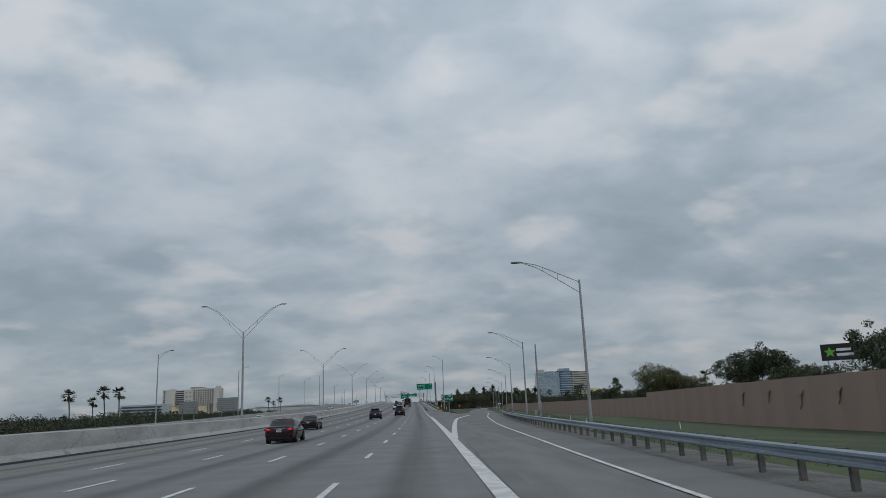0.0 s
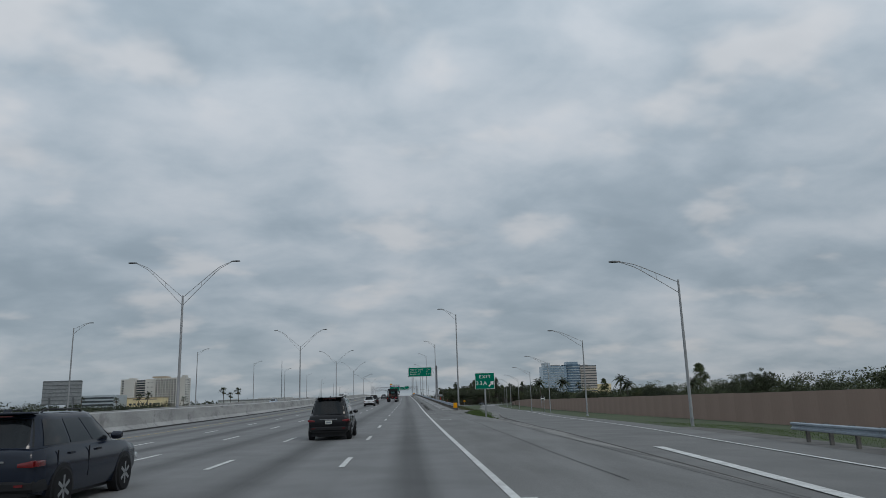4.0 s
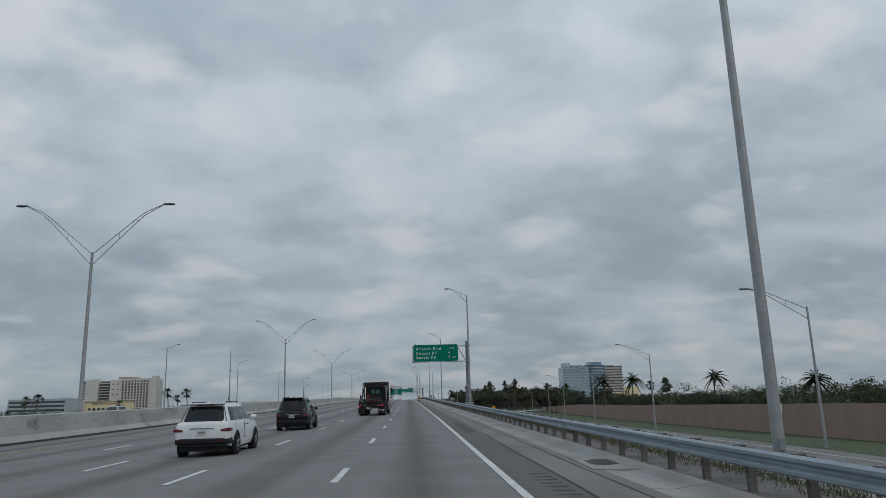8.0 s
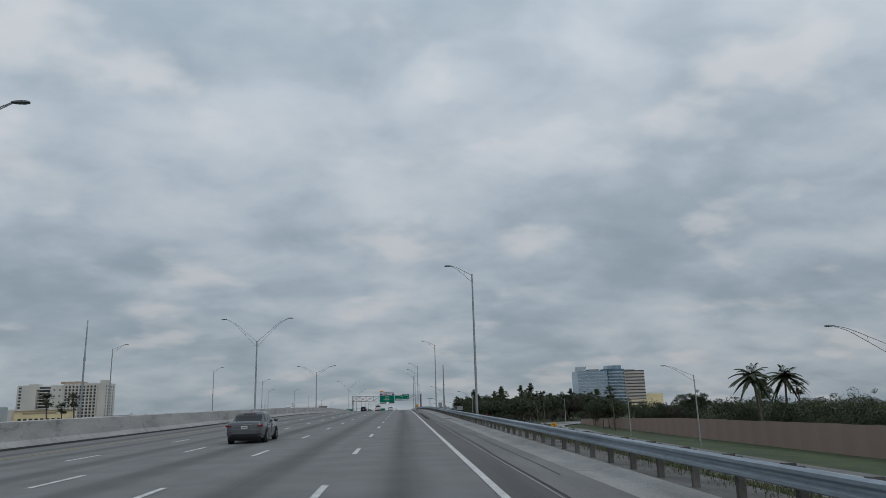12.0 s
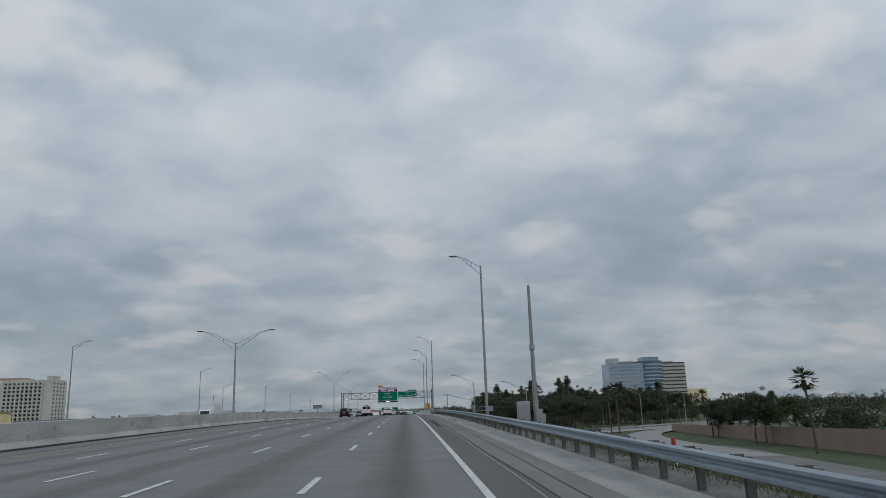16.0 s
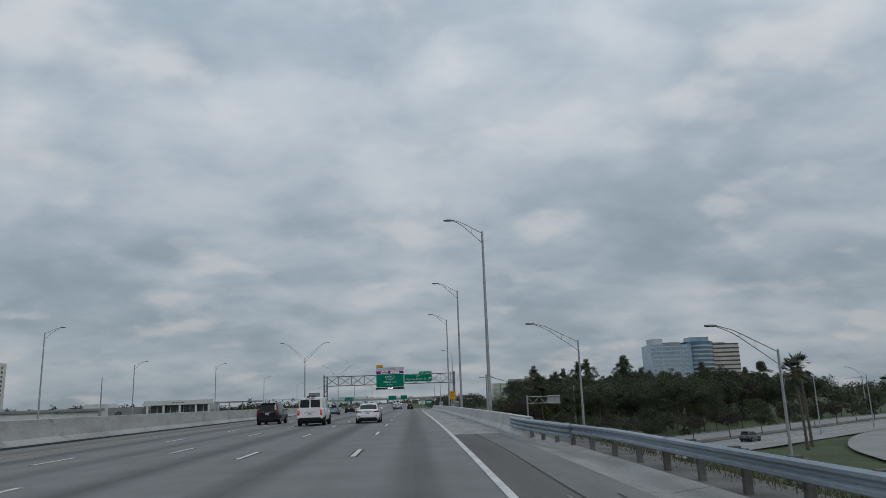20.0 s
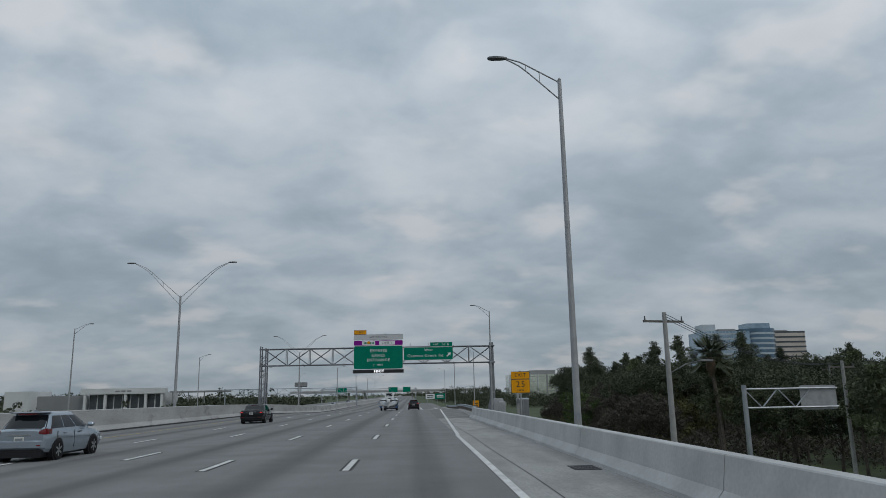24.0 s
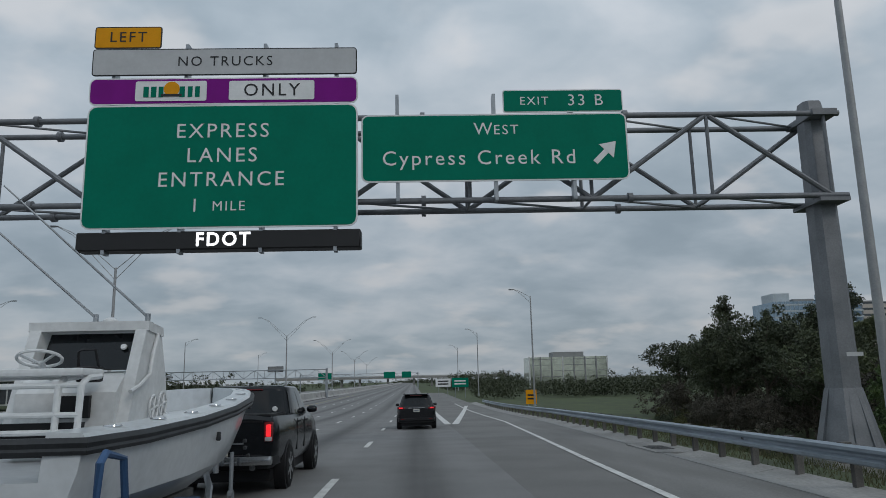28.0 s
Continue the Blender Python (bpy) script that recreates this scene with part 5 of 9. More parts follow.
box(bm, XR, 0.8, Z0 - 0.14, 0.95, 1.7, 0.12)
part("saddle", bm, GANTRY, ga)
gl = at(-23.2, GY, -0.3)
for sx in (-0.45, 0.45):
    bm = bmesh.new()
    for yy in (0.1, 1.5):
        tube(bm, (XL + sx, yy, gl.z), (XL + sx, yy, 15.5 if sx < 0 else 15.2), 0.13, 0.11, 10)
    part("left_leg", bm, GANTRY, ga)
for k in range(9):
    z = gl.z + 0.6 + 1.08 * k
    for yy in (0.1, 1.5):
        bm = bmesh.new()
        tube(bm, (XL - 0.45, yy, z), (XL + 0.45, yy, z + (0.9 if k % 2 else 0.35)), 0.05, seg=6)
        part("leg_brace", bm, GANTRY, ga)
    bm = bmesh.new()
    tube(bm, (XL - 0.45, 0.1, z), (XL - 0.45, 1.5, z + 0.7), 0.045, seg=6)
    part("leg_brace", bm, GANTRY, ga)

ex_x = -7.55
pan = sign_panel(ga, "express_sign", 8.15, 3.85, ex_x, 13.35, SIGN_GREEN, SIGN_WHITE, "green express lanes sign", 0.28, -0.45, 0.05)
words(pan, [("EXPRESS", 0.64, ex_x, 14.42, "CENTER"), ("LANES", 0.64, ex_x, 13.65, "CENTER"), ("ENTRANCE", 0.64, ex_x, 12.9, "CENTER"), ("1", 0.58, ex_x - 0.75, 12.1, "CENTER"), ("MILE", 0.42, ex_x + 0.25, 12.08, "CENTER")], -0.462)
band = sign_panel(ga, "purple_band", 8.15, 0.86, ex_x, 15.72, SIGN_PURPLE, SIGN_WHITE, "purple header band", 0.2, -0.46, 0.04)
bm = bmesh.new()
rounded(bm, 2.6, 0.62, 0.012, 0.06, ex_x + 1.45, 15.72, -0.485)
part("white_plate", bm, SIGN_WHITE, band)
words(band, [("ONLY", 0.570, ex_x + 1.45, 15.71, "CENTER")], -0.492, SIGN_BLACK)
bm = bmesh.new()
rounded(bm, 2.15, 0.64, 0.012, 0.06, ex_x - 1.6, 15.72, -0.485)
logo = part("logo_plate", bm, SIGN_WHITE, band, "white plate with a green, orange and blue emblem")
for dx, w in ((-0.75, 0.16), (-0.52, 0.16), (-0.3, 0.14), (0.34, 0.16), (0.58, 0.14), (0.8, 0.14)):
    bm = bmesh.new()
    box(bm, ex_x - 1.6 + dx, -0.492, 15.69, w, 0.01, 0.34)
    part("emblem_bar", bm, SIGN_GREEN, logo)
bm = bmesh.new()
lathe(bm, [(0, 0.24), (0.01, 0.24)], "z", 16)
ob = part("emblem_disc", bm, SIGN_YELLOW, logo)
ob.matrix_basis = pose(ex_x - 1.58, -0.488, 15.78, 90)
bm = bmesh.new()
box(bm, ex_x - 1.58, -0.500, 15.58, 0.62, 0.01, 0.08)
part("emblem_stroke", bm, SIGN_BLACK, logo)
pan = sign_panel(ga, "no_trucks_sign", 8.1, 0.88, ex_x, 16.68, SIGN_GREY, SIGN_BLACK, "pale grey sign with black words", 0.1, -0.45, 0.035)
words(pan, [("NO TRUCKS", 0.450, ex_x, 16.68, "CENTER")], -0.464, SIGN_BLACK)
pan = sign_panel(ga, "left_tab", 2.05, 0.72, ex_x - 3.0, 17.5, SIGN_YELLOW, SIGN_BLACK, "yellow tab above the sign", 0.08, -0.45, 0.035)
words(pan, [("LEFT", 0.48, ex_x - 3.0, 17.5, "CENTER")], -0.464, SIGN_BLACK)
bm = bmesh.new()
box(bm, ex_x - 0.02, -0.1, 11.08, 8.35, 0.6, 0.56)
bevel(bm, 0.04, 1)
board = part("message_board", bm, SIGN_BLACK, ga, "dark lit message board")
lettering("led_word", "FDOT", 0.57, LED, board, pose(ex_x + 0.1, -0.412, 11.08), "CENTER", 0.004, 0.95, 0.012)
wx = 0.72
pan = sign_panel(ga, "west_sign", 8.2, 2.15, wx, 13.85, SIGN_GREEN, SIGN_WHITE, "green exit direction sign", 0.22, -0.35, 0.05)
words(pan, [("W", 0.56, wx - 0.36, 14.42, "CENTER"), ("EST", 0.44, wx + 0.34, 14.39, "CENTER"), ("Cypress Creek Rd", 0.65, wx - 0.5, 13.5, "CENTER")], -0.362)
arrow(pan, wx + 3.35, 13.62, 0.85, -0.365)
pan = sign_panel(ga, "exit_tab", 3.75, 0.74, wx + 2.15, 15.33, SIGN_GREEN, SIGN_WHITE, "green exit number tab", 0.08, -0.35, 0.035)
words(pan, [("EXIT", 0.38, wx + 1.25, 15.32, "CENTER"), ("33 B", 0.52, wx + 2.85, 15.33, "CENTER")], -0.362)
bm = bmesh.new()
for x in (ex_x - 3.4, ex_x - 1.2, ex_x + 1.2, ex_x + 3.4):
    box(bm, x, -0.22, 14.0, 0.1, 0.34, 6.6)
for x in (wx - 3.0, wx, wx + 2.4):
    box(bm, x, -0.15, 13.9, 0.1, 0.34, 3.4)
part("sign_bracket", bm, STEEL, ga)

# second gantry far ahead over the opposite carriageway
g2 = thing("far_gantry", "long steel truss gantry far along the opposite carriageway", "gantry", pose(0, 872, 0))
bm = bmesh.new()
for yy in (0, 1.3):
    for z in (8.0, 9.9):
        tube(bm, (-74, yy, z), (-25, yy, z), 0.1, seg=8)
part("chord", bm, STEEL, g2)
for k in range(20):
    bm = bmesh.new()
    x0, x1 = -74 + 49 * k / 20, -74 + 49 * (k + 1) / 20
    tube(bm, (x0, 0, 9.9 if k % 2 else 8.0), (x1, 0, 8.0 if k % 2 else 9.9), 0.07, seg=6)
    tube(bm, (x1, 0, 8.0), (x1, 0, 9.9), 0.06, seg=6)
    part("truss_bay", bm, STEEL, g2)
for x in (-74, -25):
    bm = bmesh.new()
    tube(bm, (x, 0.6, -1.4 if x < -60 else 2.6), (x, 0.6, 10.2), 0.32, 0.25, 12)
    part("post", bm, STEEL, g2)

# back of a cantilever sign on the street, right of the bridge
bs = thing("street_sign_frame", "grey cantilever sign seen from behind beside the street", "road sign", pose(0, 652, 0, 0, 0, 0))
bm = bmesh.new()
tube(bm, (22.5, 0, ground_z(22.5, 652) - 0.3), (22.5, 0, 7.6), 0.2, 0.16, 12)
part("post", bm, STEEL, bs)
bm = bmesh.new()
for z in (6.0, 7.3):
    tube(bm, (22.5, 0, z), (29.2, 0, z), 0.07, seg=8)
for k in range(4):
    tube(bm, (22.5 + 1.2 * k, 0, 6.0 if k % 2 else 7.3), (23.7 + 1.2 * k, 0, 7.3 if k % 2 else 6.0), 0.05, seg=6)
part("arm", bm, STEEL, bs)
bm = bmesh.new()
rounded(bm, 2.6, 1.7, 0.04, 0.12, 27.9, 6.65, 0.15)
part("panel", bm, SIGN_BACK, bs)


# backs of two guide signs for the opposite carriageway
for x, y, w, h in ((-56.1, 178.9, 4.6, 3.0), (-60.8, 235.7, 6.6, 4.2)):
    sb = thing("guide_sign_back", "grey back of a guide sign with level stiffening bars", "road sign", pose(x, y, at(-52, y).z - 0.6, 0, 0, 4), group="guide signs seen from behind")
    for sx in (-0.3, 0.3):
        bm = bmesh.new()
        box(bm, sx * w, 0.1, 1.8, 0.2, 0.2, 4.2)
        part("post", bm, GANTRY, sb)
    bm = bmesh.new()
    rounded(bm, w, h, 0.04, 0.2, 0, 2.6 + h / 2, 0.25)
    part("panel", bm, SIGN_BACK, sb)
    for k in range(7):
        bm = bmesh.new()
        box(bm, 0, 0.19, 2.75 + (h - 0.3) * k / 6, w * 0.98, 0.06, 0.10)
        part("stiffener", bm, GANTRY, sb)


# signal cabinet and stub post behind the exit rail
cab_z = at(12.1, 670.5, -0.75).z
cb = thing("signal_cabinet", "tall weathered grey cabinet behind the guardrail", "cabinet", pose(9.25, 670.4, cab_z, 0, 0, 8))
bm = bmesh.new()
box(bm, 0, 0, 0.1, 1.25, 0.9, 0.3)
part("plinth", bm, CONCRETE, cb)
bm = bmesh.new()
box(bm, 0, 0, 1.15, 1.05, 0.7, 1.85)
bevel(bm, 0.03, 2)
part("body", bm, SIGN_BACK, cb)
for sx in (-0.26, 0.26):
    bm = bmesh.new()
    box(bm, sx, -0.36, 1.15, 0.48, 0.03, 1.65)
    bevel(bm, 0.01, 1)
    part("door", bm, GANTRY, cb)
bm = bmesh.new()
loft(bm, [[(-0.58, -0.42, 2.08), (0.58, -0.42, 2.08), (0.58, 0.42, 2.08), (-0.58, 0.42, 2.08)], [(-0.5, -0.3, 2.2), (0.5, -0.3, 2.2), (0.5, 0.3, 2.2), (-0.5, 0.3, 2.2)]])
part("roof", bm, STEEL, cb)
pb = thing("service_post", "short square concrete service post with a meter box", "post", pose(8.75, 670.0, cab_z))
bm = bmesh.new()
box(bm, 0, 0, 1.4, 0.2, 0.2, 3.0)
bevel(bm, 0.02, 1)
part("post", bm, POLE_CONC, pb)
bm = bmesh.new()
box(bm, -0.02, -0.16, 1.9, 0.22, 0.14, 0.4)
part("meter_box", bm, GANTRY, pb)
# short white marker posts in the verge
for k, (x, y) in enumerate(((21.9, 64.2), (14.8, 69.6), (17.8, 90.0), (15.4, 91.5), (12.2, 692.4), (11.3, 710))):
    mk = thing("marker_post", "short white plastic marker post in the grass", "marker post", pose(x, y, ground_z(x, y), 0, 0, 10 * k), group="marker posts")
    bm = bmesh.new()
    box(bm, 0, 0, 0.28, 0.09, 0.05, 0.7)
    bevel(bm, 0.015, 1)
    part("stake", bm, SIGN_WHITE, mk)
    bm = bmesh.new()
    box(bm, 0, -0.03, 0.52, 0.06, 0.012, 0.12)
    part("band", bm, RIM_DARK, mk)


# ---- utility poles and wires beside the street ----
def utility_pole(x, y, h, arms=True):
    t = thing("utility_pole", "grey utility pole with a crossarm and insulators", "utility pole", pose(x, y, ground_z(x, y), 0, 0, 15), group="utility poles")
    bm = bmesh.new()
    tube(bm, (0, 0, -0.3), (0, 0, h), 0.19, 0.12, 10)
    part("pole", bm, POLE_CONC, t)
    if arms:
        bm = bmesh.new()
        box(bm, 0, 0.12, h - 0.5, 2.6, 0.1, 0.12)
        part("crossarm", bm, POST_WOOD, t)
        for dx in (-1.2, 0, 1.2):
            bm = bmesh.new()
            tube(bm, (dx, 0.12, h - 0.44), (dx, 0.12, h - 0.2), 0.05, 0.03, 8)
            part("insulator", bm, LAMP_GREY, t)
    bm = bmesh.new()
    truss = [(0, 0, h * 0.62), (1.2, 0, h * 0.68), (2.2, 0, h * 0.70)]
    pipe(bm, truss, 0.03, 6)
    luminaire(bm, 2.1, 0, h * 0.70, 1)
    part("lamp_arm", bm, LAMP_GREY, t)
    return (x, y, ground_z(x, y) + h - 0.2)


tops = [utility_pole(x, y, h) for x, y, h in ((13.4, 641, 9.0), (33.4, 658, 11.0), (52, 692, 11.5), (82, 712, 11.5), (116, 730, 12), (155, 752, 12))]
bm = bmesh.new()
for (x0, y0, z0), (x1, y1, z1) in zip(tops, tops[1:]):
    for d in (-1.1, 0, 1.1):
        pipe(bm, [(x0 + (x1 - x0) * f + d * 0.3, y0 + (y1 - y0) * f + d, z0 + (z1 - z0) * f - 1.0 * 4 * f * (1 - f)) for f in (0, 0.17, 0.33, 0.5, 0.67, 0.83, 1)], 0.018, 4)
tagged(new("power_lines", mesh_of("power_lines", bm, TRIM)), "thin dark power lines slung between utility poles", "cable")


# ---- buildings ----
def block(parent, name, x0, x1, y0, y1, z0, z1, material, label="", bev=0.0):
    bm = bmesh.new()
    box(bm, (x0 + x1) / 2, (y0 + y1) / 2, (z0 + z1) / 2, x1 - x0, y1 - y0, z1 - z0)
    if bev:
        bevel(bm, bev, 1)
    return part(name, bm, material, parent, label, soft=False)


def window_rows(parent, x0, x1, y, z0, z1, cols, rows, w, h, material, proud=0.06):
    """A grid of windows, each an object on one shared mesh, on a face that looks to -y."""
    bm = bmesh.new()
    box(bm, 0, 0, 0, w, 0.12, h)
    me = mesh_of("window", bm, material, False)
    for i in range(cols):
        for j in range(rows):
            piece("window", me, parent, pose(x0 + (x1 - x0) * (i + 0.5) / cols, y - proud + 0.06, z0 + (z1 - z0) * (j + 0.5) / rows))


hotel = thing("hotel", "pale twelve-storey hotel slab with stacked balconies and blank end walls", "building", pose(-4.5, -12, -1.5) @ Matrix.Diagonal((1, 1, 0.98, 1)) @ pose(0, 0, 1.5))
block(hotel, "end_wing", -307, -292, 930, 948, -1.5, 36.8, STUCCO, "blank end wing")
block(hotel, "recessed_wing", -292, -280, 935, 948, -1.5, 36.0, STUCCO)
block(hotel, "stair_tower", -280, -269.5, 928.5, 948, -1.5, 36.4, STUCCO)
block(hotel, "tower", -269.5, -237, 929, 950, -1.5, 37.4, STUCCO)
block(hotel, "roof_cap", -273, -258, 930, 946, 37.4, 39.2, STUCCO_TAN)
block(hotel, "lift_house", -241.5, -237.2, 930, 940, 37.4, 39.8, STUCCO)
block(hotel, "lift_house", -300, -294, 934, 944, 36.8, 38.2, STUCCO)
# dark strips above the balcony fronts stand in for the shade there
for j in range(11):
    z = 7.4 + j * 2.65
    block(hotel, "balcony_shade", -305.6, -303.6, 929.85, 930.2, z, z + 1.5, WIN_DARK, "dark strip painted for balcony shade")
    block(hotel, "balcony_shade", -291.6, -281.4, 934.85, 935.2, z, z + 1.7, WIN_DARK, "dark strip painted for balcony shade")
    block(hotel, "balcony_front", -292 + 0.35 * (10 - j) * 0.5, -280, 931.5, 934.9, z - 0.85, z - 0.05, STUCCO)
    block(hotel, "balcony_shade", -268.6, -243, 928.85, 929.2, z, z + 1.55, WIN_DARK, "dark strip painted for balcony shade")
    block(hotel, "balcony_front", -269, -242.4, 927.3, 928.9, z - 0.85, z - 0.05, STUCCO)
for k in range(10):
    x = -268.8 + k * 2.86
    block(hotel, "balcony_pier", x - 0.38, x + 0.38, 927.2, 929.1, 5, 37, STUCCO)
window_rows(hotel, -279, -270.5, 928.5, 20, 35, 2, 3, 1.2, 1.2, WIN_DARK)
bm = bmesh.new()
box(bm, 0, 0, 0, 0.12, 1.6, 1.4)
SIDE_WINDOW = mesh_of("side_window", bm, WIN_DARK, False)
for j in range(11):
    for i in range(4):
        piece("side_window", SIDE_WINDOW, hotel, pose(-236.98, 932 + i * 4.6, 8.2 + j * 2.65))

pod = thing("low_commercial_building", "low tan commercial building with sunlight painted into its front", "building", pose(-21, 0, 0.4))
# the sun on this front is painted in as a bright yellow
block(pod, "front", -262, -226, 862, 880, -1.5, 14.0, STUCCO_LIT, "front wall with warm sunlight in its colour")
block(pod, "wing", -283, -262, 858, 882, -1.5, 15.6, STUCCO)
block(pod, "roof_band", -262.6, -225.4, 861.4, 880.6, 14.0, 14.7, STUCCO_TAN)
window_rows(pod, -260, -228, 862, 3, 9.5, 8, 2, 2.4, 1.9, WIN_DARK)
block(pod, "sign_panel", -256, -232, 861.7, 861.95, 12.0, 13.2, STUCCO_TAN)

gr = thing("grey_office_block", "grey-blue low office block behind the trees", "building", pose(29, 0, 2.5))
block(gr, "body", -345, -300, 800, 830, -1.5, 14.5, BLUE_BAND)
for j in range(4):
    block(gr, "window_band", -344, -301, 799.85, 800.1, 1.5 + 3.2 * j, 3.2 + 3.2 * j, WIN_DARK)

off = thing("glass_office_tower", "blue glass office tower with a round corner and tan wing", "building", pose(11.5, 30, -0.4))
block(off, "blue_wing", 181, 214, 1054, 1080, -1.5, 45.5, BLUE_GLASS, "blue mirrored wing")
block(off, "tan_wing", 236, 259, 1066, 1090, -1.5, 44.5, PALE_STONE, "tan wing with strip windows")
bm = bmesh.new()
lathe(bm, [(-1.5, 13.4), (47.2, 13.4)], "z", 36, (223.2, 1067, 0))
part("round_corner", bm, BLUE_DEEP, off, "round glass corner")
for j in range(12):
    z = 5.2 + j * 3.45
    bm = bmesh.new()
    lathe(bm, [(z, 13.52), (z + 1.2, 13.52)], "z", 36, (223.2, 1067, 0))
    part("ring_band", bm, BLUE_BAND, off)
    block(off, "spandrel_band", 180.9, 210.5, 1053.85, 1054.2, z, z + 0.95, BLUE_BAND)
    block(off, "window_band", 237.4, 259.1, 1065.85, 1066.2, z + 1.4, z + 2.6, WIN_DARK)
for k in range(12):
    x = 182.5 + k * 2.45
    block(off, "mullion", x - 0.1, x + 0.1, 1053.8, 1054.0, 3, 45.5, BLUE_BAND)
block(off, "roof_house", 183, 192, 1058, 1072, 45.5, 50.5, BLUE_BAND)
block(off, "roof_house", 216, 232, 1061, 1075, 47.2, 51.2, BLUE_GLASS)
block(off, "roof_plant", 195, 207, 1060, 1072, 45.5, 47.4, ROOF_GREY)
block(off, "roof_plant", 238, 250, 1072, 1084, 45.0, 47.0, ROOF_GREY)
# annexe and lower panes: warm sun glow and reflection painted as colour
block(off, "annexe", 259, 280, 1071, 1091, -1.5, 20, STUCCO_LIT, "low annexe with warm sunlight in its colour")
window_rows(off, 239, 259, 1065.8, 3, 15, 7, 3, 2.4, 2.0, STUCCO_LIT)

off2 = thing("mirror_glass_office", "pale mirror-glass office with white frame bars", "building")
block(off2, "body", 72, 128, 1200, 1225, -1.5, 20.6, GREEN_GLASS)
block(off2, "roof_house", 90, 112, 1204, 1220, 20.6, 24.2, ROOF_GREY)
for k in range(8):
    x = 72.5 + k * 7.86
    block(off2, "frame_bar", x - 0.45, x + 0.45, 1199.5, 1200.1, 0, 20.9, WHITE_WALL if k in (0, 3, 7) else ROOF_GREY)
for j in range(5):
    block(off2, "floor_line", 72, 128, 1199.7, 1200.08, 3 + 4 * j, 3.25 + 4 * j, ROOF_GREY)

deal = thing("car_dealership", "white car showroom with wide canopy and glass front", "building", pose(-40, 118, 2.2))
block(deal, "showroom", -128, -92, 852, 876, -1.4, 8.2, WHITE_WALL)
block(deal, "fascia", -131, -89.5, 848.5, 853, 7.4, 10.2, WHITE_WALL, "deep white fascia")
for k in range(9):
    x = -126 + k * 4.1
    block(deal, "glass_bay", x - 1.7, x + 1.7, 851.7, 852.0, -0.8, 7.0, WIN_DARK)
for x in (-129, -119, -109, -99, -91):
    block(deal, "column", x - 0.6, x + 0.6, 848.8, 850, -1.4, 7.4, WHITE_WALL)
block(deal, "workshop", -160, -131, 856, 880, -1.4, 7.0, ROOF_GREY)
block(deal, "end_wall", -168, -156, 848, 870, -1.4, 9.5, WHITE_WALL)
bm = bmesh.new()
for dx in (-0.9, 0, 0.9):
    box(bm, -110 + dx * 3.2, 848.44, 8.8, 2.2, 0.06, 0.7)
part("sign_bar", bm, ROOF_GREY, deal)
canopy = thing("open_canopy", "grey flat canopy on thin columns beside the showroom", "canopy", pose(-40, 118, 2.2))
block(canopy, "roof", -88, -62, 852, 870, 7.6, 8.4, ROOF_GREY)
for x in (-87, -79, -71, -63):
    block(canopy, "column", x - 0.2, x + 0.2, 852.5, 853, -1.4, 7.6, ROOF_GREY)

ware = thing("warehouse", "long low pale warehouse roof behind the barrier", "building")
block(ware, "body", -150, -95, 700, 730, -1.5, 7.5, WHITE_WALL)
block(ware, "roof_edge", -150.6, -94.4, 699.5, 730.5, 7.5, 8.2, ROOF_GREY)
for k in range(7):
    block(ware, "door_panel", -147 + k * 7.6, -142.5 + k * 7.6, 699.8, 700.05, -1.0, 4.5, ROOF_GREY)

for x, y, z in ((-84, 1100, 14.4),):
    b = thing("billboard", "dark roadside billboard seen edge-lit on one mast", "billboard", pose(x, y, 0, 0, 0, 8), group="billboards")
    bm = bmesh.new()
    tube(bm, (0, 0, -1.6), (0, 0, z - 1.5), 0.4, 0.35, 12)
    part("mast", bm, STEEL, b)
    bm = bmesh.new()
    box(bm, 0, -0.4, z, 8.5, 0.35, 3.0)
    part("panel", bm, SIGN_BLACK, b)
    bm = bmesh.new()
    box(bm, 0, -0.6, z, 7.9, 0.06, 2.4)
    part("poster", bm, ROOF_GREY, b)
    bm = bmesh.new()
    box(bm, 0, -1.0, z - 1.65, 8.2, 1.1, 0.08)
    part("catwalk", bm, STEEL, b)

# dark sign with a green star above the trees behind the noise wall
st = thing("roof_sign", "dark roadside sign board with a green star and pale bars", "sign", pose(85.5, 140, 0, 0, 0, -30))
bm = bmesh.new()
box(bm, 0, 0, 9.3, 8.2, 0.5, 3.3)
bevel(bm, 0.05, 1)
part("panel", bm, SIGN_BLACK, st)
bm = bmesh.new()
pts = [(-2.5 + (1.15 if k % 2 == 0 else 0.5) * math.sin(k * math.pi / 5), 9.3 + (1.15 if k % 2 == 0 else 0.5) * math.cos(k * math.pi / 5)) for k in range(10)]
loft(bm, [[(a, -0.27, b) for a, b in pts], [(a, -0.24, b) for a, b in pts]])
part("star", bm, paint("lit_green", (0.16, 0.55, 0.05), 0.5), st, soft=False)
bm = bmesh.new()
for x0, w, z in ((0.0, 2.6, 9.75), (0.9, 4.4, 8.75)):
    box(bm, x0, -0.265, z, w, 0.03, 0.55)
part("word_bar", bm, SIGN_WHITE, st)
for dx in (-3, 3):
    bm = bmesh.new()
    tube(bm, (dx, 0, ground_z(85, 140) - 0.3), (dx, 0, 7.8), 0.16, seg=10)
    part("post", bm, STEEL, st)

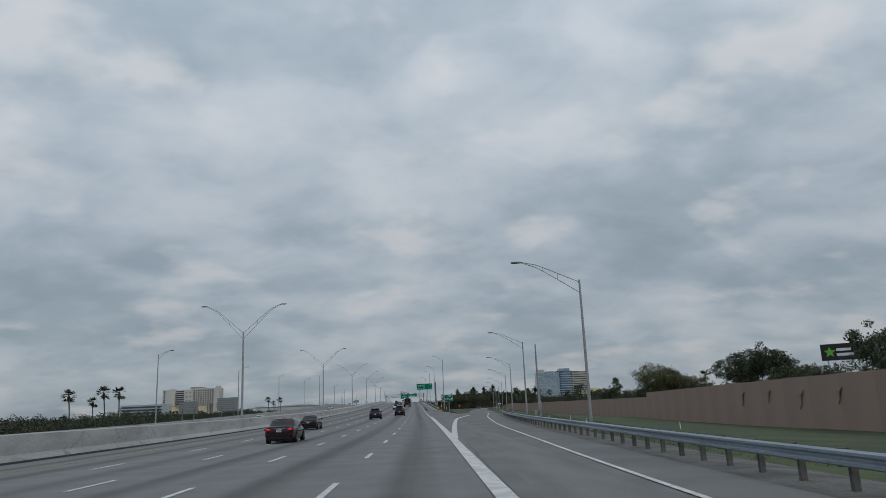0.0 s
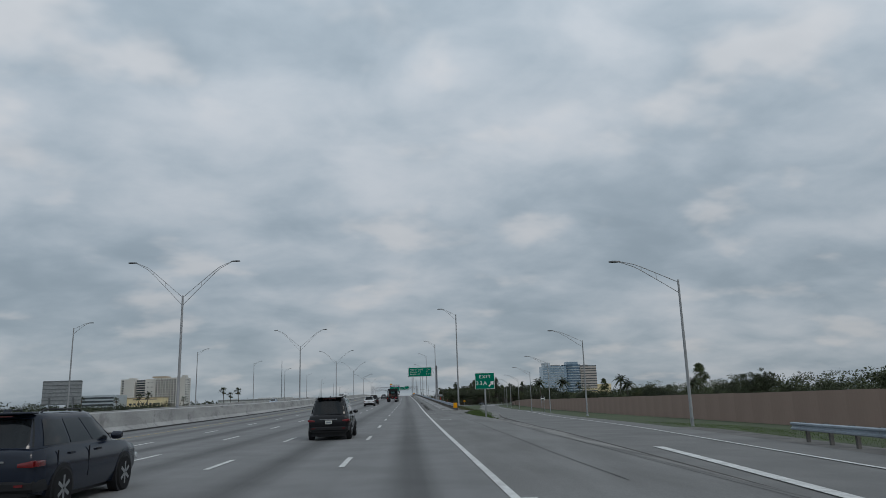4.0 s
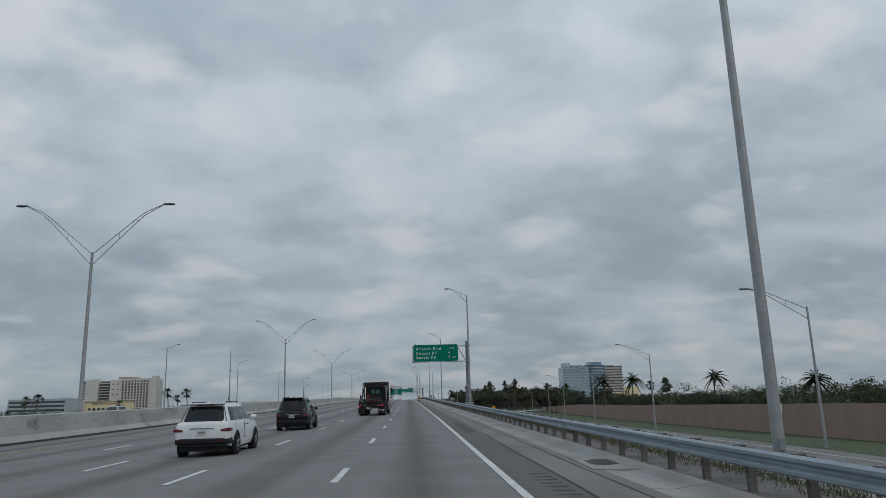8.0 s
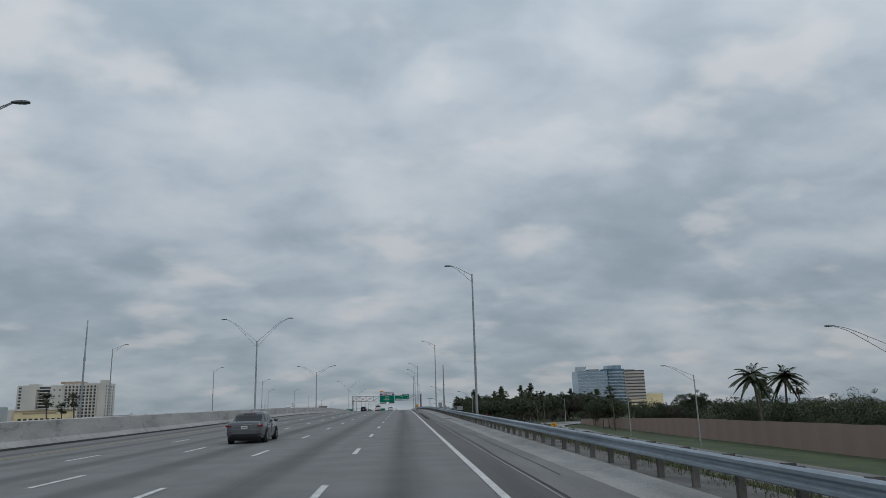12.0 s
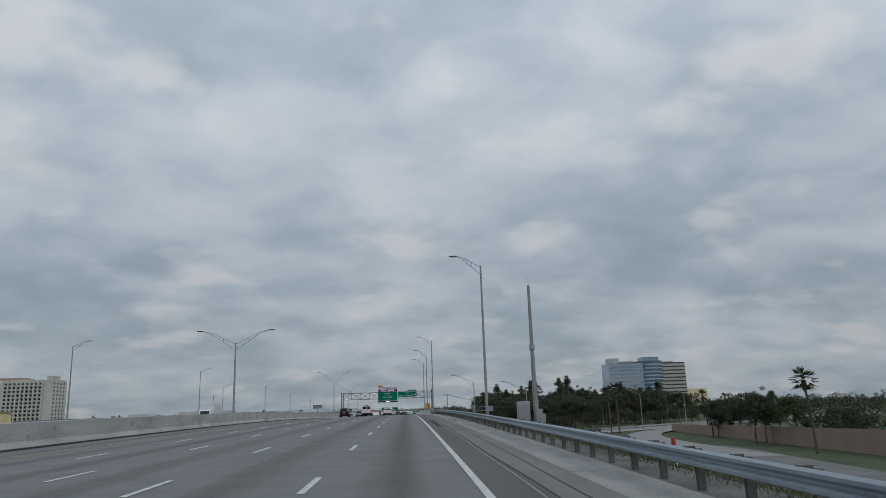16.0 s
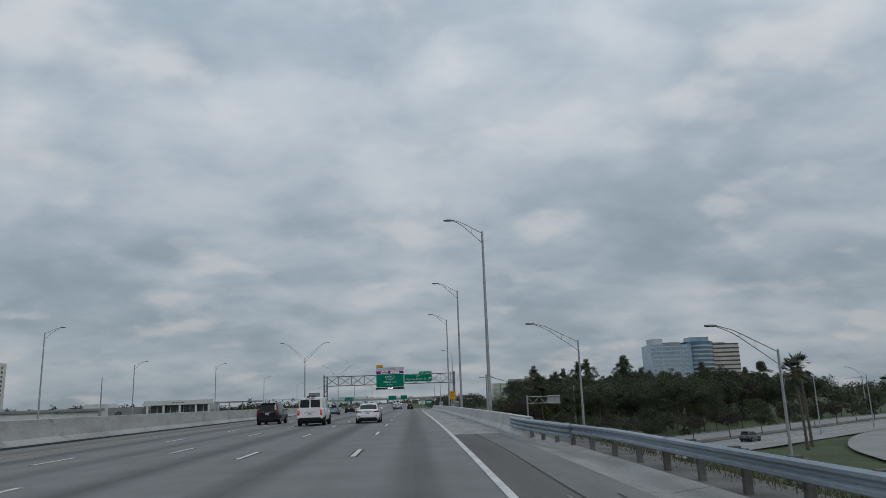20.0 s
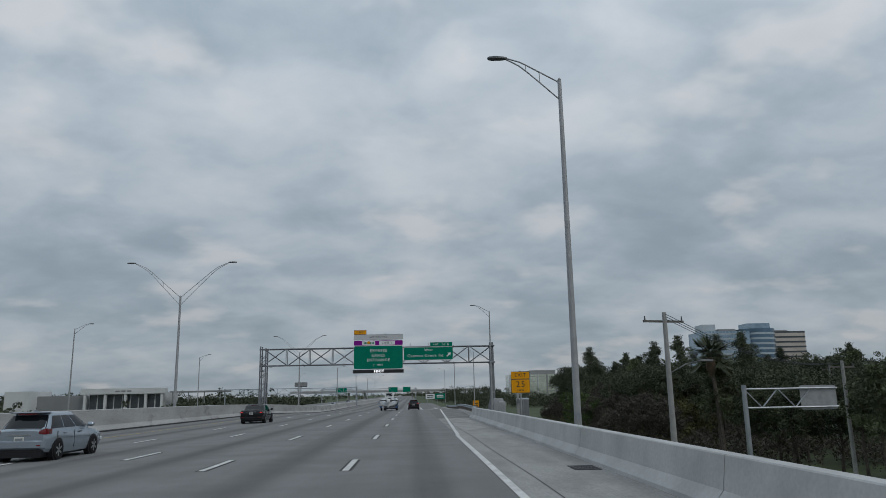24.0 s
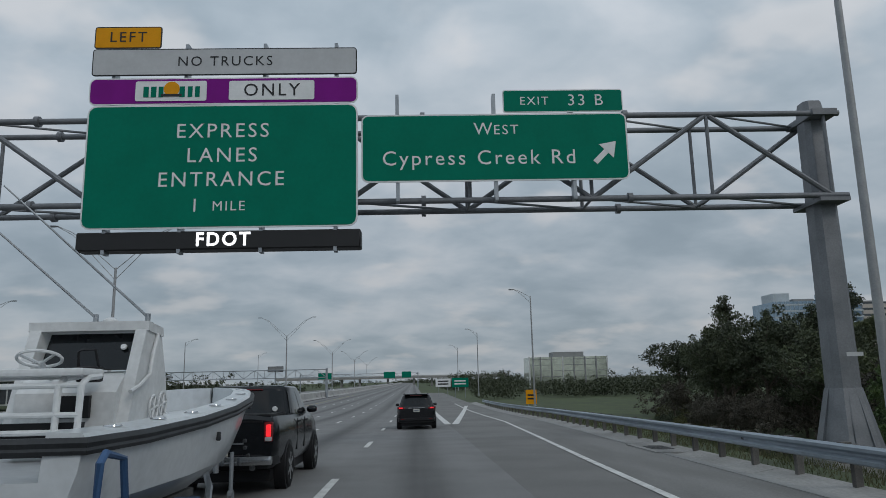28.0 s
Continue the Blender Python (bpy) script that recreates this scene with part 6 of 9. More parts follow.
# far overpass and sign bridge at the end of the road
fo = thing("far_overpass", "far concrete overpass crossing the highway", "bridge")
fx = float(line_x(1420))
bm = bmesh.new()
box(bm, fx - 20, 1420, 9.4, 230, 14, 1.8)
part("deck", bm, CONCRETE, fo, soft=False)
for dx in (-70, -52, -24, 2, 20, 45):
    block(fo, "pier", fx + dx - 1, fx + dx + 1, 1417, 1423, 0.5, 8.6, CONCRETE)
block(fo, "rail_wall", fx - 135, fx + 95, 1413, 1413.4, 10.3, 11.4, PARAPET)
bm = bmesh.new()
box(bm, fx - 22, 1080, 8.8, 62, 1.2, 0.2)
box(bm, fx - 22, 1080, 10.6, 62, 1.2, 0.2)
for k in range(21):
    tube(bm, (fx - 53 + 3.1 * k, 1080, 8.8 if k % 2 else 10.6), (fx - 49.9 + 3.1 * k, 1080, 10.6 if k % 2 else 8.8), 0.09, seg=5)
far_g = thing("far_sign_bridge", "far overhead sign bridge with small green signs", "gantry")
part("truss", bm, STEEL, far_g, soft=False)
for x in (fx - 53, fx + 9):
    block(far_g, "post", x - 0.3, x + 0.3, 1079.7, 1080.3, 1.5, 11, STEEL)
for x, w in ((fx - 6, 6), (fx + 3, 5), (fx - 40, 7)):
    block(far_g, "sign_panel", x - w / 2, x + w / 2, 1079, 1079.2, 8.2, 11.4, SIGN_GREEN)

# small notices, and green and white signs beside the second exit
for x, y, w, h, m, lab in ((5.4, 838, 3.2, 1.8, SIGN_GREEN, "small green exit sign beside the second ramp"), (2.2, 842, 3.0, 1.6, SIGN_WHITE, "small white notice board beside the second ramp"), (15.2, 812, 1.7, 2.2, SIGN_YELLOW, "small yellow ramp speed sign on two posts"), (31.2, 270, 0.9, 0.75, SIGN_WHITE, "small white notice on posts before the noise wall")):
    t = thing("roadside_sign", lab, "road sign", pose(x, y, ground_z(x, y)), group="ramp signs")
    bm = bmesh.new()
    rounded(bm, w, h, 0.03, 0.08, 0, 2.9, 0)
    part("panel", bm, m, t)
    bm = bmesh.new()
    for dx in (-w * 0.3, w * 0.3):
        tube(bm, (dx, 0.07, -0.3), (dx, 0.07, 3.6), 0.05, seg=8)
    part("post", bm, STEEL, t)
    bm = bmesh.new()
    for dz in (0.3, -0.25):
        box(bm, 0, -0.02, 2.9 + dz, w * 0.7, 0.012, 0.26)
    part("word_bar", bm, SIGN_WHITE if m is SIGN_GREEN else SIGN_BLACK, t)


# ---- trees: built once, then copied ----
rng = np.random.default_rng(7)


def leaf_cloud(name, centres, radii, per, size, material, flatten=0.75):
    """Clumps of small leaf blades round the given centres, with gaps between."""
    n = len(centres) * per
    c = np.repeat(np.asarray(centres, float), per, axis=0)
    r = np.repeat(np.asarray(radii, float), per)
    d = rng.normal(size=(n, 3))
    d /= np.linalg.norm(d, axis=1)[:, None]
    pos = c + d * (r * rng.uniform(0.35, 1.05, n))[:, None] * (1, 1, flatten)
    a = rng.normal(size=(n, 3))
    a /= np.linalg.norm(a, axis=1)[:, None]
    b = np.cross(a, rng.normal(size=(n, 3)))
    b /= np.linalg.norm(b, axis=1)[:, None]
    s = (size * rng.uniform(0.6, 1.4, n))[:, None]
    v = np.stack([pos - a * s, pos + b * s * 0.45, pos + a * s, pos - b * s * 0.45], 1).reshape(-1, 3)
    f = np.arange(4 * n).reshape(-1, 4)
    me = bpy.data.meshes.new(name)
    me.from_pydata(v.tolist(), [], f.tolist())
    me.materials.append(material)
    return me


def limbs(bm, height, spread, count, r):
    """A bent trunk with limbs that divide."""
    pts = [(0, 0, -0.4)]
    x = y = 0.0
    for k in range(1, 6):
        x += rng.normal() * 0.12
        y += rng.normal() * 0.12
        pts.append((x, y, height * 0.62 * k / 5))
    pipe(bm, pts, [r * (1 - 0.11 * k) for k in range(6)], 8)
    tips = []
    for k in range(count):
        a = 2 * math.pi * (k + rng.uniform(-0.3, 0.3)) / count
        z0 = height * rng.uniform(0.28, 0.58)
        reach = spread * rng.uniform(0.45, 0.8)
        tip = (math.cos(a) * reach + x, math.sin(a) * reach + y, z0 + height * rng.uniform(0.18, 0.36))
        pipe(bm, [(x * 0.6, y * 0.6, z0), (math.cos(a) * reach * 0.5 + x, math.sin(a) * reach * 0.5 + y, z0 + height * 0.14), tip], [r * 0.4, r * 0.26, r * 0.1], 5)
        tips.append(tip)
    return tips


def broadleaf(label, height, spread, clumps, material, flat=0.75, r=0.2):
    t = thing("tree", label, "tree", group="broadleaf trees")
    bm = bmesh.new()
    limbs(bm, height, spread, 7, r)
    part("trunk", bm, BARK, t)
    cs, rs = [], []
    lobes = [(rng.uniform(-0.5, 0.5) * spread, rng.uniform(-0.5, 0.5) * spread, height * rng.uniform(0.55, 0.86), spread * rng.uniform(0.32, 0.55)) for _ in range(7)]
    for k in range(clumps):
        lx, ly, lz, lr = lobes[k % 7]
        d = rng.normal(size=3)
        d /= np.linalg.norm(d)
        q = rng.uniform(0.65, 1.05)
        cs.append((lx + d[0] * lr * q, ly + d[1] * lr * q, max(height * 0.22, lz + d[2] * lr * flat * q)))
        rs.append(spread * rng.uniform(0.09, 0.19))
    ob = new("crown", leaf_cloud("crown", cs, rs, 90, 0.075 + height * 0.0055, material))
    ob.parent = t
    return t


def pine(label, height, material):
    t = thing("tree", label, "tree", group="pines")
    bm = bmesh.new()
    tube(bm, (0, 0, -0.4), (0.2, 0.1, height * 0.95), 0.2, 0.05, 8)
    cs, rs = [], []
    for k in range(30):
        q = rng.uniform(0.0, 1.0)
        z = height * (0.55 + 0.43 * q)
        a = rng.uniform(0, 2 * math.pi)
        reach = height * rng.uniform(0.07, 0.21) * (1.15 - q ** 2)
        tip = (math.cos(a) * reach, math.sin(a) * reach, z + rng.uniform(-0.2, 0.5))
        pipe(bm, [(0.1, 0.05, z - 0.4), tip], [0.06, 0.02], 4)
        for f in (0.4, 0.75, 1.0):
            cs.append((tip[0] * f, tip[1] * f, z + rng.normal() * 0.25))
            rs.append(0.75)
    part("trunk", bm, BARK, t)
    ob = new("crown", leaf_cloud("crown", cs, rs, 80, 0.13, material, 0.55))
    ob.parent = t
    return t


def bush(label, height, spread, material, clumps=60, name="bush"):
    t = thing(name, label, "bush", group="bushes")
    bm = bmesh.new()
    for k in range(5):
        a = k * 1.3
        tube(bm, (0, 0, -0.2), (math.cos(a) * spread * 0.5, math.sin(a) * spread * 0.5, height * 0.6), 0.05, 0.02, 5)
    part("stem", bm, BARK, t)
    cs, rs = [], []
    for k in range(clumps):
        a, q = rng.uniform(0, 2 * math.pi), math.sqrt(rng.uniform(0, 1))
        z = height * rng.uniform(0.1, 1.0) * math.sqrt(max(0.05, 1 - (q * 0.92) ** 2))
        cs.append((math.cos(a) * q * spread, math.sin(a) * q * spread, z))
        rs.append(spread * 0.2)
    ob = new("crown", leaf_cloud("crown", cs, rs, 80, 0.07 + height * 0.004, material))
    ob.parent = t
    return t


def palm(label, height, fronds, length, droop, fan=True):
    t = thing("palm", label, "palm", group="palms")
    bm = bmesh.new()
    bend = rng.uniform(-0.6, 0.6)
    pipe(bm, [(bend * (k / 5) ** 2, 0, -0.3 + (height + 0.3) * k / 5) for k in range(6)], [0.2, 0.15, 0.14, 0.13, 0.13, 0.15], 8)
    part("trunk", bm, BARK, t)
    verts, faces = [], []

    def blade(p, q, w):
        p, q = Vector(p), Vector(q)
        side = (q - p).cross(Vector((0.1, 0.2, 1))).normalized() * w
        i = len(verts)
        verts.extend([p - side * 0.3, p + side * 0.3, p.lerp(q, 0.5) + side, q, p.lerp(q, 0.5) - side])
        faces.append((i, i + 1, i + 2, i + 3, i + 4))
    for k in range(fronds):
        a = 2.4 * k
        el = radians(rng.uniform(-45, 75))
        o = Vector((bend, 0, height))
        way = Vector((math.cos(a) * math.cos(el), math.sin(a) * math.cos(el), math.sin(el)))
        if fan:
            hub = o + way * length * 0.5
            for j in range(9):
                f = (j - 4) / 4
                side = way.cross(Vector((0, 0, 1))).normalized()
                end = hub + (way * math.cos(f * 1.1) + side * math.sin(f * 1.1)) * length * 0.62 + Vector((0, 0, -droop * (0.2 + 0.3 * abs(f))))
                blade(hub, end, 0.085)
            blade(o, hub, 0.04)
        else:
            last = o
            for j in range(1, 12):
                f = j / 11
                p = o + way * length * f + Vector((0, 0, -droop * f * f * 1.6))
                side = way.cross(Vector((0, 0, 1))).normalized()
                for s in (-1, 1):
                    blade(p, p + side * s * 0.75 * (1.05 - f) + Vector((0, 0, -0.3)) + way * 0.25, 0.09)
                    blade(last.lerp(p, 0.5), last.lerp(p, 0.5) + side * s * 0.75 * (1.05 - f) + Vector((0, 0, -0.3)) + way * 0.25, 0.09)
                blade(last, p, 0.05)
                last = p
    ob = new("fronds", raw("fronds", verts, faces, PALM))
    ob.parent = t
    bm = bmesh.new()
    lathe(bm, [(height - 1.3, 0.14), (height - 0.8, 0.34), (height - 0.1, 0.28), (height, 0.1)], "z", 9, (bend * 0.9, 0, 0))
    part("thatch", bm, THATCH, t)
    return t


def plant(proto, x, y, s=1.0, turn=0.0, z=None, first=[]):
    """Stands a plant on the ground; the first call moves the plant itself."""
    m = pose(x, y, ground_z(x, y) - 0.05 if z is None else z, 0, 0, turn)
    if proto not in first:
        first.append(proto)
        ob = proto
        ob.matrix_basis = m
    else:
        ob = copy_thing(proto, m)
    ob.scale = (s, s, s)
    return ob


oak = broadleaf("dark green spreading tree with an uneven crown", 11.0, 5.6, 150, LEAF_DARK)
elm = broadleaf("green broadleaf tree with a loose crown", 9.0, 4.2, 130, LEAF_MID)
thick = broadleaf("dense dark thicket tree with crown near the ground", 8.0, 5.0, 150, LEAF_DARK, 0.95)
mound = broadleaf("wide domed fig tree with a dense olive crown", 12.0, 9.0, 420, LEAF_OLIVE, 0.6, 0.4)
bare = broadleaf("brownish half-bare tree with thin twigs", 9.0, 4.5, 110, LEAF_RUST)
casu = pine("tall feathery dark pine", 14.0, LEAF_DARK)
casu2 = pine("slender pine with sparse tufts", 11.0, LEAF_MID)
fresh = broadleaf("fresh green leafy tree at the wood's edge", 6.5, 3.4, 130, LEAF_FRESH, 0.95)
shrub = bush("dark green roadside shrub", 2.6, 2.0, LEAF_DARK)
olive = bush("rounded olive-yellow bush beside the bridge", 4.6, 3.4, LEAF_OLIVE, 110)
sabal = palm("fan palm with a round head of drooping leaves", 8.5, 30, 1.7, 0.6)
coco = palm("coconut palm with long arching fronds", 8.0, 30, 2.7, 0.75, False)


def any_of(*kinds):
    return kinds[int(rng.integers(0, len(kinds)))]


# behind the noise wall
for y in np.arange(-10, 560, 8.5):
    wx = float(np.interp(y, [p[1] for p in WALL_PATH], [p[0] for p in WALL_PATH]))
    x = wx + 8 + rng.uniform(-2, 6)
    tall_here = 0.95 if y < 125 else 0.72
    plant(any_of(thick, elm, thick, oak, bare, shrub, thick), x, y + rng.uniform(-2, 2), tall_here * rng.uniform(0.75, 1.1), rng.uniform(0, 360))
plant(mound, 60, 168, 0.95, 20)
plant(oak, 57, 126, 1.05, 80)
plant(oak, 54, 112, 1.1, 10)
plant(casu2, 92, 325, 1.25, 0)
plant(casu2, 128, 560, 1.35, 0)
for x, y, s, kind in ((72, 178, 1.05, sabal), (66, 268, 0.9, coco), (70, 330, 1.05, coco), (63, 436, 1.5, coco), (77, 453, 1.55, coco), (105, 452, 1.6, coco), (90, 470, 1.2, sabal), (62, 520, 1.3, sabal)):
    plant(kind, x, y, s, rng.uniform(0, 360))
# a thick wood beyond the street and along the second exit
count = 0
while count < 150:
    y = rng.uniform(650, 850)
    lo = float(np.interp(y, [650, 700, 760, 800, 850], [25, 34, 37, 38, 52]))
    x = lo + (rng.uniform(0, 1) ** 1.5) * 90
    if street_gap(x, y)[0] < 19 or street_gap(x, y)[1] < 0:
        continue
    count += 1
    deep = float(np.interp(y, [650, 740, 790], [1.05, 1.3, 1.5])) * (1.0 if x < lo + 40 else 1.1)
    plant(any_of(oak, thick, oak, elm, bare, casu2, oak, casu), x, y, deep * rng.uniform(0.75, 1.1), rng.uniform(0, 360))
for k in range(40):  # undergrowth at the wood's edge
    y = 664 + k * 4.4
    x = float(np.interp(y, [664, 700, 760, 800, 850], [22, 27, 30, 34, 48])) + rng.uniform(-1.5, 2.5)
    plant(any_of(shrub, bare, shrub, olive), x, y, rng.uniform(0.6, 1.0), rng.uniform(0, 360))
for x, y, s in ((30.5, 744, 1.35), (35, 752, 1.2), (27.5, 733, 0.8)):
    plant(fresh, x, y, s, rng.uniform(0, 360))
for x, y, s in ((36, 712, 2.1), (41, 718, 1.9), (24, 690, 0.6)):
    plant(olive, x, y, s, rng.uniform(0, 360))
for _ in range(16):  # belt between the ramp's end and the street
    plant(any_of(thick, oak, elm, thick), rng.uniform(62, 92), rng.uniform(500, 600), rng.uniform(0.7, 1.05), rng.uniform(0, 360))
# thin street trees on the planted strip
for k in range(12):
    f = k / 11
    x = 38 + 110 * f
    y = float(np.interp(x, [p[0] for p in STREET], [p[1] for p in STREET])) + 2.4
    plant(any_of(thick, elm, bare), x, y, rng.uniform(0.5, 0.62), rng.uniform(0, 360), STREET_Z + 0.1)
for x, y, s in ((29.1, 672, 1.42), (57, 612, 1.35), (61, 618, 1.45), (96, 640, 1.2), (84, 632, 1.1), (112, 660, 1.1)):
    plant(sabal, x, y, s, rng.uniform(0, 360))
# shrubs and low trees along the far kerb of the street
for k in range(26):
    f = k / 25
    x = 26 + 130 * f + rng.uniform(-1.5, 1.5)
    y = float(np.interp(x, [p[0] for p in STREET], [p[1] for p in STREET])) + 21.5 + rng.uniform(-1, 2)
    plant(any_of(thick, shrub, thick, elm), x, y, rng.uniform(0.5, 0.8), rng.uniform(0, 360))
# palms beyond the opposite carriageway
for x, y, s in ((-138.5, 331, 2.15), (-132, 330, 2.1), (-145, 334, 1.7), (-152.5, 328, 2.05), (-121, 452, 1.15), (-126, 455, 1.1), (-133, 448, 0.95), (-97, 536, 1.5), (-102.5, 540, 1.25), (-106, 538, 1.55), (-180, 520, 1.2), (-136, 560, 1.1)):
    plant(sabal, x, y, s, rng.uniform(0, 360), ground_z(x, y) - 3.0 * (s > 1.6))


def far_wood(name, label, boxes, count, size, material, fill=22, leaf=0.24):
    """A far belt of trees as uneven heaps of leaf clumps."""
    cs, rs = [], []
    for x0, x1, y0, y1, top in boxes:
        for _ in range(count):
            x, y = rng.uniform(x0, x1), rng.uniform(y0, y1)
            h = top * rng.uniform(0.45, 1.0)
            for _ in range(3):
                cs.append((x + rng.normal() * size, y + rng.normal() * size, -1.4 + h * rng.uniform(0.25, 0.95)))
                rs.append(size * rng.uniform(0.5, 1.0))
    return tagged(new(name, leaf_cloud(name, cs, rs, fill, size * leaf, material, 0.8)), label, "trees", kind="stuff")


far_wood("far_trees_right", "dark belt of far trees along the horizon", [(120, 420, 760, 950, 11), (60, 320, 860, 1050, 12), (30, 500, 1120, 1400, 13), (300, 900, 500, 1300, 12)], 210, 3.0, LEAF_DARK, 40, 0.16)
far_wood("wall_wood", "dark mixed wood behind the noise wall", [(68, 105, -10, 150, 9), (70, 110, 150, 330, 7), (74, 120, 330, 560, 8), (100, 200, 100, 560, 10)], 240, 2.2, LEAF_MID, 60, 0.11)
far_wood("far_trees_left", "dark belt of far trees beyond the opposite carriageway", [(-420, -130, 560, 900, 8), (-700, -190, 980, 1500, 12), (-900, -400, 300, 1200, 10), (-120, -70, 900, 1100, 8), (-330, -90, 1012, 1080, 14)], 210, 3.0, LEAF_DARK)
far_wood("hedge_left", "low dark trees and shrubs beyond the opposite carriageway", [(-130, -76, 200, 340, 6.2), (-110, -72, 100, 200, 4.2), (-125, -76, 330, 560, 6.0), (-130, -80, 560, 720, 4.5), (-120, -90, 1000, 1050, 9)], 260, 1.9, LEAF_DARK, 44, 0.14)
far_wood("horizon_trees", "low dark treeline at the end of the road", [(24, 120, 985, 1050, 8), (8, 60, 1130, 1250, 14), (-500, -60, 1500, 1800, 12), (30, 500, 1420, 1800, 14), (-60, 30, 2000, 2300, 12)], 150, 3.4, LEAF_DARK, 44, 0.14)
far_wood("wood_floor", "dark undergrowth filling the wood beside the exit", [(28, 62, 676, 770, 3.6), (45, 130, 720, 850, 6.0), (42, 70, 780, 850, 5)], 330, 1.2, LEAF_RUST, 40, 0.16)


def tufts(name, label, spots, height, material):
    """Small upright blades of grass and weeds."""
    verts, faces = [], []
    for x, y, z in spots:
        for _ in range(5):
            a = rng.uniform(0, 2 * math.pi)
            dx, dy = math.cos(a) * 0.014, math.sin(a) * 0.014
            px, py = x + rng.normal() * 0.3, y + rng.normal() * 0.3
            h = height * rng.uniform(0.5, 1.3)
            lx, ly = rng.normal() * 0.35 * height, rng.normal() * 0.35 * height
            i = len(verts)
            verts += [(px - dx, py - dy, z - 0.02), (px + dx, py + dy, z - 0.02), (px + lx, py + ly, z + h)]
            faces.append((i, i + 1, i + 2))
    return tagged(new(name, raw(name, verts, faces, material)), label, "grass", kind="stuff")


spots = []
for _ in range(15000):
    y = rng.uniform(187, 540)
    rel = 8.3 + abs(rng.normal()) * 2.2
    x = float(line_x(y)) + rel
    spots.append((x, y, ground_z(x, y) if rel > 9.4 else at(rel, y, -0.1).z))
for _ in range(5000):
    y = rng.uniform(662, 780)
    rel = lane_right(y) + 4.3 + abs(rng.normal()) * 2.2
    x = float(line_x(y)) + rel
    spots.append((x, y, ground_z(x, y)))
tufts("verge_grass", "rough dry grass and weeds behind the rail", spots, 0.13, DRY_BLADES)
spots = []
for _ in range(16000):
    y = rng.uniform(20, 187) if rng.uniform() > 0.5 else rng.uniform(171.5, 187)
    lo = grass_edge(y) + 0.1 if y > 171.5 else ramp_right(y) + 4.6
    hi = ramp_left(y) - 1.6 if y > 171.5 else lo + 9
    if hi > lo:
        x = float(line_x(y)) + rng.uniform(lo, hi)
        spots.append((x, y, ground_z(x, y)))
tufts("ramp_grass", "short green grass beside the exit ramp", spots, 0.06, LAWN)


# ---- vehicles: x right, y ahead, the tail at y = 0 ----
def wheel(parent, x, y, r, w, rim=None, side=1, spokes=6):
    bm = bmesh.new()
    lathe(bm, [(-w / 2, r * 0.62), (-w / 2, r * 0.9), (-w * 0.36, r), (w * 0.36, r), (w / 2, r * 0.9), (w / 2, r * 0.62)], "x", 22)
    wh = part("tyre", bm, TYRE, parent)
    wh.matrix_basis = pose(x, y, r)
    bm = bmesh.new()
    lathe(bm, [(side * w * 0.20, r * 0.60), (side * w * 0.42, r * 0.60), (side * w * 0.42, r * 0.12)] if side > 0 else [(side * w * 0.42, r * 0.12), (side * w * 0.42, r * 0.60), (side * w * 0.20, r * 0.60)], "x", 22)
    part("rim_dish", bm, RIM_DARK, wh)
    bm = bmesh.new()
    for k in range(spokes):
        m = pose(0, 0, 0, 360 * k / spokes)
        box(bm, side * w * 0.45, 0, r * 0.34, 0.03, r * 0.17, r * 0.56, m)
    lathe(bm, [(side * w * 0.30, r * 0.16), (side * w * 0.46, r * 0.13)] if side > 0 else [(side * w * 0.46, r * 0.13), (side * w * 0.30, r * 0.16)], "x", 12)
    lathe(bm, [(side * w * 0.36, r * 0.665), (side * w * 0.47, r * 0.655), (side * w * 0.47, r * 0.57), (side * w * 0.36, r * 0.57)] if side > 0 else [(side * w * 0.36, r * 0.57), (side * w * 0.47, r * 0.57), (side * w * 0.47, r * 0.655), (side * w * 0.36, r * 0.665)], "x", 22)
    part("rim", bm, rim or RIM, wh)
    return wh


def ring_at(y, w, zb, zt, crown, tuck=0.92):
    """A body section: sill, flank, shoulder and a slightly domed top."""
    h = zt - zb
    half = [(w * tuck, zb), (w * 0.985, zb + h * 0.22), (w, zb + h * 0.5), (w * 0.985, zb + h * 0.8), (w * 0.93, zt - 0.015), (w * 0.6, zt + crown * 0.7)]
    return [(x, y, z) for x, z in half] + [(0, y, zt + crown)] + [(-x, y, z) for x, z in half[::-1]]


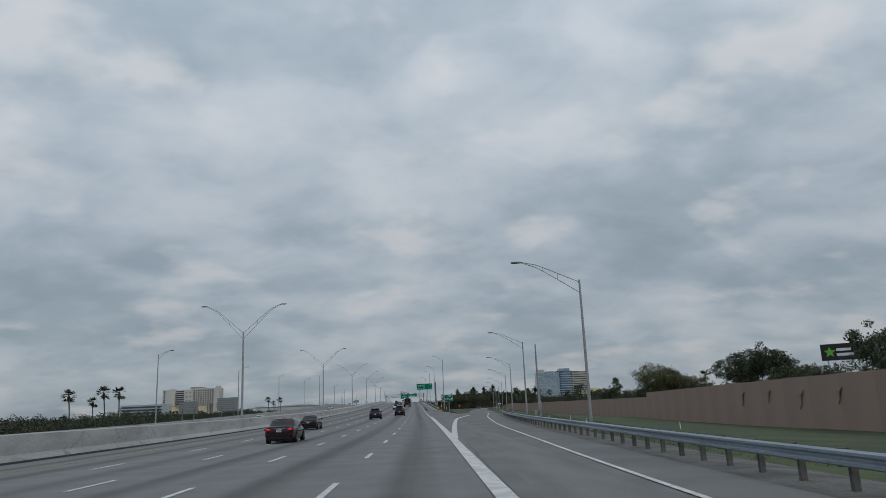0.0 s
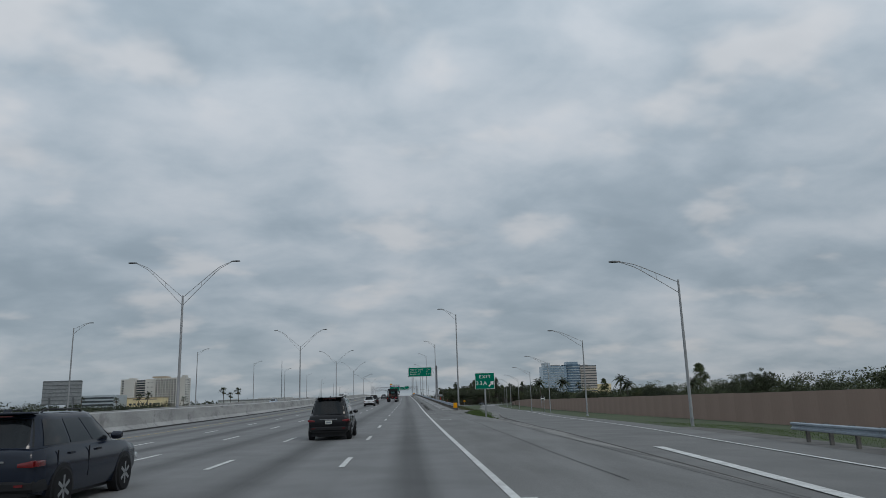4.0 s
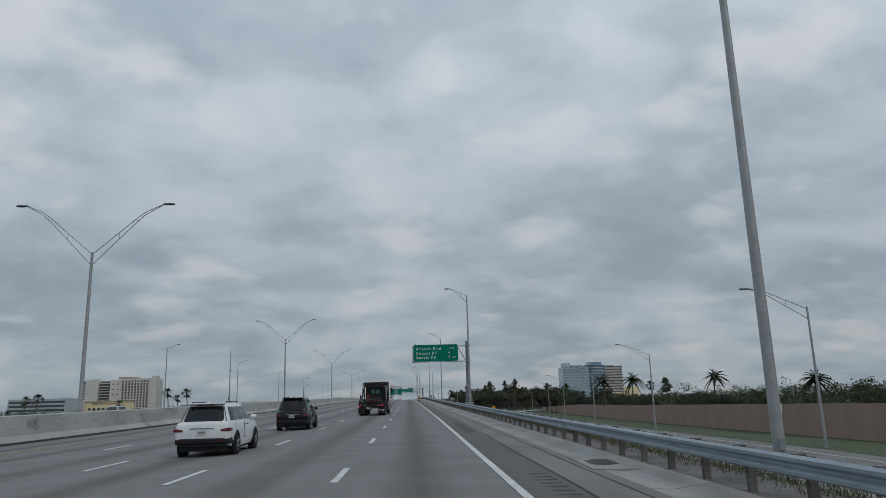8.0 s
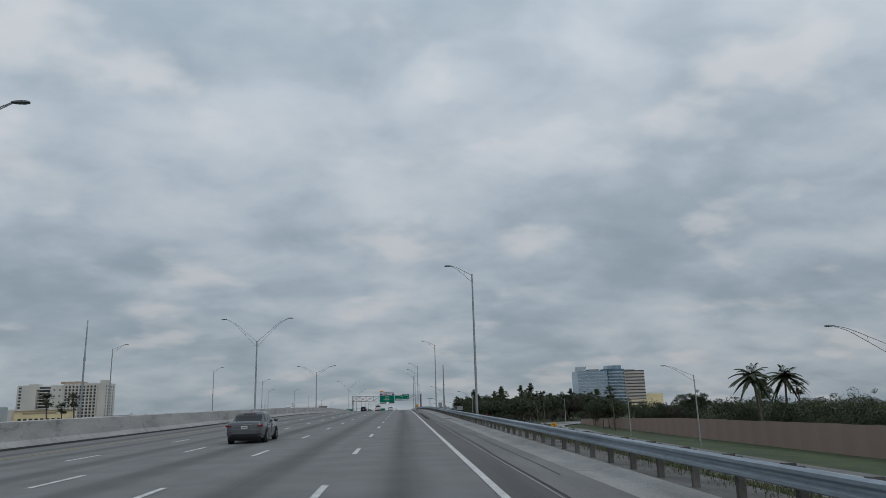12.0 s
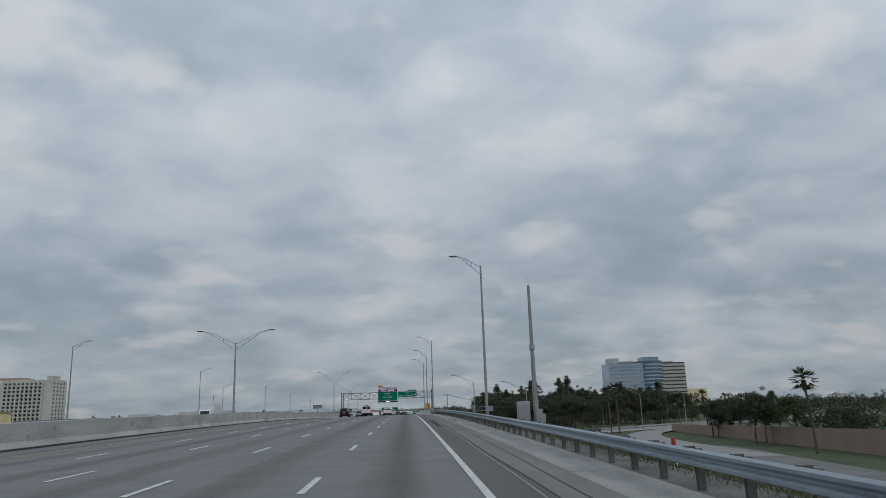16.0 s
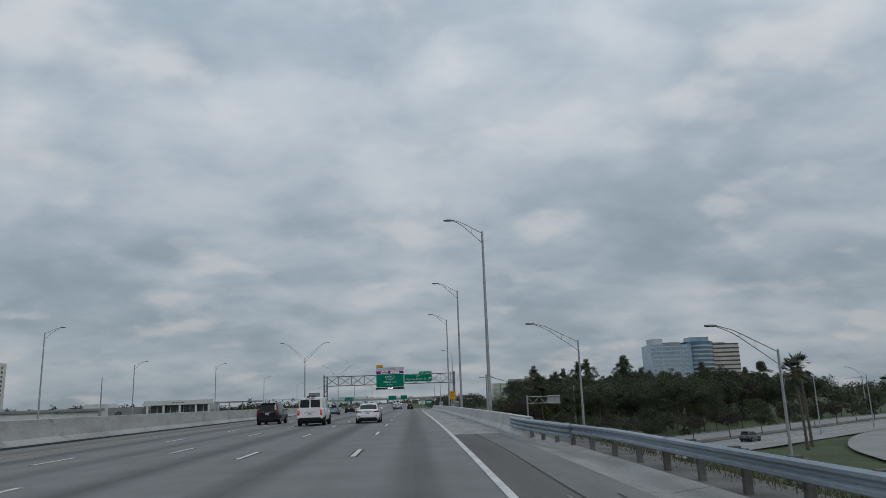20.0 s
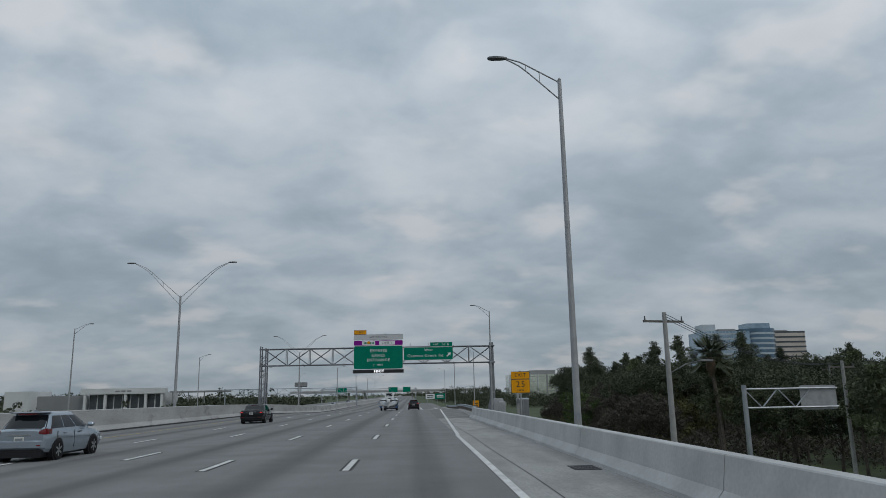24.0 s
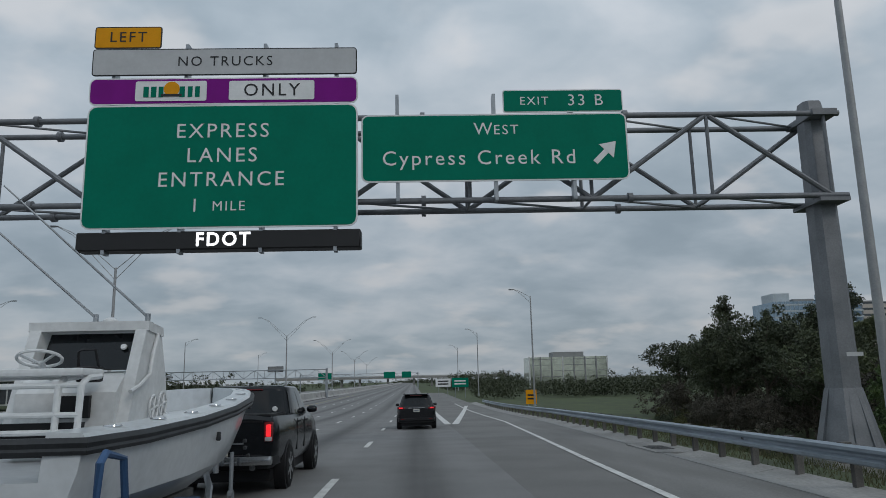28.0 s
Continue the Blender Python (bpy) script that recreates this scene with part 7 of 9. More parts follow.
def car(name, label, m, L, W, H, body, sections, cabin, wheels, r=0.34, glass_sides=3, rim=None, group="", lights=(0.86, 0.26, 0.12), lit=False, rails=False, dark_bumper=True, plate_z=0.78, tall_lights=False, category="car", spoiler=False, rear_split=False, hood_dark=False, chrome=False):
    """A car from body sections (y, half-width share, sill, shoulder height) and a cabin (rear foot, rear roof, front roof, front foot, shoulder, roof half-width share)."""
    t = thing(name, label, category, m, group)
    w = W / 2
    bm = bmesh.new()
    loft(bm, [ring_at(y, w * k, zb, zt, 0.03) for y, k, zb, zt in sections])
    shell = part("body", bm, body, t)
    # greenhouse: a rounded shell that narrows towards the roof
    yb, yr, yf, yh, belt, kr = cabin
    wb, wr = w * 0.925, w * kr

    def plan(f):
        """Half-width, rear and front ends at a share f of the height from belt to roof."""
        q = max(f, 0.0)
        e = q ** 0.9
        return wb + (wr - wb) * q ** 1.25, yb + (yr - yb) * e, yh + (yf - yh) * e

    def spot(x, y, f, off):
        """A place on the shell: x and y from -1 to 1, one of them solved from the other."""
        hw, y0, y1 = plan(f)
        hw, hl, yc = hw + off, (y1 - y0) / 2 + off, (y0 + y1) / 2
        px = x if x is not None else (1 - min(1.0, abs(y)) ** 7) ** (1 / 7)
        py = y if y is not None else (1 - min(1.0, abs(x)) ** 7) ** (1 / 7)
        return px * hw, py * hl, yc, belt + (H - 0.05 - belt) * f

    def shell_at(f, off=0.0, grow=1.0, lift=0.0):
        ring = []
        for k in range(44):
            a = 2 * math.pi * k / 44
            c, sn = math.cos(a), math.sin(a)
            hw, y0, y1 = plan(f)
            r7 = (abs(c) ** 7 + abs(sn) ** 7) ** (-1 / 7)
            ring.append((c * r7 * (hw + off) * grow, (y0 + y1) / 2 + sn * r7 * ((y1 - y0) / 2 + off) * (1 - (1 - grow) * 0.8), belt + (H - 0.05 - belt) * f + lift))
        return ring
    bm = bmesh.new()
    loft(bm, [shell_at(f) for f in (-0.25, 0, 0.25, 0.5, 0.75, 0.92, 1.0)] + [shell_at(1.0, 0, 0.93, 0.03), shell_at(1.0, 0, 0.78, 0.046), shell_at(1.0, 0, 0.4, 0.052)])
    part("cabin", bm, body, t)

    def glaze(name, side, u0, u1, v0, v1, material=None, parent=None, off=0.007, slant=0.0):
        """A pane that follows the shell: side 'rear', 'front' or +1, -1."""
        nu, nv = 8, 4
        grids = []
        for o in (off, off - 0.012):
            grid = []
            for j in range(nv + 1):
                f = v0 + (v1 - v0) * j / nv
                row = []
                for i in range(nu + 1):
                    u = u0 + (u1 - u0) * i / nu
                    if side in ("rear", "front"):
                        px, py, yc, z = spot(u, None, f, o)
                        row.append((px, yc + (py if side == "front" else -py), z))
                    else:
                        px, py, yc, z = spot(None, max(-0.97, min(0.97, u + slant * (f - v0))), f, o)
                        row.append((px * side, yc + py, z))
                grid.append(row)
            grids.append(grid)
        bm = bmesh.new()
        vs = [[[bm.verts.new(p) for p in row] for row in g] for g in grids]
        for g in vs:
            for j in range(nv):
                for i in range(nu):
                    bm.faces.new((g[j][i], g[j][i + 1], g[j + 1][i + 1], g[j + 1][i]))
        o, n = vs
        rim_loop = [(0, i) for i in range(nu)] + [(j, nu) for j in range(nv)] + [(nv, i) for i in range(nu, 0, -1)] + [(j, 0) for j in range(nv, 0, -1)]
        for q, (j, i) in enumerate(rim_loop):
            j2, i2 = rim_loop[(q + 1) % len(rim_loop)]
            bm.faces.new((o[j][i], o[j2][i2], n[j2][i2], n[j][i]))
        return part(name, bm, material or CAR_GLASS, parent or t)
    if rear_split:
        for u0, u1 in ((-0.80, -0.05), (0.05, 0.80)):
            glaze("rear_window", "rear", u0, u1, 0.12, 0.84)
    else:
        glaze("rear_window", "rear", -0.86, 0.86, 0.08, 0.90)
    glaze("windscreen", "front", -0.9, 0.9, 0.05, 0.93)
    for sg in (-1, 1):
        if rear_split:
            spans = [(0.10, 0.40), (0.46, 0.80)]
        else:
            spans = [(-0.86 + 1.66 * k / glass_sides + 0.025, -0.86 + 1.66 * (k + 1) / glass_sides - 0.025) for k in range(glass_sides)]
        for u0, u1 in spans:
            glaze("side_window", sg, u0, u1, 0.10, 0.86)
        if chrome:
            glaze("window_trim", sg, -0.885, 0.83, 0.035, 0.085, CHROME)
            glaze("window_trim", sg, -0.885, 0.83, 0.875, 0.915, CHROME)
    if chrome:
        bm = bmesh.new()
        lathe(bm, [(0.0, 0.062), (-0.02, 0.058)], "y", 18, (0, -0.012, plate_z + 0.16))
        part("badge", bm, CHROME, t, "plain round chrome disc")
    # wheels, with dark discs on the flank standing in for the shaded arch hollows
    for y in wheels:
        for sg in (-1, 1):
            bm = bmesh.new()
            lathe(bm, [(sg * (w * 0.80), r * 1.16), (sg * (w + 0.004), r * 1.16)] if sg > 0 else [(sg * (w + 0.004), r * 1.16), (sg * (w * 0.80), r * 1.16)], "x", 24, (0, y, r * 1.02))
            part("wheel_arch", bm, TRIM, t)
            wheel(t, sg * (w - 0.08), y, r, 0.23, rim, sg)
    # lamps, bumper, plate
    lz, lw, lh = lights
    for sg in (-1, 1):
        bm = bmesh.new()
        if tall_lights:
            box(bm, sg * (w * 0.90 - 0.05), 0.03, lz, 0.16, 0.12, lh)
        else:
            box(bm, sg * (w * 0.93 - lw / 2), 0.06, lz, lw, 0.16, lh)
            box(bm, sg * (w * 0.96), 0.16, lz, 0.06, 0.28, lh * 0.85)
        bevel(bm, 0.02, 2)
        if not tall_lights:  # lens tapers towards the boot lid
            for v in bm.verts:
                f = min(1.0, max(0.0, (abs(v.co.x) - w * 0.93 + lw) / lw))
                v.co.z = lz + (v.co.z - lz) * (0.5 + 0.5 * f) - 0.02 * (1 - f)
        lens = part("tail_light", bm, TAIL, t)
        if lit:
            bm = bmesh.new()
            if tall_lights:
                box(bm, sg * (w * 0.90 - 0.05), -0.034, lz + lh * 0.06, 0.09, 0.02, lh * 0.62)
            else:
                box(bm, sg * (w * 0.93 - lw * 0.40), -0.024, lz, lw * 0.55, 0.02, lh * 0.34)
            bevel(bm, 0.008, 1)
            part("glowing_core", bm, TAIL_LIT, lens, "lit red bulb strip")
        bm = bmesh.new()
        box(bm, sg * w * 0.72, L - 0.10, sections[-1][3] - 0.14, 0.36, 0.16, 0.14)
        bevel(bm, 0.03, 1)
        part("headlight", bm, HEAD, t)
        bm = bmesh.new()
        rings = []
        for u, sx, sz in ((0, 0.5, 0.5), (0.05, 1, 1), (0.17, 1, 0.95), (0.22, 0.6, 0.6)):
            rings.append([(sg * (w * 0.93 + u), yh - 0.45 + 0.09 * sx * math.cos(a), belt + 0.1 + 0.085 * sz * math.sin(a)) for a in [2 * math.pi * q / 10 for q in range(10)]])
        loft(bm, rings)
        part("mirror", bm, TRIM if hood_dark else body, t)
        for k in range(2 if glass_sides > 1 else 1):
            bm = bmesh.new()
            box(bm, sg * (w * 0.985 + 0.012), yb + (yh - yb) * (0.33 + 0.33 * k), belt - 0.12, 0.03, 0.2, 0.035)
            part("door_handle", bm, TRIM if k else body, t)
            bm = bmesh.new()
            box(bm, sg * w * 0.992, yb + (yh - yb) * (0.18 + 0.36 * k), (belt + sections[1][2]) / 2, 0.02, 0.012, (belt - sections[1][2]) * 0.86)
            part("door_seam", bm, TRIM, t)
        bm = bmesh.new()
        tube(bm, (sg * w * 0.62, 0.02, sections[0][2] - 0.03), (sg * w * 0.62, 0.28, sections[0][2] - 0.03), 0.035, seg=10)
        part("exhaust", bm, CHROME, t)
    bm = bmesh.new()
    zb = sections[0][2]
    low, high = (-0.10, 0.09) if dark_bumper else (-0.02, 0.26)
    outline = ((-0.97, 0.5), (-0.965, 0.2), (-0.92, 0.03), (-0.75, -0.045), (-0.4, -0.06), (0.4, -0.06), (0.75, -0.045), (0.92, 0.03), (0.965, 0.2), (0.97, 0.5))
    loft(bm, [[(x * w, yy + d, zb + dz) for x, yy in outline] for dz, d in ((low, 0.05), (low + 0.05, 0.0), (high - 0.04, 0.0), (high, 0.05))])
    bump = part("rear_bumper", bm, TRIM if dark_bumper else body, t)
    bm = bmesh.new()
    loft(bm, [[(x * w * 0.9, yy + 0.05, zb + dz) for x, yy in outline] for dz in (-0.16, 0.03)])
    part("valance", bm, TRIM, t)
    for sg in (-1, 1):
        bm = bmesh.new()
        box(bm, sg * w * 0.72, -0.05, zb + (0.02 if dark_bumper else 0.10), 0.14, 0.02, 0.035)
        part("reflector", bm, TAIL, bump)
    bm = bmesh.new()
    box(bm, 0, -0.015, plate_z, 0.31, 0.02, 0.155)
    pl = part("number_plate", bm, PLATE, t)
    bm = bmesh.new()
    box(bm, 0, -0.028, plate_z - 0.005, 0.24, 0.008, 0.07)
    part("plate_bar", bm, PLATE_BAR, pl)
    bm = bmesh.new()
    box(bm, 0, 0.005, plate_z + 0.125, W * 0.42, 0.05, 0.03)
    part("trim_strip", bm, CHROME, t)
    bm = bmesh.new()
    box(bm, 0, (wheels[0] + wheels[1]) / 2, r * 0.75, W * 0.8, wheels[1] - wheels[0] + 1.6, 0.2)
    part("underbody", bm, TRIM, t)
    bm = bmesh.new()
    box(bm, 0, (yb + yr) / 2 + 0.06 if spoiler else yr - 0.03, H - (0.085 if not spoiler else 0.06), W * 0.32, 0.05, 0.025)
    part("high_brake_light", bm, TAIL, t)
    if spoiler:
        bm = bmesh.new()
        box(bm, 0, yr - 0.04, H - 0.01, wr * 1.9, 0.34, 0.04)
        bevel(bm, 0.015, 1)
        part("spoiler", bm, body, t)
    if rails:
        for sg in (-1, 1):
            bm = bmesh.new()
            pipe(bm, [(sg * wr * 0.86, yr + 0.3, H - 0.02), (sg * wr * 0.86, yr + 0.4, H + 0.04), (sg * wr * 0.86, yf - 0.5, H + 0.04), (sg * wr * 0.86, yf - 0.4, H - 0.02)], 0.018, 6)
            part("roof_rail", bm, TRIM, t)
    bm = bmesh.new()
    loft(bm, [[(x, yy + 0.5 * dz, H - 0.01 + dz) for x, yy in ((-0.03, yr + 0.32), (0.03, yr + 0.32), (0.01, yr + 0.14), (-0.01, yr + 0.14))][::-1] for dz in (0, 0.07)])
    part("aerial_fin", bm, body, t)
    return t


def car_paint(name, col, metal=0.0, rough=0.16):
    return paint(name, col, rough, metal, scale=1.5, var=0.05, grain=60, spec=0.42)


P_BLACK = car_paint("black_car_paint", (0.006, 0.006, 0.008))
P_MAROON = car_paint("dark_brown_car_paint", (0.022, 0.008, 0.012), 0.0, 0.10)
P_BLUE = car_paint("dark_blue_car_paint", (0.014, 0.019, 0.032))
P_WHITE = car_paint("white_car_paint", (0.74, 0.75, 0.76), 0.0)
P_GREY = car_paint("grey_car_paint", (0.13, 0.14, 0.152), 0.3)
P_SILVER = car_paint("silver_blue_car_paint", (0.36, 0.41, 0.46), 0.55)
P_SLATE = car_paint("slate_car_paint", (0.014, 0.016, 0.019), 0.4)


def on_road(rel, y, turn=0.0, dz=0.0):
    tilt = math.degrees(math.atan2(float(grade(y + 4)) - float(grade(y)), 4))
    return pose(*at(rel, y, dz), tilt, 0, heading(y) + turn)


SEDAN = dict(sections=[(0.0, 0.74, 0.45, 0.90), (0.03, 0.85, 0.38, 0.98), (0.10, 0.93, 0.32, 1.02), (0.28, 0.97, 0.26, 1.045), (0.6, 0.995, 0.22, 1.04), (1.6, 1.0, 0.2, 0.98), (3.2, 1.0, 0.2, 0.96), (3.9, 0.98, 0.22, 0.90), (4.55, 0.90, 0.28, 0.78), (4.72, 0.74, 0.36, 0.66)],
             cabin=(0.60, 1.30, 2.75, 3.75, 0.96, 0.71), wheels=(0.98, 3.72))


def sedan(label, m, body, **more):
    return car("sedan", label, m, 4.75, 1.83, 1.50, body, group="traffic", **{**SEDAN, **more})


SUV = dict(sections=[(0.0, 0.82, 0.5, 0.98), (0.03, 0.90, 0.44, 1.05), (0.1, 0.95, 0.38, 1.09), (0.6, 1.0, 0.28, 1.12), (1.8, 1.0, 0.26, 1.10), (3.3, 1.0, 0.26, 1.08), (3.9, 0.98, 0.28, 1.04), (4.5, 0.92, 0.34, 0.94), (4.72, 0.80, 0.42, 0.80)],
           cabin=(0.10, 0.42, 2.7, 3.55, 1.08, 0.70), wheels=(0.92, 3.70))


def suv(label, m, body, H=1.70, W=1.86, L=4.75, **more):
    return car("suv", label, m, L, W, H, body, group="traffic", **{**SUV, "r": 0.37, "rails": True, "spoiler": True, **more})


# cars in the first stretch
sedan("dark brown four-door sedan driving with its tail lights on", on_road(-6.82, 45.6), P_MAROON, lit=True, dark_bumper=False, chrome=True, lights=(0.86, 0.42, 0.15))
suv("dark blue compact crossover with chrome trim", on_road(-5.3, 118.0), P_BLUE)
suv("white compact crossover with dark rear window", on_road(-5.2, 234.0), P_WHITE)
suv("black square-backed four-wheel drive", on_road(-5.3, 252.0), P_BLACK, H=1.84)
suv("black boxy sport utility car", on_road(-1.75, 138.0), P_BLACK, H=1.86)
sedan("black low sedan near the median", on_road(-9.9, 77.0), P_BLACK, lit=False, dark_bumper=False)
sedan("grey four-door sedan beside the truck", on_road(-6.0, 349.0), P_GREY, dark_bumper=False)

# the group on the bridge
sedan("white four-door sedan with red tail lights", on_road(-1.66, 563.6), P_WHITE, lights=(0.90, 0.40, 0.13), dark_bumper=False, chrome=True)
suv("large black sport utility car with chrome strip", on_road(-11.4, 574.0), P_BLACK, H=1.92, W=2.05, L=5.6, sections=[(0.0, 0.88, 0.52, 1.1), (0.1, 0.96, 0.42, 1.2), (0.7, 1.0, 0.32, 1.24), (2.0, 1.0, 0.3, 1.22), (4.0, 1.0, 0.3, 1.2), (4.8, 0.98, 0.32, 1.16), (5.4, 0.94, 0.38, 1.08), (5.6, 0.82, 0.46, 0.92)], cabin=(0.08, 0.30, 3.5, 4.35, 1.18, 0.76), wheels=(1.05, 4.25), r=0.40, plate_z=0.95, lights=(1.12, 0.16, 0.5), tall_lights=True)
van = car("van", "white windowless cargo van with roof vent and red lights", on_road(-5.95, 562.6), 5.9, 2.02, 2.12, P_WHITE, [(0.0, 0.95, 0.55, 1.30), (0.06, 0.985, 0.5, 1.32), (1.0, 1.0, 0.42, 1.32), (3.2, 1.0, 0.4, 1.30), (4.4, 0.99, 0.4, 1.24), (5.4, 0.94, 0.42, 1.10), (5.9, 0.86, 0.5, 0.95)], (0.03, 0.10, 3.9, 4.75, 1.28, 0.89), (1.15, 4.65), 0.38, 3, RIM_DARK, "traffic", (1.0, 0.16, 0.36), True, False, True, 0.92, True, "van", False, True)
bm = bmesh.new()
loft(bm, [[(sx * a, 0.9 + sy * b, z) for sx, sy in ((-1, -0.7), (-0.6, -1), (0.6, -1), (1, -0.7), (1, 0.7), (0.6, 1), (-0.6, 1), (-1, 0.7))] for a, b, z in ((0.34, 0.3, 2.1), (0.34, 0.3, 2.2), (0.24, 0.22, 2.27))])
part("roof_vent", bm, TRIM, van)

# past the bridge
car("hatchback", "silver-blue five-door hatchback near the median", on_road(-11.0, 625.3), 4.3, 1.78, 1.56, P_SILVER, [(0.0, 0.86, 0.42, 0.95), (0.1, 0.95, 0.32, 1.02), (0.6, 1.0, 0.24, 1.04), (1.6, 1.0, 0.22, 1.0), (3.0, 1.0, 0.22, 0.96), (3.6, 0.98, 0.24, 0.9), (4.15, 0.9, 0.3, 0.78), (4.3, 0.76, 0.38, 0.66)], (0.08, 0.62, 2.3, 3.4, 0.98, 0.70), (0.75, 3.35), 0.33, 3, None, "traffic", (0.95, 0.22, 0.2), False, False, False, 0.72, spoiler=True)
sedan("black two-door coupe driving near the median", on_road(-11.1, 659.0), P_BLACK, lit=True, glass_sides=2)
suv("black mid-size family sport utility car with brake lights on", on_road(1.75, 736.5), P_BLACK, H=1.77, W=2.0, L=4.94, lit=True, plate_z=0.95, lights=(1.08, 0.34, 0.15), sections=[(0.0, 0.86, 0.5, 1.02), (0.1, 0.95, 0.40, 1.14), (0.6, 1.0, 0.28, 1.18), (1.9, 1.0, 0.26, 1.15), (3.5, 1.0, 0.26, 1.12), (4.1, 0.98, 0.28, 1.08), (4.75, 0.92, 0.34, 0.98), (4.94, 0.80, 0.42, 0.84)], cabin=(0.10, 0.40, 2.95, 3.75, 1.12, 0.72), wheels=(0.98, 3.86))

# opposite carriageway and street
sedan("white sedan on the opposite carriageway", pose(*at(-30, 150, -0.1), 0, 0, 180), P_WHITE)
suv("silver crossover on the opposite carriageway", pose(*at(-33.5, 300, -0.1), 0, 0, 180), P_SILVER)
suv("silver pickup-sized car waiting on the street below", pose(55, 628, STREET_Z, 0, 0, -50), P_GREY)
for rel, y, body, kind in ((-27.5, 868, P_SILVER, suv), (-31.2, 905, P_BLACK, sedan), (-27.6, 960, P_WHITE, sedan), (-34.6, 1010, P_GREY, suv)):
    kind("far car coming along the opposite carriageway", pose(*at(rel, y, -0.1), 0, 0, 180), body)
bt = thing("box_truck", "white box truck on the opposite carriageway", "truck", pose(*at(-34, 553, -0.1), 0, 0, 180))
bm = bmesh.new()
box(bm, 0, 3.2, 2.3, 2.45, 6.4, 2.6)
bevel(bm, 0.04, 1)
part("cargo_box", bm, P_WHITE, bt)
bm = bmesh.new()
loft(bm, [[(sx * 1.05, y, z) for sx, z in ((-1, 0.6), (1, 0.6), (0.98, zt), (-0.98, zt))] for y, zt in ((6.5, 2.5), (7.3, 2.45), (8.0, 1.6), (8.6, 1.4))])
bevel(bm, 0.06, 2)
part("cab", bm, P_WHITE, bt)
bm = bmesh.new()
pane(bm, [(0.95, 8.02, 1.62), (-0.95, 8.02, 1.62), (-0.9, 7.34, 2.38), (0.9, 7.34, 2.38)], (0.05, 0.05))
part("windscreen", bm, CAR_GLASS, bt)
for y in (1.6, 7.4):
    for sg in (-1, 1):
        wheel(bt, sg * 1.0, y, 0.45, 0.26, RIM, sg)
bm = bmesh.new()
box(bm, 0, 4.2, 0.75, 0.9, 8.2, 0.25)
part("chassis", bm, TRIM, bt)

# ---- roll-off hook truck ----
P_TRUCK = paint("dusty_black_truck_paint", (0.012, 0.013, 0.015), 0.5, 0.0, scale=1.2, var=0.3, grain=20, tint=(0.024, 0.023, 0.023), spec=0.3)
P_GREYCAB = paint("grey_cab_paint", (0.16, 0.19, 0.22), 0.4, 0.2, scale=1.2, var=0.1, coat=0.4)
RUST = paint("rusty_hoist_steel", (0.052, 0.030, 0.021), 0.85, 0.2, scale=3, var=0.3, grain=25, tint=(0.026, 0.022, 0.020))
TARP = paint("black_mesh_tarp", (0.016, 0.017, 0.019), 0.9, scale=4, var=0.3, grain=30, bump=0.4)
tk = thing("roll_off_truck", "black roll-off hoist truck with a rolled tarp and rusty rails", "truck", on_road(-2.06, 277.0, -2.8) @ Matrix.Diagonal((1, 1, 0.94, 1)))
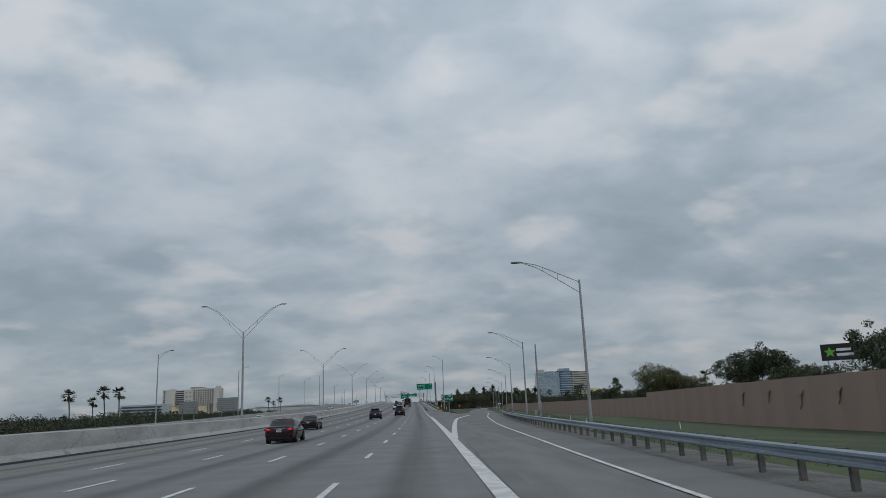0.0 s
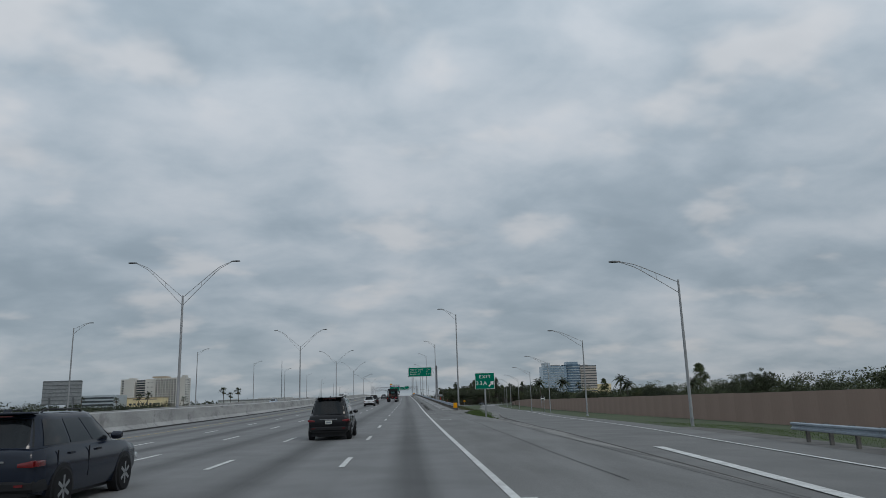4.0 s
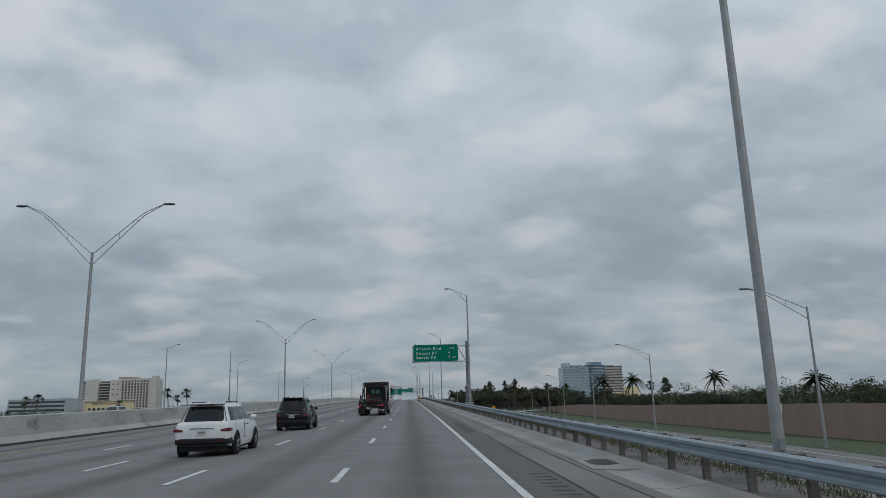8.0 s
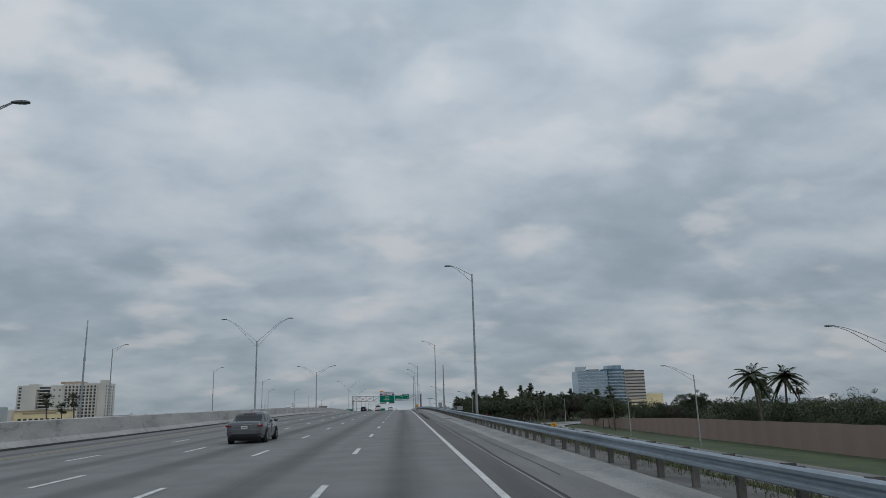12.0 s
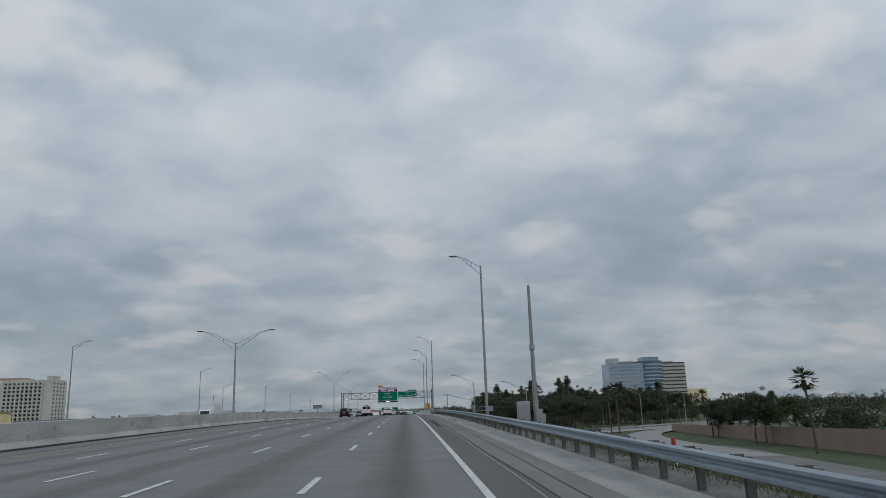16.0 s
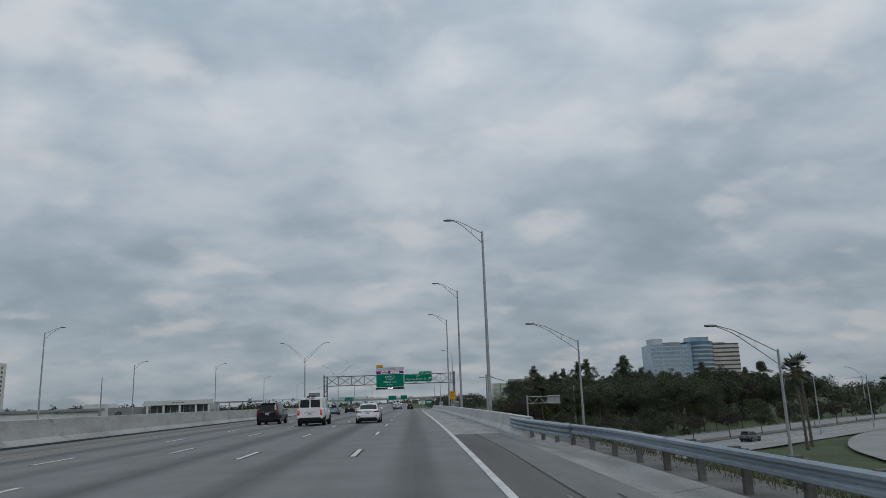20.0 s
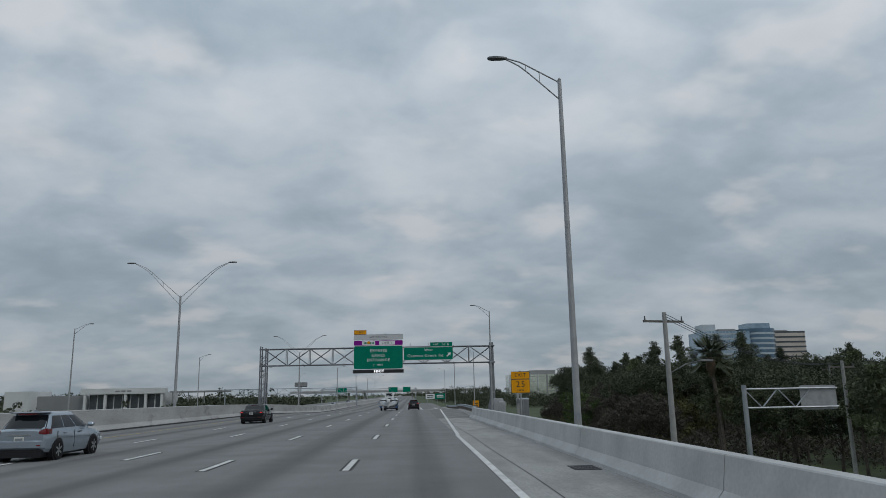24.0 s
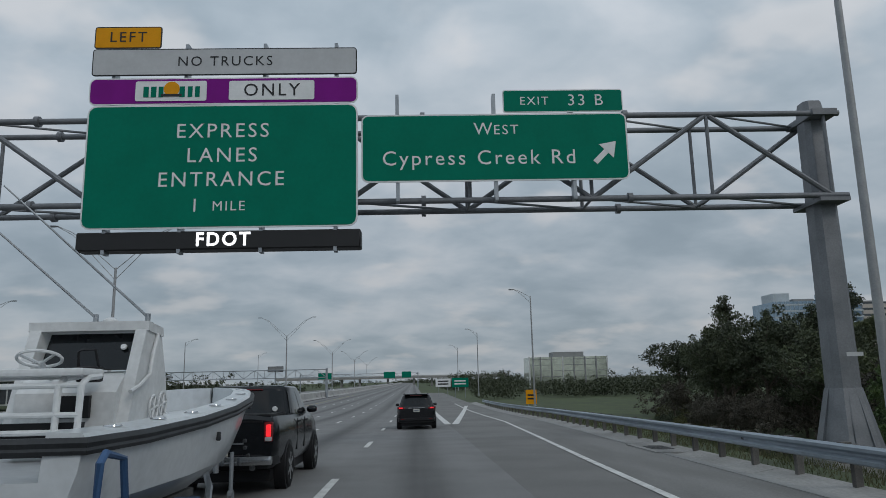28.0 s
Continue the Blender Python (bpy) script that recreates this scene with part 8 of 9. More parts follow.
for sg in (-1, 1):
    bm = bmesh.new()
    box(bm, sg * 0.45, 4.6, 0.98, 0.14, 8.6, 0.30)
    part("frame_rail", bm, P_TRUCK, tk)
    bm = bmesh.new()
    box(bm, sg * 0.52, 3.2, 1.36, 0.16, 6.0, 0.26)
    bevel(bm, 0.02, 1)
    part("hoist_rail", bm, RUST, tk)
    bm = bmesh.new()  # mudguard over the tandem
    loft(bm, [[(sg * x, y, z) for x in (0.62, 1.22)] + [(sg * x, y2, z2) for x, y2, z2 in ((1.22, y, z - 0.04), (0.62, y, z - 0.04))] for y, z in ((0.25, 1.0), (0.3, 1.28), (0.6, 1.36), (2.9, 1.36), (3.1, 1.2))])
    part("mudguard", bm, P_TRUCK, tk)
    bm = bmesh.new()
    box(bm, sg * 0.93, 0.24, 0.52, 0.62, 0.025, 0.62)
    fl = part("mud_flap", bm, TRIM, tk)
    if sg > 0:
        bm = bmesh.new()
        for k, dx in enumerate((-0.2, -0.1, 0.03, 0.12, 0.2)):
            box(bm, 0.93 + dx, 0.224, 0.56, 0.06, 0.008, 0.10)
        box(bm, 1.03, 0.224, 0.45, 0.2, 0.008, 0.04)
        part("letter_bar", bm, SIGN_GREY, fl)
    for y in (0.95, 2.3):
        for x in (0.72, 1.02):
            wheel(tk, sg * x, y, 0.51, 0.27, RIM, sg, 8)
    wheel(tk, sg * 1.0, 7.1, 0.52, 0.30, RIM, sg, 8)
    bm = bmesh.new()
    for dx in (0.0, 0.12, 0.24) if sg > 0 else (0.22, 0.32):
        lathe(bm, [(0, 0.042), (0.03, 0.036)], "z", 12, (sg * (0.78 + dx), 0, 0))
    ob = part("tail_light", bm, TAIL_LIT, tk)
    ob.matrix_basis = pose(0, 0.095, 0.98, 90)
    bm = bmesh.new()
    lathe(bm, [(0, 0.05), (0.03, 0.045)], "z", 12, (sg * 0.62, 0, 0))
    ob = part("reverse_light", bm, HEAD, tk)
    ob.matrix_basis = pose(0, 0.095, 0.98, 90)
    bm = bmesh.new()
    box(bm, sg * 1.05, 4.4, 0.75, 0.40, 1.5, 0.62)
    bevel(bm, 0.05, 2)
    part("fuel_tank", bm, P_TRUCK, tk)
    bm = bmesh.new()
    tube(bm, (sg * 0.98, 5.15, 1.0), (sg * 0.98, 5.15, 3.1), 0.085, seg=12)
    tube(bm, (sg * 0.98, 5.15, 3.1), (sg * 0.98, 4.95, 3.3), 0.08, seg=12)
    part("exhaust_pipe", bm, CHROME if sg > 0 else P_TRUCK, tk)
    bm = bmesh.new()  # mirror on a looped bracket
    pipe(bm, [(sg * 1.1, 6.5, 1.95), (sg * 1.42, 6.45, 1.95), (sg * 1.45, 6.45, 2.0), (sg * 1.45, 6.45, 2.75), (sg * 1.42, 6.45, 2.8), (sg * 1.08, 6.5, 2.8)], 0.02, 6)
    mb = part("mirror_bracket", bm, CHROME, tk)
    bm = bmesh.new()
    box(bm, sg * 1.42, 6.42, 2.45, 0.2, 0.1, 0.55)
    bevel(bm, 0.03, 2)
    part("mirror", bm, TRIM, mb)
    bm = bmesh.new()
    lathe(bm, [(-0.05, 0.05), (0, 0.11), (0.05, 0.09)], "z", 10, (sg * 1.4, 6.42, 2.0))
    part("round_mirror", bm, TRIM, mb)
    bm = bmesh.new()
    box(bm, sg * 0.95, 5.65, 0.55, 0.3, 0.6, 0.25)
    part("step", bm, STEEL, tk)
    bm = bmesh.new()
    box(bm, sg * 1.2, 3.6, 1.05, 0.03, 0.4, 0.14)
    part("red_white_tape", bm, RED, tk)
    bm = bmesh.new()
    lathe(bm, [(0, 0.06), (0.05, 0.05)], "x", 10, (sg * 1.22, 4.9, 1.2))
    part("side_lamp", bm, ORANGE, tk)
bm = bmesh.new()
box(bm, 0, 0.18, 0.98, 2.2, 0.16, 0.16)
box(bm, 0, 0.3, 0.75, 1.5, 0.1, 0.1)
part("rear_beam", bm, P_TRUCK, tk)
for y in (0.6, 1.9, 3.2, 4.5, 5.6):
    bm = bmesh.new()
    tube(bm, (-0.62, y, 1.36), (0.62, y, 1.36), 0.07, seg=10)
    part("roller", bm, RUST, tk)
bm = bmesh.new()
tube(bm, (-0.2, 2.0, 1.45), (-0.1, 5.0, 1.62), 0.11, seg=12)
tube(bm, (-0.15, 0.9, 1.42), (-0.2, 2.0, 1.45), 0.07, seg=12)
part("hydraulic_ram", bm, RUST, tk)
bm = bmesh.new()
box(bm, 0.1, 4.0, 1.62, 0.7, 1.2, 0.2)
box(bm, -0.55, 5.0, 1.7, 0.3, 0.5, 0.5)
bevel(bm, 0.03, 1)
part("hoist_gear", bm, RUST, tk)
bm = bmesh.new()  # big cross cylinder at the tail
tube(bm, (-0.95, 1.15, 1.5), (0.35, 1.25, 1.46), 0.13, seg=14)
part("cross_cylinder", bm, RUST, tk)
for k, (x, z) in enumerate(((-0.62, 1.30), (-0.3, 1.26), (0.22, 1.28), (0.5, 1.3))):  # sagging hoses and cables
    bm = bmesh.new()
    pipe(bm, [(x, 0.7, z), (x + 0.05, 1.3, z + 0.34 + 0.04 * k), (x - 0.04, 2.4, z + 0.40), (x + 0.06, 3.6, z + 0.36), (x, 5.3, z + 0.5)], 0.028, 6)
    part("hose", bm, TRIM, tk)
for y in (1.6, 2.6, 3.7):
    bm = bmesh.new()
    box(bm, 0, y, 1.52, 1.25, 0.12, 0.10)
    bevel(bm, 0.015, 1)
    part("cross_beam", bm, RUST if y < 3 else P_TRUCK, tk)
for sg in (-1, 1):
    bm = bmesh.new()
    box(bm, sg * 0.80, 0.32, 1.14, 0.76, 0.10, 0.50)
    bevel(bm, 0.02, 1)
    part("tail_box", bm, P_TRUCK, tk)
    bm = bmesh.new()
    box(bm, sg * 0.28, 0.22, 1.02, 0.06, 0.12, 0.62)
    part("tail_stay", bm, P_TRUCK, tk)
bm = bmesh.new()
pipe(bm, [(0.0, 0.12, 0.72), (0.0, 0.06, 0.58), (0.05, 0.08, 0.5), (0.1, 0.12, 0.55)], 0.03, 8)
part("tow_hook", bm, RUST, tk)
bm = bmesh.new()
loft(bm, [[(-0.8 + sx * a, 4.7, z + sz * 0.12) for sx, sz in ((-1, -1), (1, -0.6), (0.8, 0.9), (-0.7, 1))] + [(-0.8 + sx * a, 4.8, z + sz * 0.12) for sx, sz in ((-0.7, 1), (0.8, 0.9), (1, -0.6), (-1, -1))] for a, z in ((0.08, 1.62), (0.11, 1.78), (0.06, 1.95))])
part("red_cloth", bm, RED, tk, "faded red warning cloth")
bm = bmesh.new()
lathe(bm, [(-0.07, 0.12), (-0.05, 0.2), (0.05, 0.2), (0.07, 0.12)], "x", 16, (-1.12, 1.35, 1.85))
part("winch_drum", bm, TRIM, tk)
bm = bmesh.new()
pipe(bm, [(-1.15, 1.4, 1.7), (-1.15, 2.4, 1.62), (-1.18, 3.6, 1.72), (-1.2, 3.9, 2.0)], 0.05, 8)
part("tarp_arm", bm, TRIM, tk)
bm = bmesh.new()
loft(bm, [[(sx, y, z) for sx in (-1.18, -0.66)] + [(sx, y + 0.04, z) for sx in (-0.66, -1.18)] for y, z in ((0.3, 1.05), (0.5, 1.62))])
part("side_plate", bm, P_TRUCK, tk)
bm = bmesh.new()
tube(bm, (-1.05, 0.26, 1.6), (-0.72, 0.28, 1.2), 0.02, seg=6)
part("polished_strut", bm, CHROME, tk)
bm = bmesh.new()
loft(bm, [[(x, y, z) for x, z in ((-1.1, 1.1), (1.1, 1.1), (1.12, 2.1), (0.98, 2.86), (-0.98, 2.86), (-1.12, 2.1))] for y in (5.45, 6.9)])
bevel(bm, 0.07, 2)
part("cab", bm, P_TRUCK, tk)
bm = bmesh.new()
loft(bm, [[(x, y, z) for x, z in ((-w, 0.7), (w, 0.7), (w, h - 0.15), (w * 0.8, h), (-w * 0.8, h), (-w, h - 0.15))] for y, w, h in ((6.9, 1.02, 2.0), (7.6, 0.98, 1.92), (8.5, 0.85, 1.72), (8.75, 0.72, 1.5))])
bevel(bm, 0.05, 2)
part("bonnet", bm, P_GREYCAB, tk, "grey sloping bonnet")
for x, w in ((-0.36, 0.42), (0.1, 0.40), (0.62, 0.36)):
    bm = bmesh.new()
    box(bm, x, 5.44, 2.36, w, 0.02, 0.44)
    part("cab_window", bm, glass("teal_cab_glass", (0.10, 0.22, 0.22), 0.1) if x < 0.5 else CAR_GLASS, tk)
bm = bmesh.new()
pane(bm, [(1.0, 6.93, 2.02), (-1.0, 6.93, 2.02), (-0.95, 6.93, 2.75), (0.95, 6.93, 2.75)], (0.04, 0.05), 0.012, 0.012)
part("windscreen", bm, CAR_GLASS, tk)
for sg in (-1, 1):
    bm = bmesh.new()
    box(bm, sg * 1.115, 6.2, 2.3, 0.02, 0.9, 0.5)
    part("side_window", bm, CAR_GLASS, tk)
    bm = bmesh.new()  # arched wing over the front wheel
    arch = [(7.1 + 0.68 * math.cos(a), 0.60 + 0.66 * math.sin(a)) for a in [math.pi * k / 10 for k in range(11)]]
    loft(bm, [[(sg * 0.74, y, z), (sg * 1.2, y, z), (sg * 1.22, y, z - 0.05), (sg * 0.74, y, z - 0.05)] for y, z in arch])
    part("front_wing", bm, P_GREYCAB, tk)
# tarp gantry: a bent frame over the cab, with the mesh rolled along it
bm = bmesh.new()
for sg in (-1, 1):
    pipe(bm, [(sg * 1.2, 1.55 if sg < 0 else 5.0, 1.3), (sg * 1.2, 3.2 if sg < 0 else 5.05, 1.55), (sg * 1.18, 4.0 if sg < 0 else 5.1, 3.2)], 0.045, 8)
pipe(bm, [(-1.18, 4.0, 3.2), (-1.1, 4.2, 3.25), (1.1, 5.0, 3.32), (1.18, 5.1, 3.2)], 0.045, 8)
pipe(bm, [(-1.2, 5.3, 1.4), (-1.2, 5.3, 3.2), (1.2, 5.3, 3.3), (1.2, 5.3, 1.4)], 0.05, 8)
part("tarp_frame", bm, TRIM, tk)
bm = bmesh.new()
rings = []
for k in range(9):
    f = k / 8
    x = -1.1 + 2.2 * f
    y0 = 4.1 + 0.95 * f
    sag = 0.10 * math.sin(f * math.pi) + 0.03 * math.sin(f * 19)
    rings.append([(x, y0 - 0.05, 3.24 - sag * 0.4), (x, y0 + 0.5, 3.26 - sag * 0.5), (x, y0 + 0.5, 3.0 - sag), (x, y0 - 0.02, 2.86 - sag - 0.05 * math.sin(f * 13))])
loft(bm, rings)
part("rolled_tarp", bm, TARP, tk, "black mesh tarp hanging in folds")
bm = bmesh.new()
box(bm, -0.3, 0.16, 0.78, 0.33, 0.02, 0.17)
part("number_plate", bm, PLATE, tk)
bm = bmesh.new()
box(bm, -0.3, 0.147, 0.78, 0.24, 0.008, 0.08)
part("plate_bar", bm, PLATE_BAR, tk)
for x in (-0.08, 0.12):
    bm = bmesh.new()
    box(bm, x, 0.5, 1.2, 0.05, 0.05, 0.05)
    bevel(bm, 0.015, 2)
    part("marker_light", bm, TAIL_LIT, tk)

# ---- pickup with a boat on a trailer ----
pk = car("pickup", "dark grey four-door pickup towing a boat", on_road(-1.8, 712.2, 0.0), 5.8, 2.02, 1.95, P_SLATE, [(0.0, 0.93, 0.62, 1.30), (0.05, 0.97, 0.58, 1.36), (0.3, 1.0, 0.5, 1.38), (2.0, 1.0, 0.45, 1.36), (4.2, 1.0, 0.45, 1.34), (5.2, 0.97, 0.48, 1.24), (5.65, 0.92, 0.52, 1.12), (5.8, 0.84, 0.6, 0.98)], (1.75, 2.0, 3.55, 4.45, 1.32, 0.80), (1.25, 4.82), 0.41, 2, None, "traffic", (1.10, 0.15, 0.34), True, False, True, 0.78, True, "pickup")
bm = bmesh.new()
box(bm, 0, -0.12, 0.62, 1.9, 0.2, 0.16)
bevel(bm, 0.03, 2)
part("chrome_bumper", bm, CHROME, pk)
bm = bmesh.new()
tube(bm, (0.62, -0.16, 0.50), (0.62, 0.3, 0.52), 0.055, seg=12)
part("tail_pipe", bm, CHROME, pk)
bm = bmesh.new()
lathe(bm, [(0, 0.055), (0.006, 0.05)], "z", 12)
ob = part("window_sticker", bm, SIGN_WHITE, pk)
ob.matrix_basis = pose(0.62, 1.76, 1.47, 98)
bm = bmesh.new()
box(bm, 0, 0.92, 1.385, 1.7, 1.55, 0.03)
part("bed_cover", bm, TRIM, pk, "black bed cover")
bm = bmesh.new()
rounded(bm, 0.16, 0.18, 0.02, 0.04, 0, 1.12, -0.02)
part("tailgate_badge", bm, CHROME, pk, "plain chrome badge")
bm = bmesh.new()
box(bm, 0.0, -0.012, 1.28, 1.5, 0.02, 0.03)
part("tailgate_seam", bm, TRIM, pk)

for sg in (-1, 1):
    bm = bmesh.new()
    box(bm, sg * (1.01 * 0.90 - 0.05), -0.036, 0.975, 0.12, 0.02, 0.07)
    bevel(bm, 0.008, 1)
    part("reverse_light", bm, HEAD, pk, "clear reversing lens")
GEL = paint("white_gelcoat", (0.62, 0.645, 0.66), 0.3, scale=0.7, var=0.10, grain=9, coat=0.4, tint=(0.53, 0.56, 0.585))
GEL_OLD = paint("chalky_white_fibreglass", (0.68, 0.69, 0.69), 0.45, scale=1.5, var=0.10, grain=14)
BLUE_PIPE = paint("blue_trailer_frame", (0.04, 0.10, 0.22), 0.45, 0.3, var=0.1)
RUB = paint("worn_rub_rail", (0.035, 0.038, 0.042), 0.6, scale=3, var=0.25, grain=30)
bt_m = on_road(-1.86, 704.35)
boat = thing("boat", "white centre-console fishing boat with a dark rub rail on its trailer", "boat", bt_m)
HULL = ((0.0, 1.20, 0.62, 1.47), (1.0, 1.26, 0.56, 1.48), (2.6, 1.28, 0.50, 1.53), (4.0, 1.26, 0.48, 1.61), (5.2, 1.16, 0.50, 1.70), (6.1, 0.98, 0.56, 1.77), (6.8, 0.74, 0.68, 1.81), (7.2, 0.52, 0.86, 1.825), (7.42, 0.30, 1.12, 1.83), (7.5, 0.12, 1.34, 1.83))
rings = []
for y, hw, zk, zs in HULL:
    h = zs - zk
    f = min(1.0, max(0.0, (y - 4.0) / 3.5))  # flare towards the bow
    rings.append([(0, y, zk), (hw * (0.55 - 0.2 * f), y, zk + h * 0.14), (hw * (0.90 - 0.32 * f), y, zk + h * 0.42), (hw * (0.97 - 0.16 * f), y, zk + h * 0.72), (hw, y, zs), (hw * 0.985, y, zs + 0.03), (max(hw - 0.27, 0.02), y, zs + 0.045), (max(hw - 0.30, 0.015), y, zs - 0.3),
                  (-max(hw - 0.30, 0.015), y, zs - 0.3), (-max(hw - 0.27, 0.02), y, zs + 0.045), (-hw * 0.985, y, zs + 0.03), (-hw, y, zs), (-hw * (0.97 - 0.16 * f), y, zk + h * 0.72), (-hw * (0.90 - 0.32 * f), y, zk + h * 0.42), (-hw * (0.55 - 0.2 * f), y, zk + h * 0.14)])
bm = bmesh.new()
loft(bm, rings)
part("hull", bm, GEL, boat)
bm = bmesh.new()
rail = [(r[4][0] + 0.012, r[4][1], r[4][2] - 0.035) for r in rings]
loop = [(0, -0.03, 1.435)] + rail + [(0.0, 7.55, 1.795)]
for sg in (-1, 1):
    for dz, rr in ((0, 0.042), (-0.055, 0.034)):
        pipe(bm, [(sg * x, y, z + dz) for x, y, z in loop], rr, 6)
part("rub_rail", bm, RUB, boat, "dark ribbed rubber rub rail")
for k in range(7):  # rod holders along both gunwales
    for sg in (-1, 1):
        y = 0.7 + k * 0.95
        hw = float(np.interp(y, [r[0] for r in HULL], [r[1] for r in HULL]))
        zs = float(np.interp(y, [r[0] for r in HULL], [r[3] for r in HULL]))
        bm = bmesh.new()
        lathe(bm, [(0, 0.075), (0.012, 0.07), (0.012, 0.035), (0.002, 0.03)], "z", 12)
        ob = part("rod_holder", bm, CHROME, boat)
        ob.matrix_basis = pose(sg * (hw - 0.14), y, zs + 0.04)
for y, z, w in ((3.3, 1.28, 0.10), (5.0, 1.12, 0.05), (5.05, 1.02, 0.05), (6.0, 1.55, 0.04), (5.9, 0.85, 0.05)):  # drain fittings in the topsides
    hw = float(np.interp(y, [r[0] for r in HULL], [r[1] for r in HULL]))
    bm = bmesh.new()
    box(bm, hw * 0.985, y, z, 0.05, 0.05, w)
    bevel(bm, 0.01, 1)
    part("drain_fitting", bm, RUB, boat)
# wheelhouse console: a frame with a big raked window, thick sides and a roof edge
side = [(2.15, 1.25), (3.35, 1.25), (3.3, 1.9), (3.05, 2.48), (2.62, 2.52), (2.40, 1.98)]
bm = bmesh.new()
loft(bm, [[(x, y, z) for y, z in ((2.16, 1.25), (3.3, 1.25), (3.3, 1.9), (2.62, 2.02), (2.36, 1.95), (2.2, 1.8))] for x in (-0.5, 0.5)])
bevel(bm, 0.025, 2)
con = part("console", bm, GEL_OLD, boat)
for x0, x1 in ((-0.62, -0.50), (0.50, 0.62)):
    bm = bmesh.new()
    loft(bm, [[(x, y, z) for y, z in side] for x in (x0, x1)])
    bevel(bm, 0.025, 2)
    part("console_side", bm, GEL_OLD, con)
bm = bmesh.new()
loft(bm, [[(x, y, z) for y, z in ((2.6, 2.46), (3.08, 2.42), (3.06, 2.52), (2.6, 2.56))] for x in (-0.64, 0.64)])
bevel(bm, 0.025, 2)
part("console_roof", bm, GEL_OLD, con)
bm = bmesh.new()
pane(bm, [(-0.49, 2.52, 2.02), (0.49, 2.52, 2.02), (0.49, 2.74, 2.46), (-0.49, 2.74, 2.46)], (0.04, 0.05), 0.02, 0.0)
part("window", bm, CAR_GLASS, con, "dark raked window")
bm = bmesh.new()
lathe(bm, [(0, 0.035), (0.02, 0.03)], "z", 12)
ob = part("round_badge", bm, SIGN_WHITE, con)
ob.matrix_basis = pose(0.38, 2.62, 2.28, 64)
bm = bmesh.new()
box(bm, 0.10, 2.15, 1.66, 0.34, 0.05, 0.22)
box(bm, 0.0, 2.14, 1.36, 0.9, 0.05, 0.16)
part("dash_opening", bm, TRIM, con, "black instrument opening")
bm = bmesh.new()
pipe(bm, [(0.64, 2.9, 2.44), (0.66, 2.72, 2.2), (0.66, 2.66, 1.98), (0.65, 2.4, 1.86), (0.64, 2.2, 1.8)], 0.022, 8)
part("grab_rail", bm, GEL_OLD, con)
for y, z in ((2.85, 1.62), (3.12, 1.66)):  # round spoked hatches
    bm = bmesh.new()
    n = 18
    for k in range(n):
        a, b = 2 * math.pi * k / n, 2 * math.pi * (k + 1) / n
        tube(bm, (0.65, y + 0.125 * math.cos(a), z + 0.14 * math.sin(a)), (0.65, y + 0.125 * math.cos(b), z + 0.14 * math.sin(b)), 0.014, seg=5)
    for k in range(6):
        a = math.pi * k / 3 + 0.2
        tube(bm, (0.65, y, z), (0.65, y + 0.125 * math.cos(a), z + 0.14 * math.sin(a)), 0.013, seg=5)
    part("spoked_hatch", bm, GEL_OLD, con)
bm = bmesh.new()
n = 20
for k in range(n):
    a, b = 2 * math.pi * k / n, 2 * math.pi * (k + 1) / n
    tube(bm, (-0.20 + 0.22 * math.cos(a), 2.02 - 0.10 * math.sin(a), 2.14 + 0.075 * math.sin(a)), (-0.20 + 0.22 * math.cos(b), 2.02 - 0.10 * math.sin(b), 2.14 + 0.075 * math.sin(b)), 0.016, seg=6)
for a in (0.6, 2.5, 4.7):
    tube(bm, (-0.20, 2.05, 2.09), (-0.20 + 0.22 * math.cos(a), 2.02 - 0.10 * math.sin(a), 2.14 + 0.075 * math.sin(a)), 0.016, seg=6)
tube(bm, (-0.20, 2.05, 2.1), (-0.20, 2.3, 1.95), 0.03, seg=8)
part("steering_wheel", bm, GEL_OLD, con)
bm = bmesh.new()
box(bm, 0.26, 2.12, 1.98, 0.22, 0.16, 0.16)
bevel(bm, 0.03, 2)
pipe(bm, [(0.16, 2.08, 2.05), (0.16, 2.06, 2.2), (0.2, 2.05, 2.22), (0.33, 2.05, 2.22), (0.36, 2.08, 2.04)], 0.015, 6)
part("throttle_box", bm, TRIM, con, "black throttle box")
bm = bmesh.new()
lathe(bm, [(2.54, 0.09), (2.60, 0.08), (2.63, 0.03)], "z", 12, (0.12, 2.85, 0))
part("radar_dome", bm, GEL_OLD, boat)
for x in (-0.02, 0.55):
    bm = bmesh.new()
    tube(bm, (x, 2.8, 2.54), (x, 2.8, 2.66), 0.03, seg=8)
    tube(bm, (x, 2.8, 2.62), (x - 1.2, 1.9, 3.9), 0.016, 0.008, 6)
    part("aerial", bm, STEEL, boat)
# leaning post behind the wheel
bm = bmesh.new()
for x in (-0.5, 0.32, 0.52):
    pipe(bm, [(x, 1.35, 1.2), (x, 1.38, 1.86), (x, 1.5, 1.93), (x, 1.75, 1.95)], 0.032, 8)
for y, z in ((1.38, 1.86), (1.75, 1.95), (1.36, 1.6), (1.36, 1.45)):
    tube(bm, (-0.52, y, z), (0.53, y, z), 0.026, seg=8)
part("post_frame", bm, GEL_OLD, boat)
bm = bmesh.new()
box(bm, 0, 1.58, 1.98, 1.08, 0.46, 0.07)
bevel(bm, 0.03, 2)
part("seat_cushion", bm, GEL_OLD, boat)
bm = bmesh.new()
box(bm, 0.02, 1.5, 1.38, 0.95, 0.12, 0.3)
part("tackle_locker", bm, TRIM, boat, "dark tackle locker")
bm = bmesh.new()
box(bm, 0.1, 3.75, 1.45, 0.7, 0.6, 0.22)
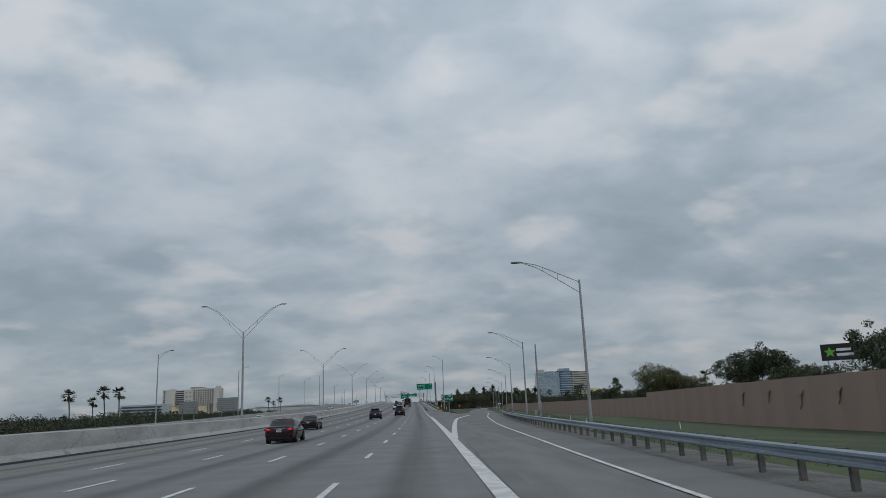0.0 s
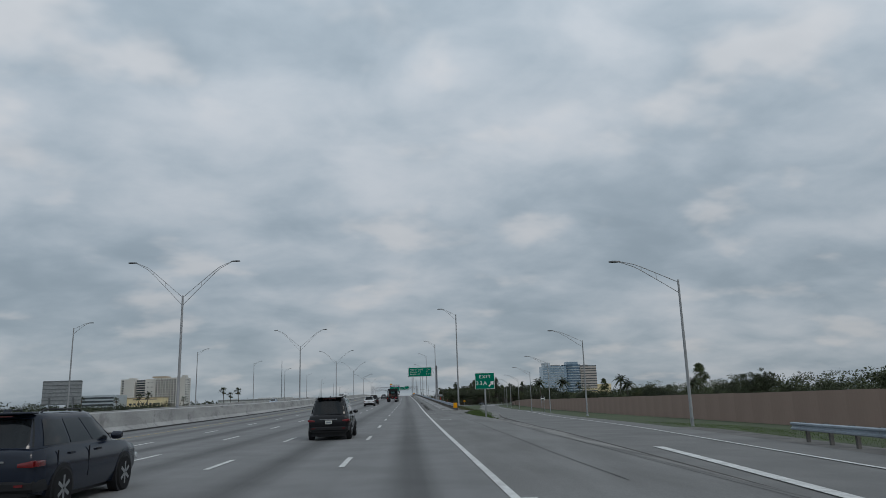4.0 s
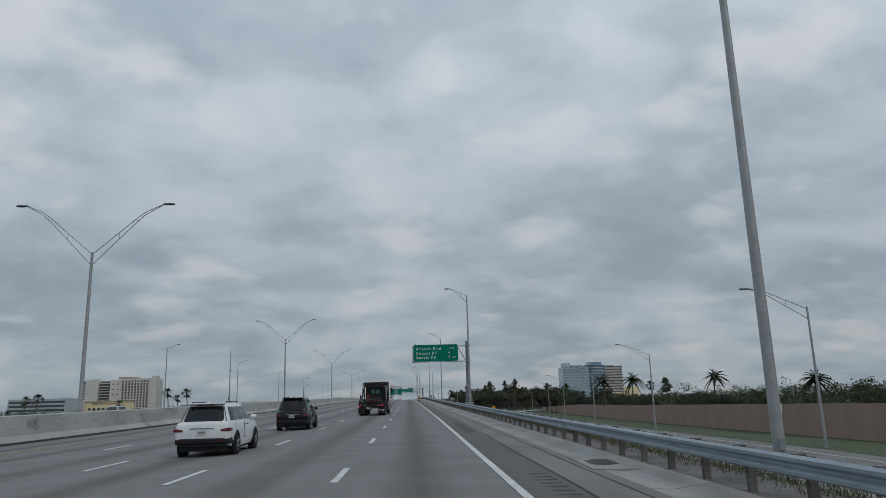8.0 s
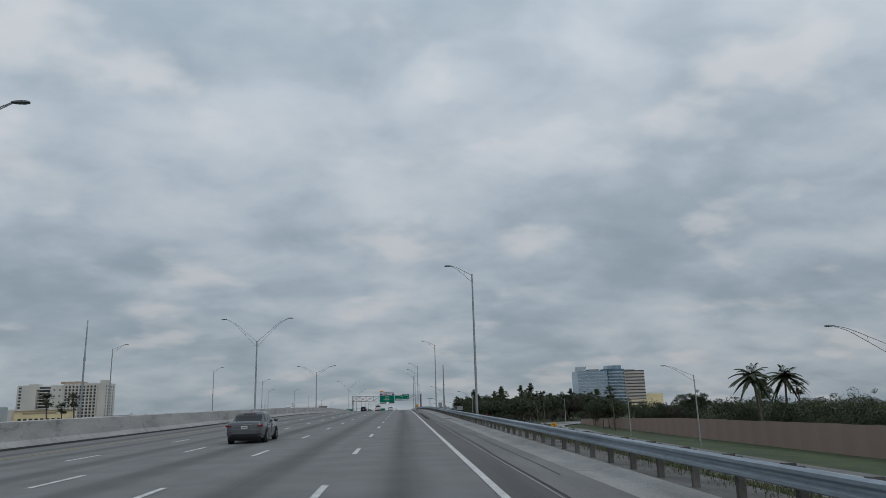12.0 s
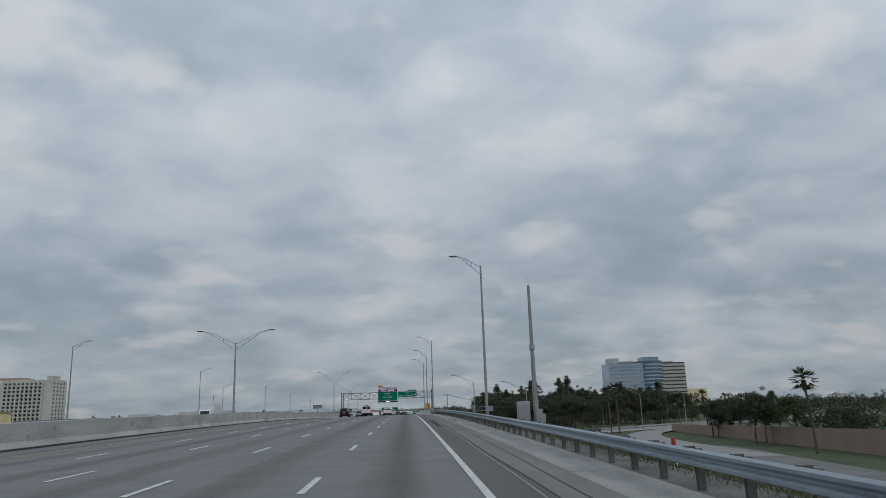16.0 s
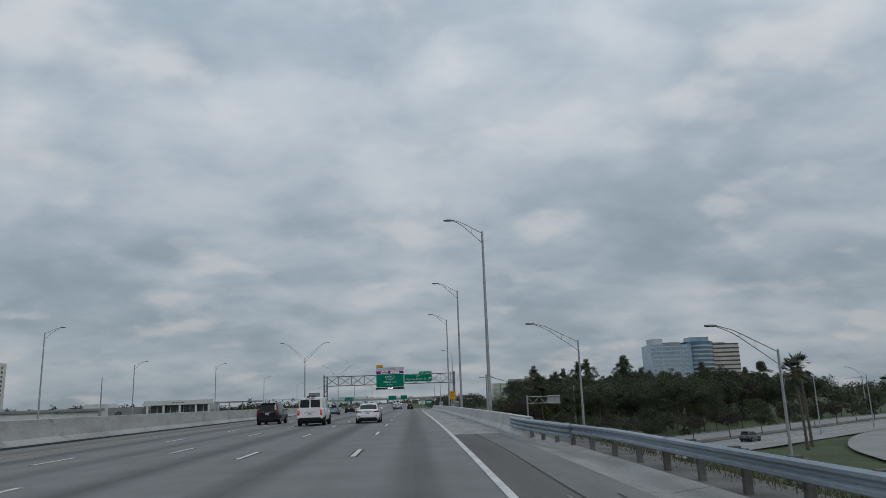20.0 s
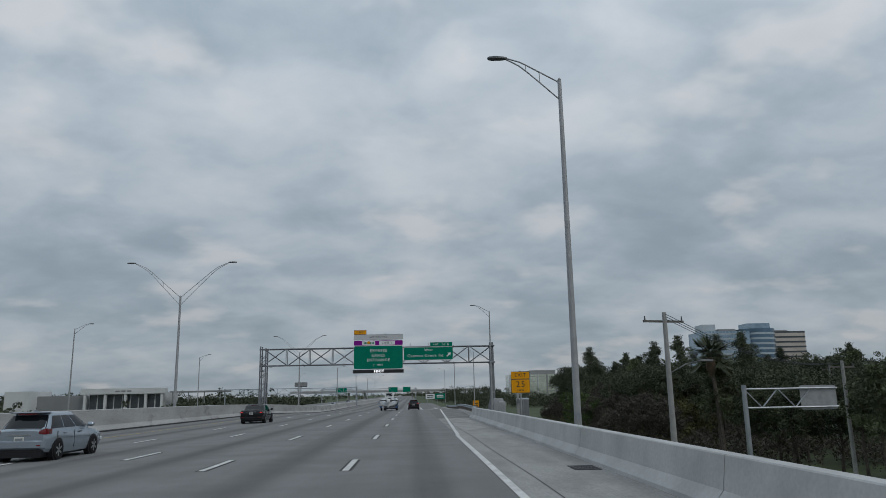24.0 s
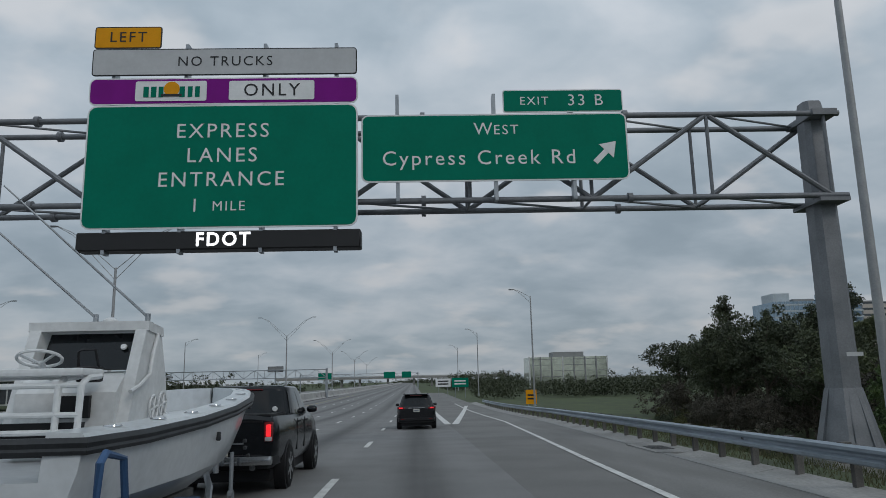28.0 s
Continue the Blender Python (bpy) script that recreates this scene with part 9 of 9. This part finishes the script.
bevel(bm, 0.08, 2)
part("front_seat", bm, GEL_OLD, boat)
bm = bmesh.new()
loft(bm, [[(sx * a, y0 + sy * b, z) for sx, sy in ((-1, -0.8), (-0.7, -1), (0.7, -1), (1, -0.8), (1, 0.8), (0.6, 1), (-0.6, 1), (-1, 0.8))] for a, b, y0, z in ((0.12, 0.14, -0.35, 0.5), (0.14, 0.2, -0.38, 1.0), (0.24, 0.32, -0.42, 1.15), (0.26, 0.36, -0.42, 1.45), (0.2, 0.28, -0.38, 1.58))])
bevel(bm, 0.03, 2)
part("outboard_motor", bm, GEL_OLD, boat)

tr = thing("boat_trailer", "boat trailer of steel beams with blue guide loops", "trailer", bt_m)
bm = bmesh.new()
for sg in (-1, 1):
    pipe(bm, [(sg * 0.9, -0.2, 0.40), (sg * 0.9, 4.2, 0.40), (sg * 0.45, 5.9, 0.42), (0, 7.3, 0.46)], 0.05, 6)
for y in (0.5, 2.2, 4.4):
    tube(bm, (-0.9, y, 0.38), (0.9, y, 0.38), 0.045, seg=6)
part("frame", bm, STEEL, tr)
bm = bmesh.new()
tube(bm, (0.12, 7.45, 0.45), (0.12, 7.45, 1.0), 0.05, seg=6)
tube(bm, (0, 7.2, 0.46), (0, 7.75, 0.50), 0.05, seg=6)
box(bm, 0.12, 7.35, 0.85, 0.18, 0.22, 0.16)
part("winch_post", bm, STEEL, tr)
bm = bmesh.new()
tube(bm, (0.42, 7.3, 0.12), (0.42, 7.3, 0.8), 0.035, seg=8)
lathe(bm, [(0.38, 0.09), (0.46, 0.09)], "x", 12, (0, 7.3, 0.1))
part("jockey_wheel", bm, STEEL, tr)
bm = bmesh.new()
tube(bm, (0, 7.7, 0.5), (0, 7.86, 0.5), 0.045, seg=8)
part("coupling", bm, TRIM, tr)
for sg in (-1, 1):
    for y in (1.5, 2.35):
        wheel(tr, sg * 1.08, y, 0.32, 0.2, RIM, sg)
    bm = bmesh.new()
    loft(bm, [[(sg * x, y, z + d) for x, d in ((0.98, 0), (1.24, 0), (1.24, -0.03), (0.98, -0.03))] for y, z in ((1.0, 0.42), (1.15, 0.70), (2.7, 0.70), (2.9, 0.42))])
    part("wheel_guard", bm, BLUE_PIPE, tr)
    bm = bmesh.new()
    pipe(bm, [(sg * 0.95, -0.12, 0.4), (sg * 1.34, -0.12, 0.62), (sg * 1.36, -0.1, 1.3), (sg * 1.36, -0.02, 1.36), (sg * 1.36, 0.3, 1.30), (sg * 1.36, 0.5, 0.5)], 0.03, 8)
    part("guide_loop", bm, BLUE_PIPE, tr)
    bm = bmesh.new()
    box(bm, sg * 0.5, 2.6, 0.50, 0.09, 4.4, 0.10)
    part("bunk", bm, POST_WOOD, tr)
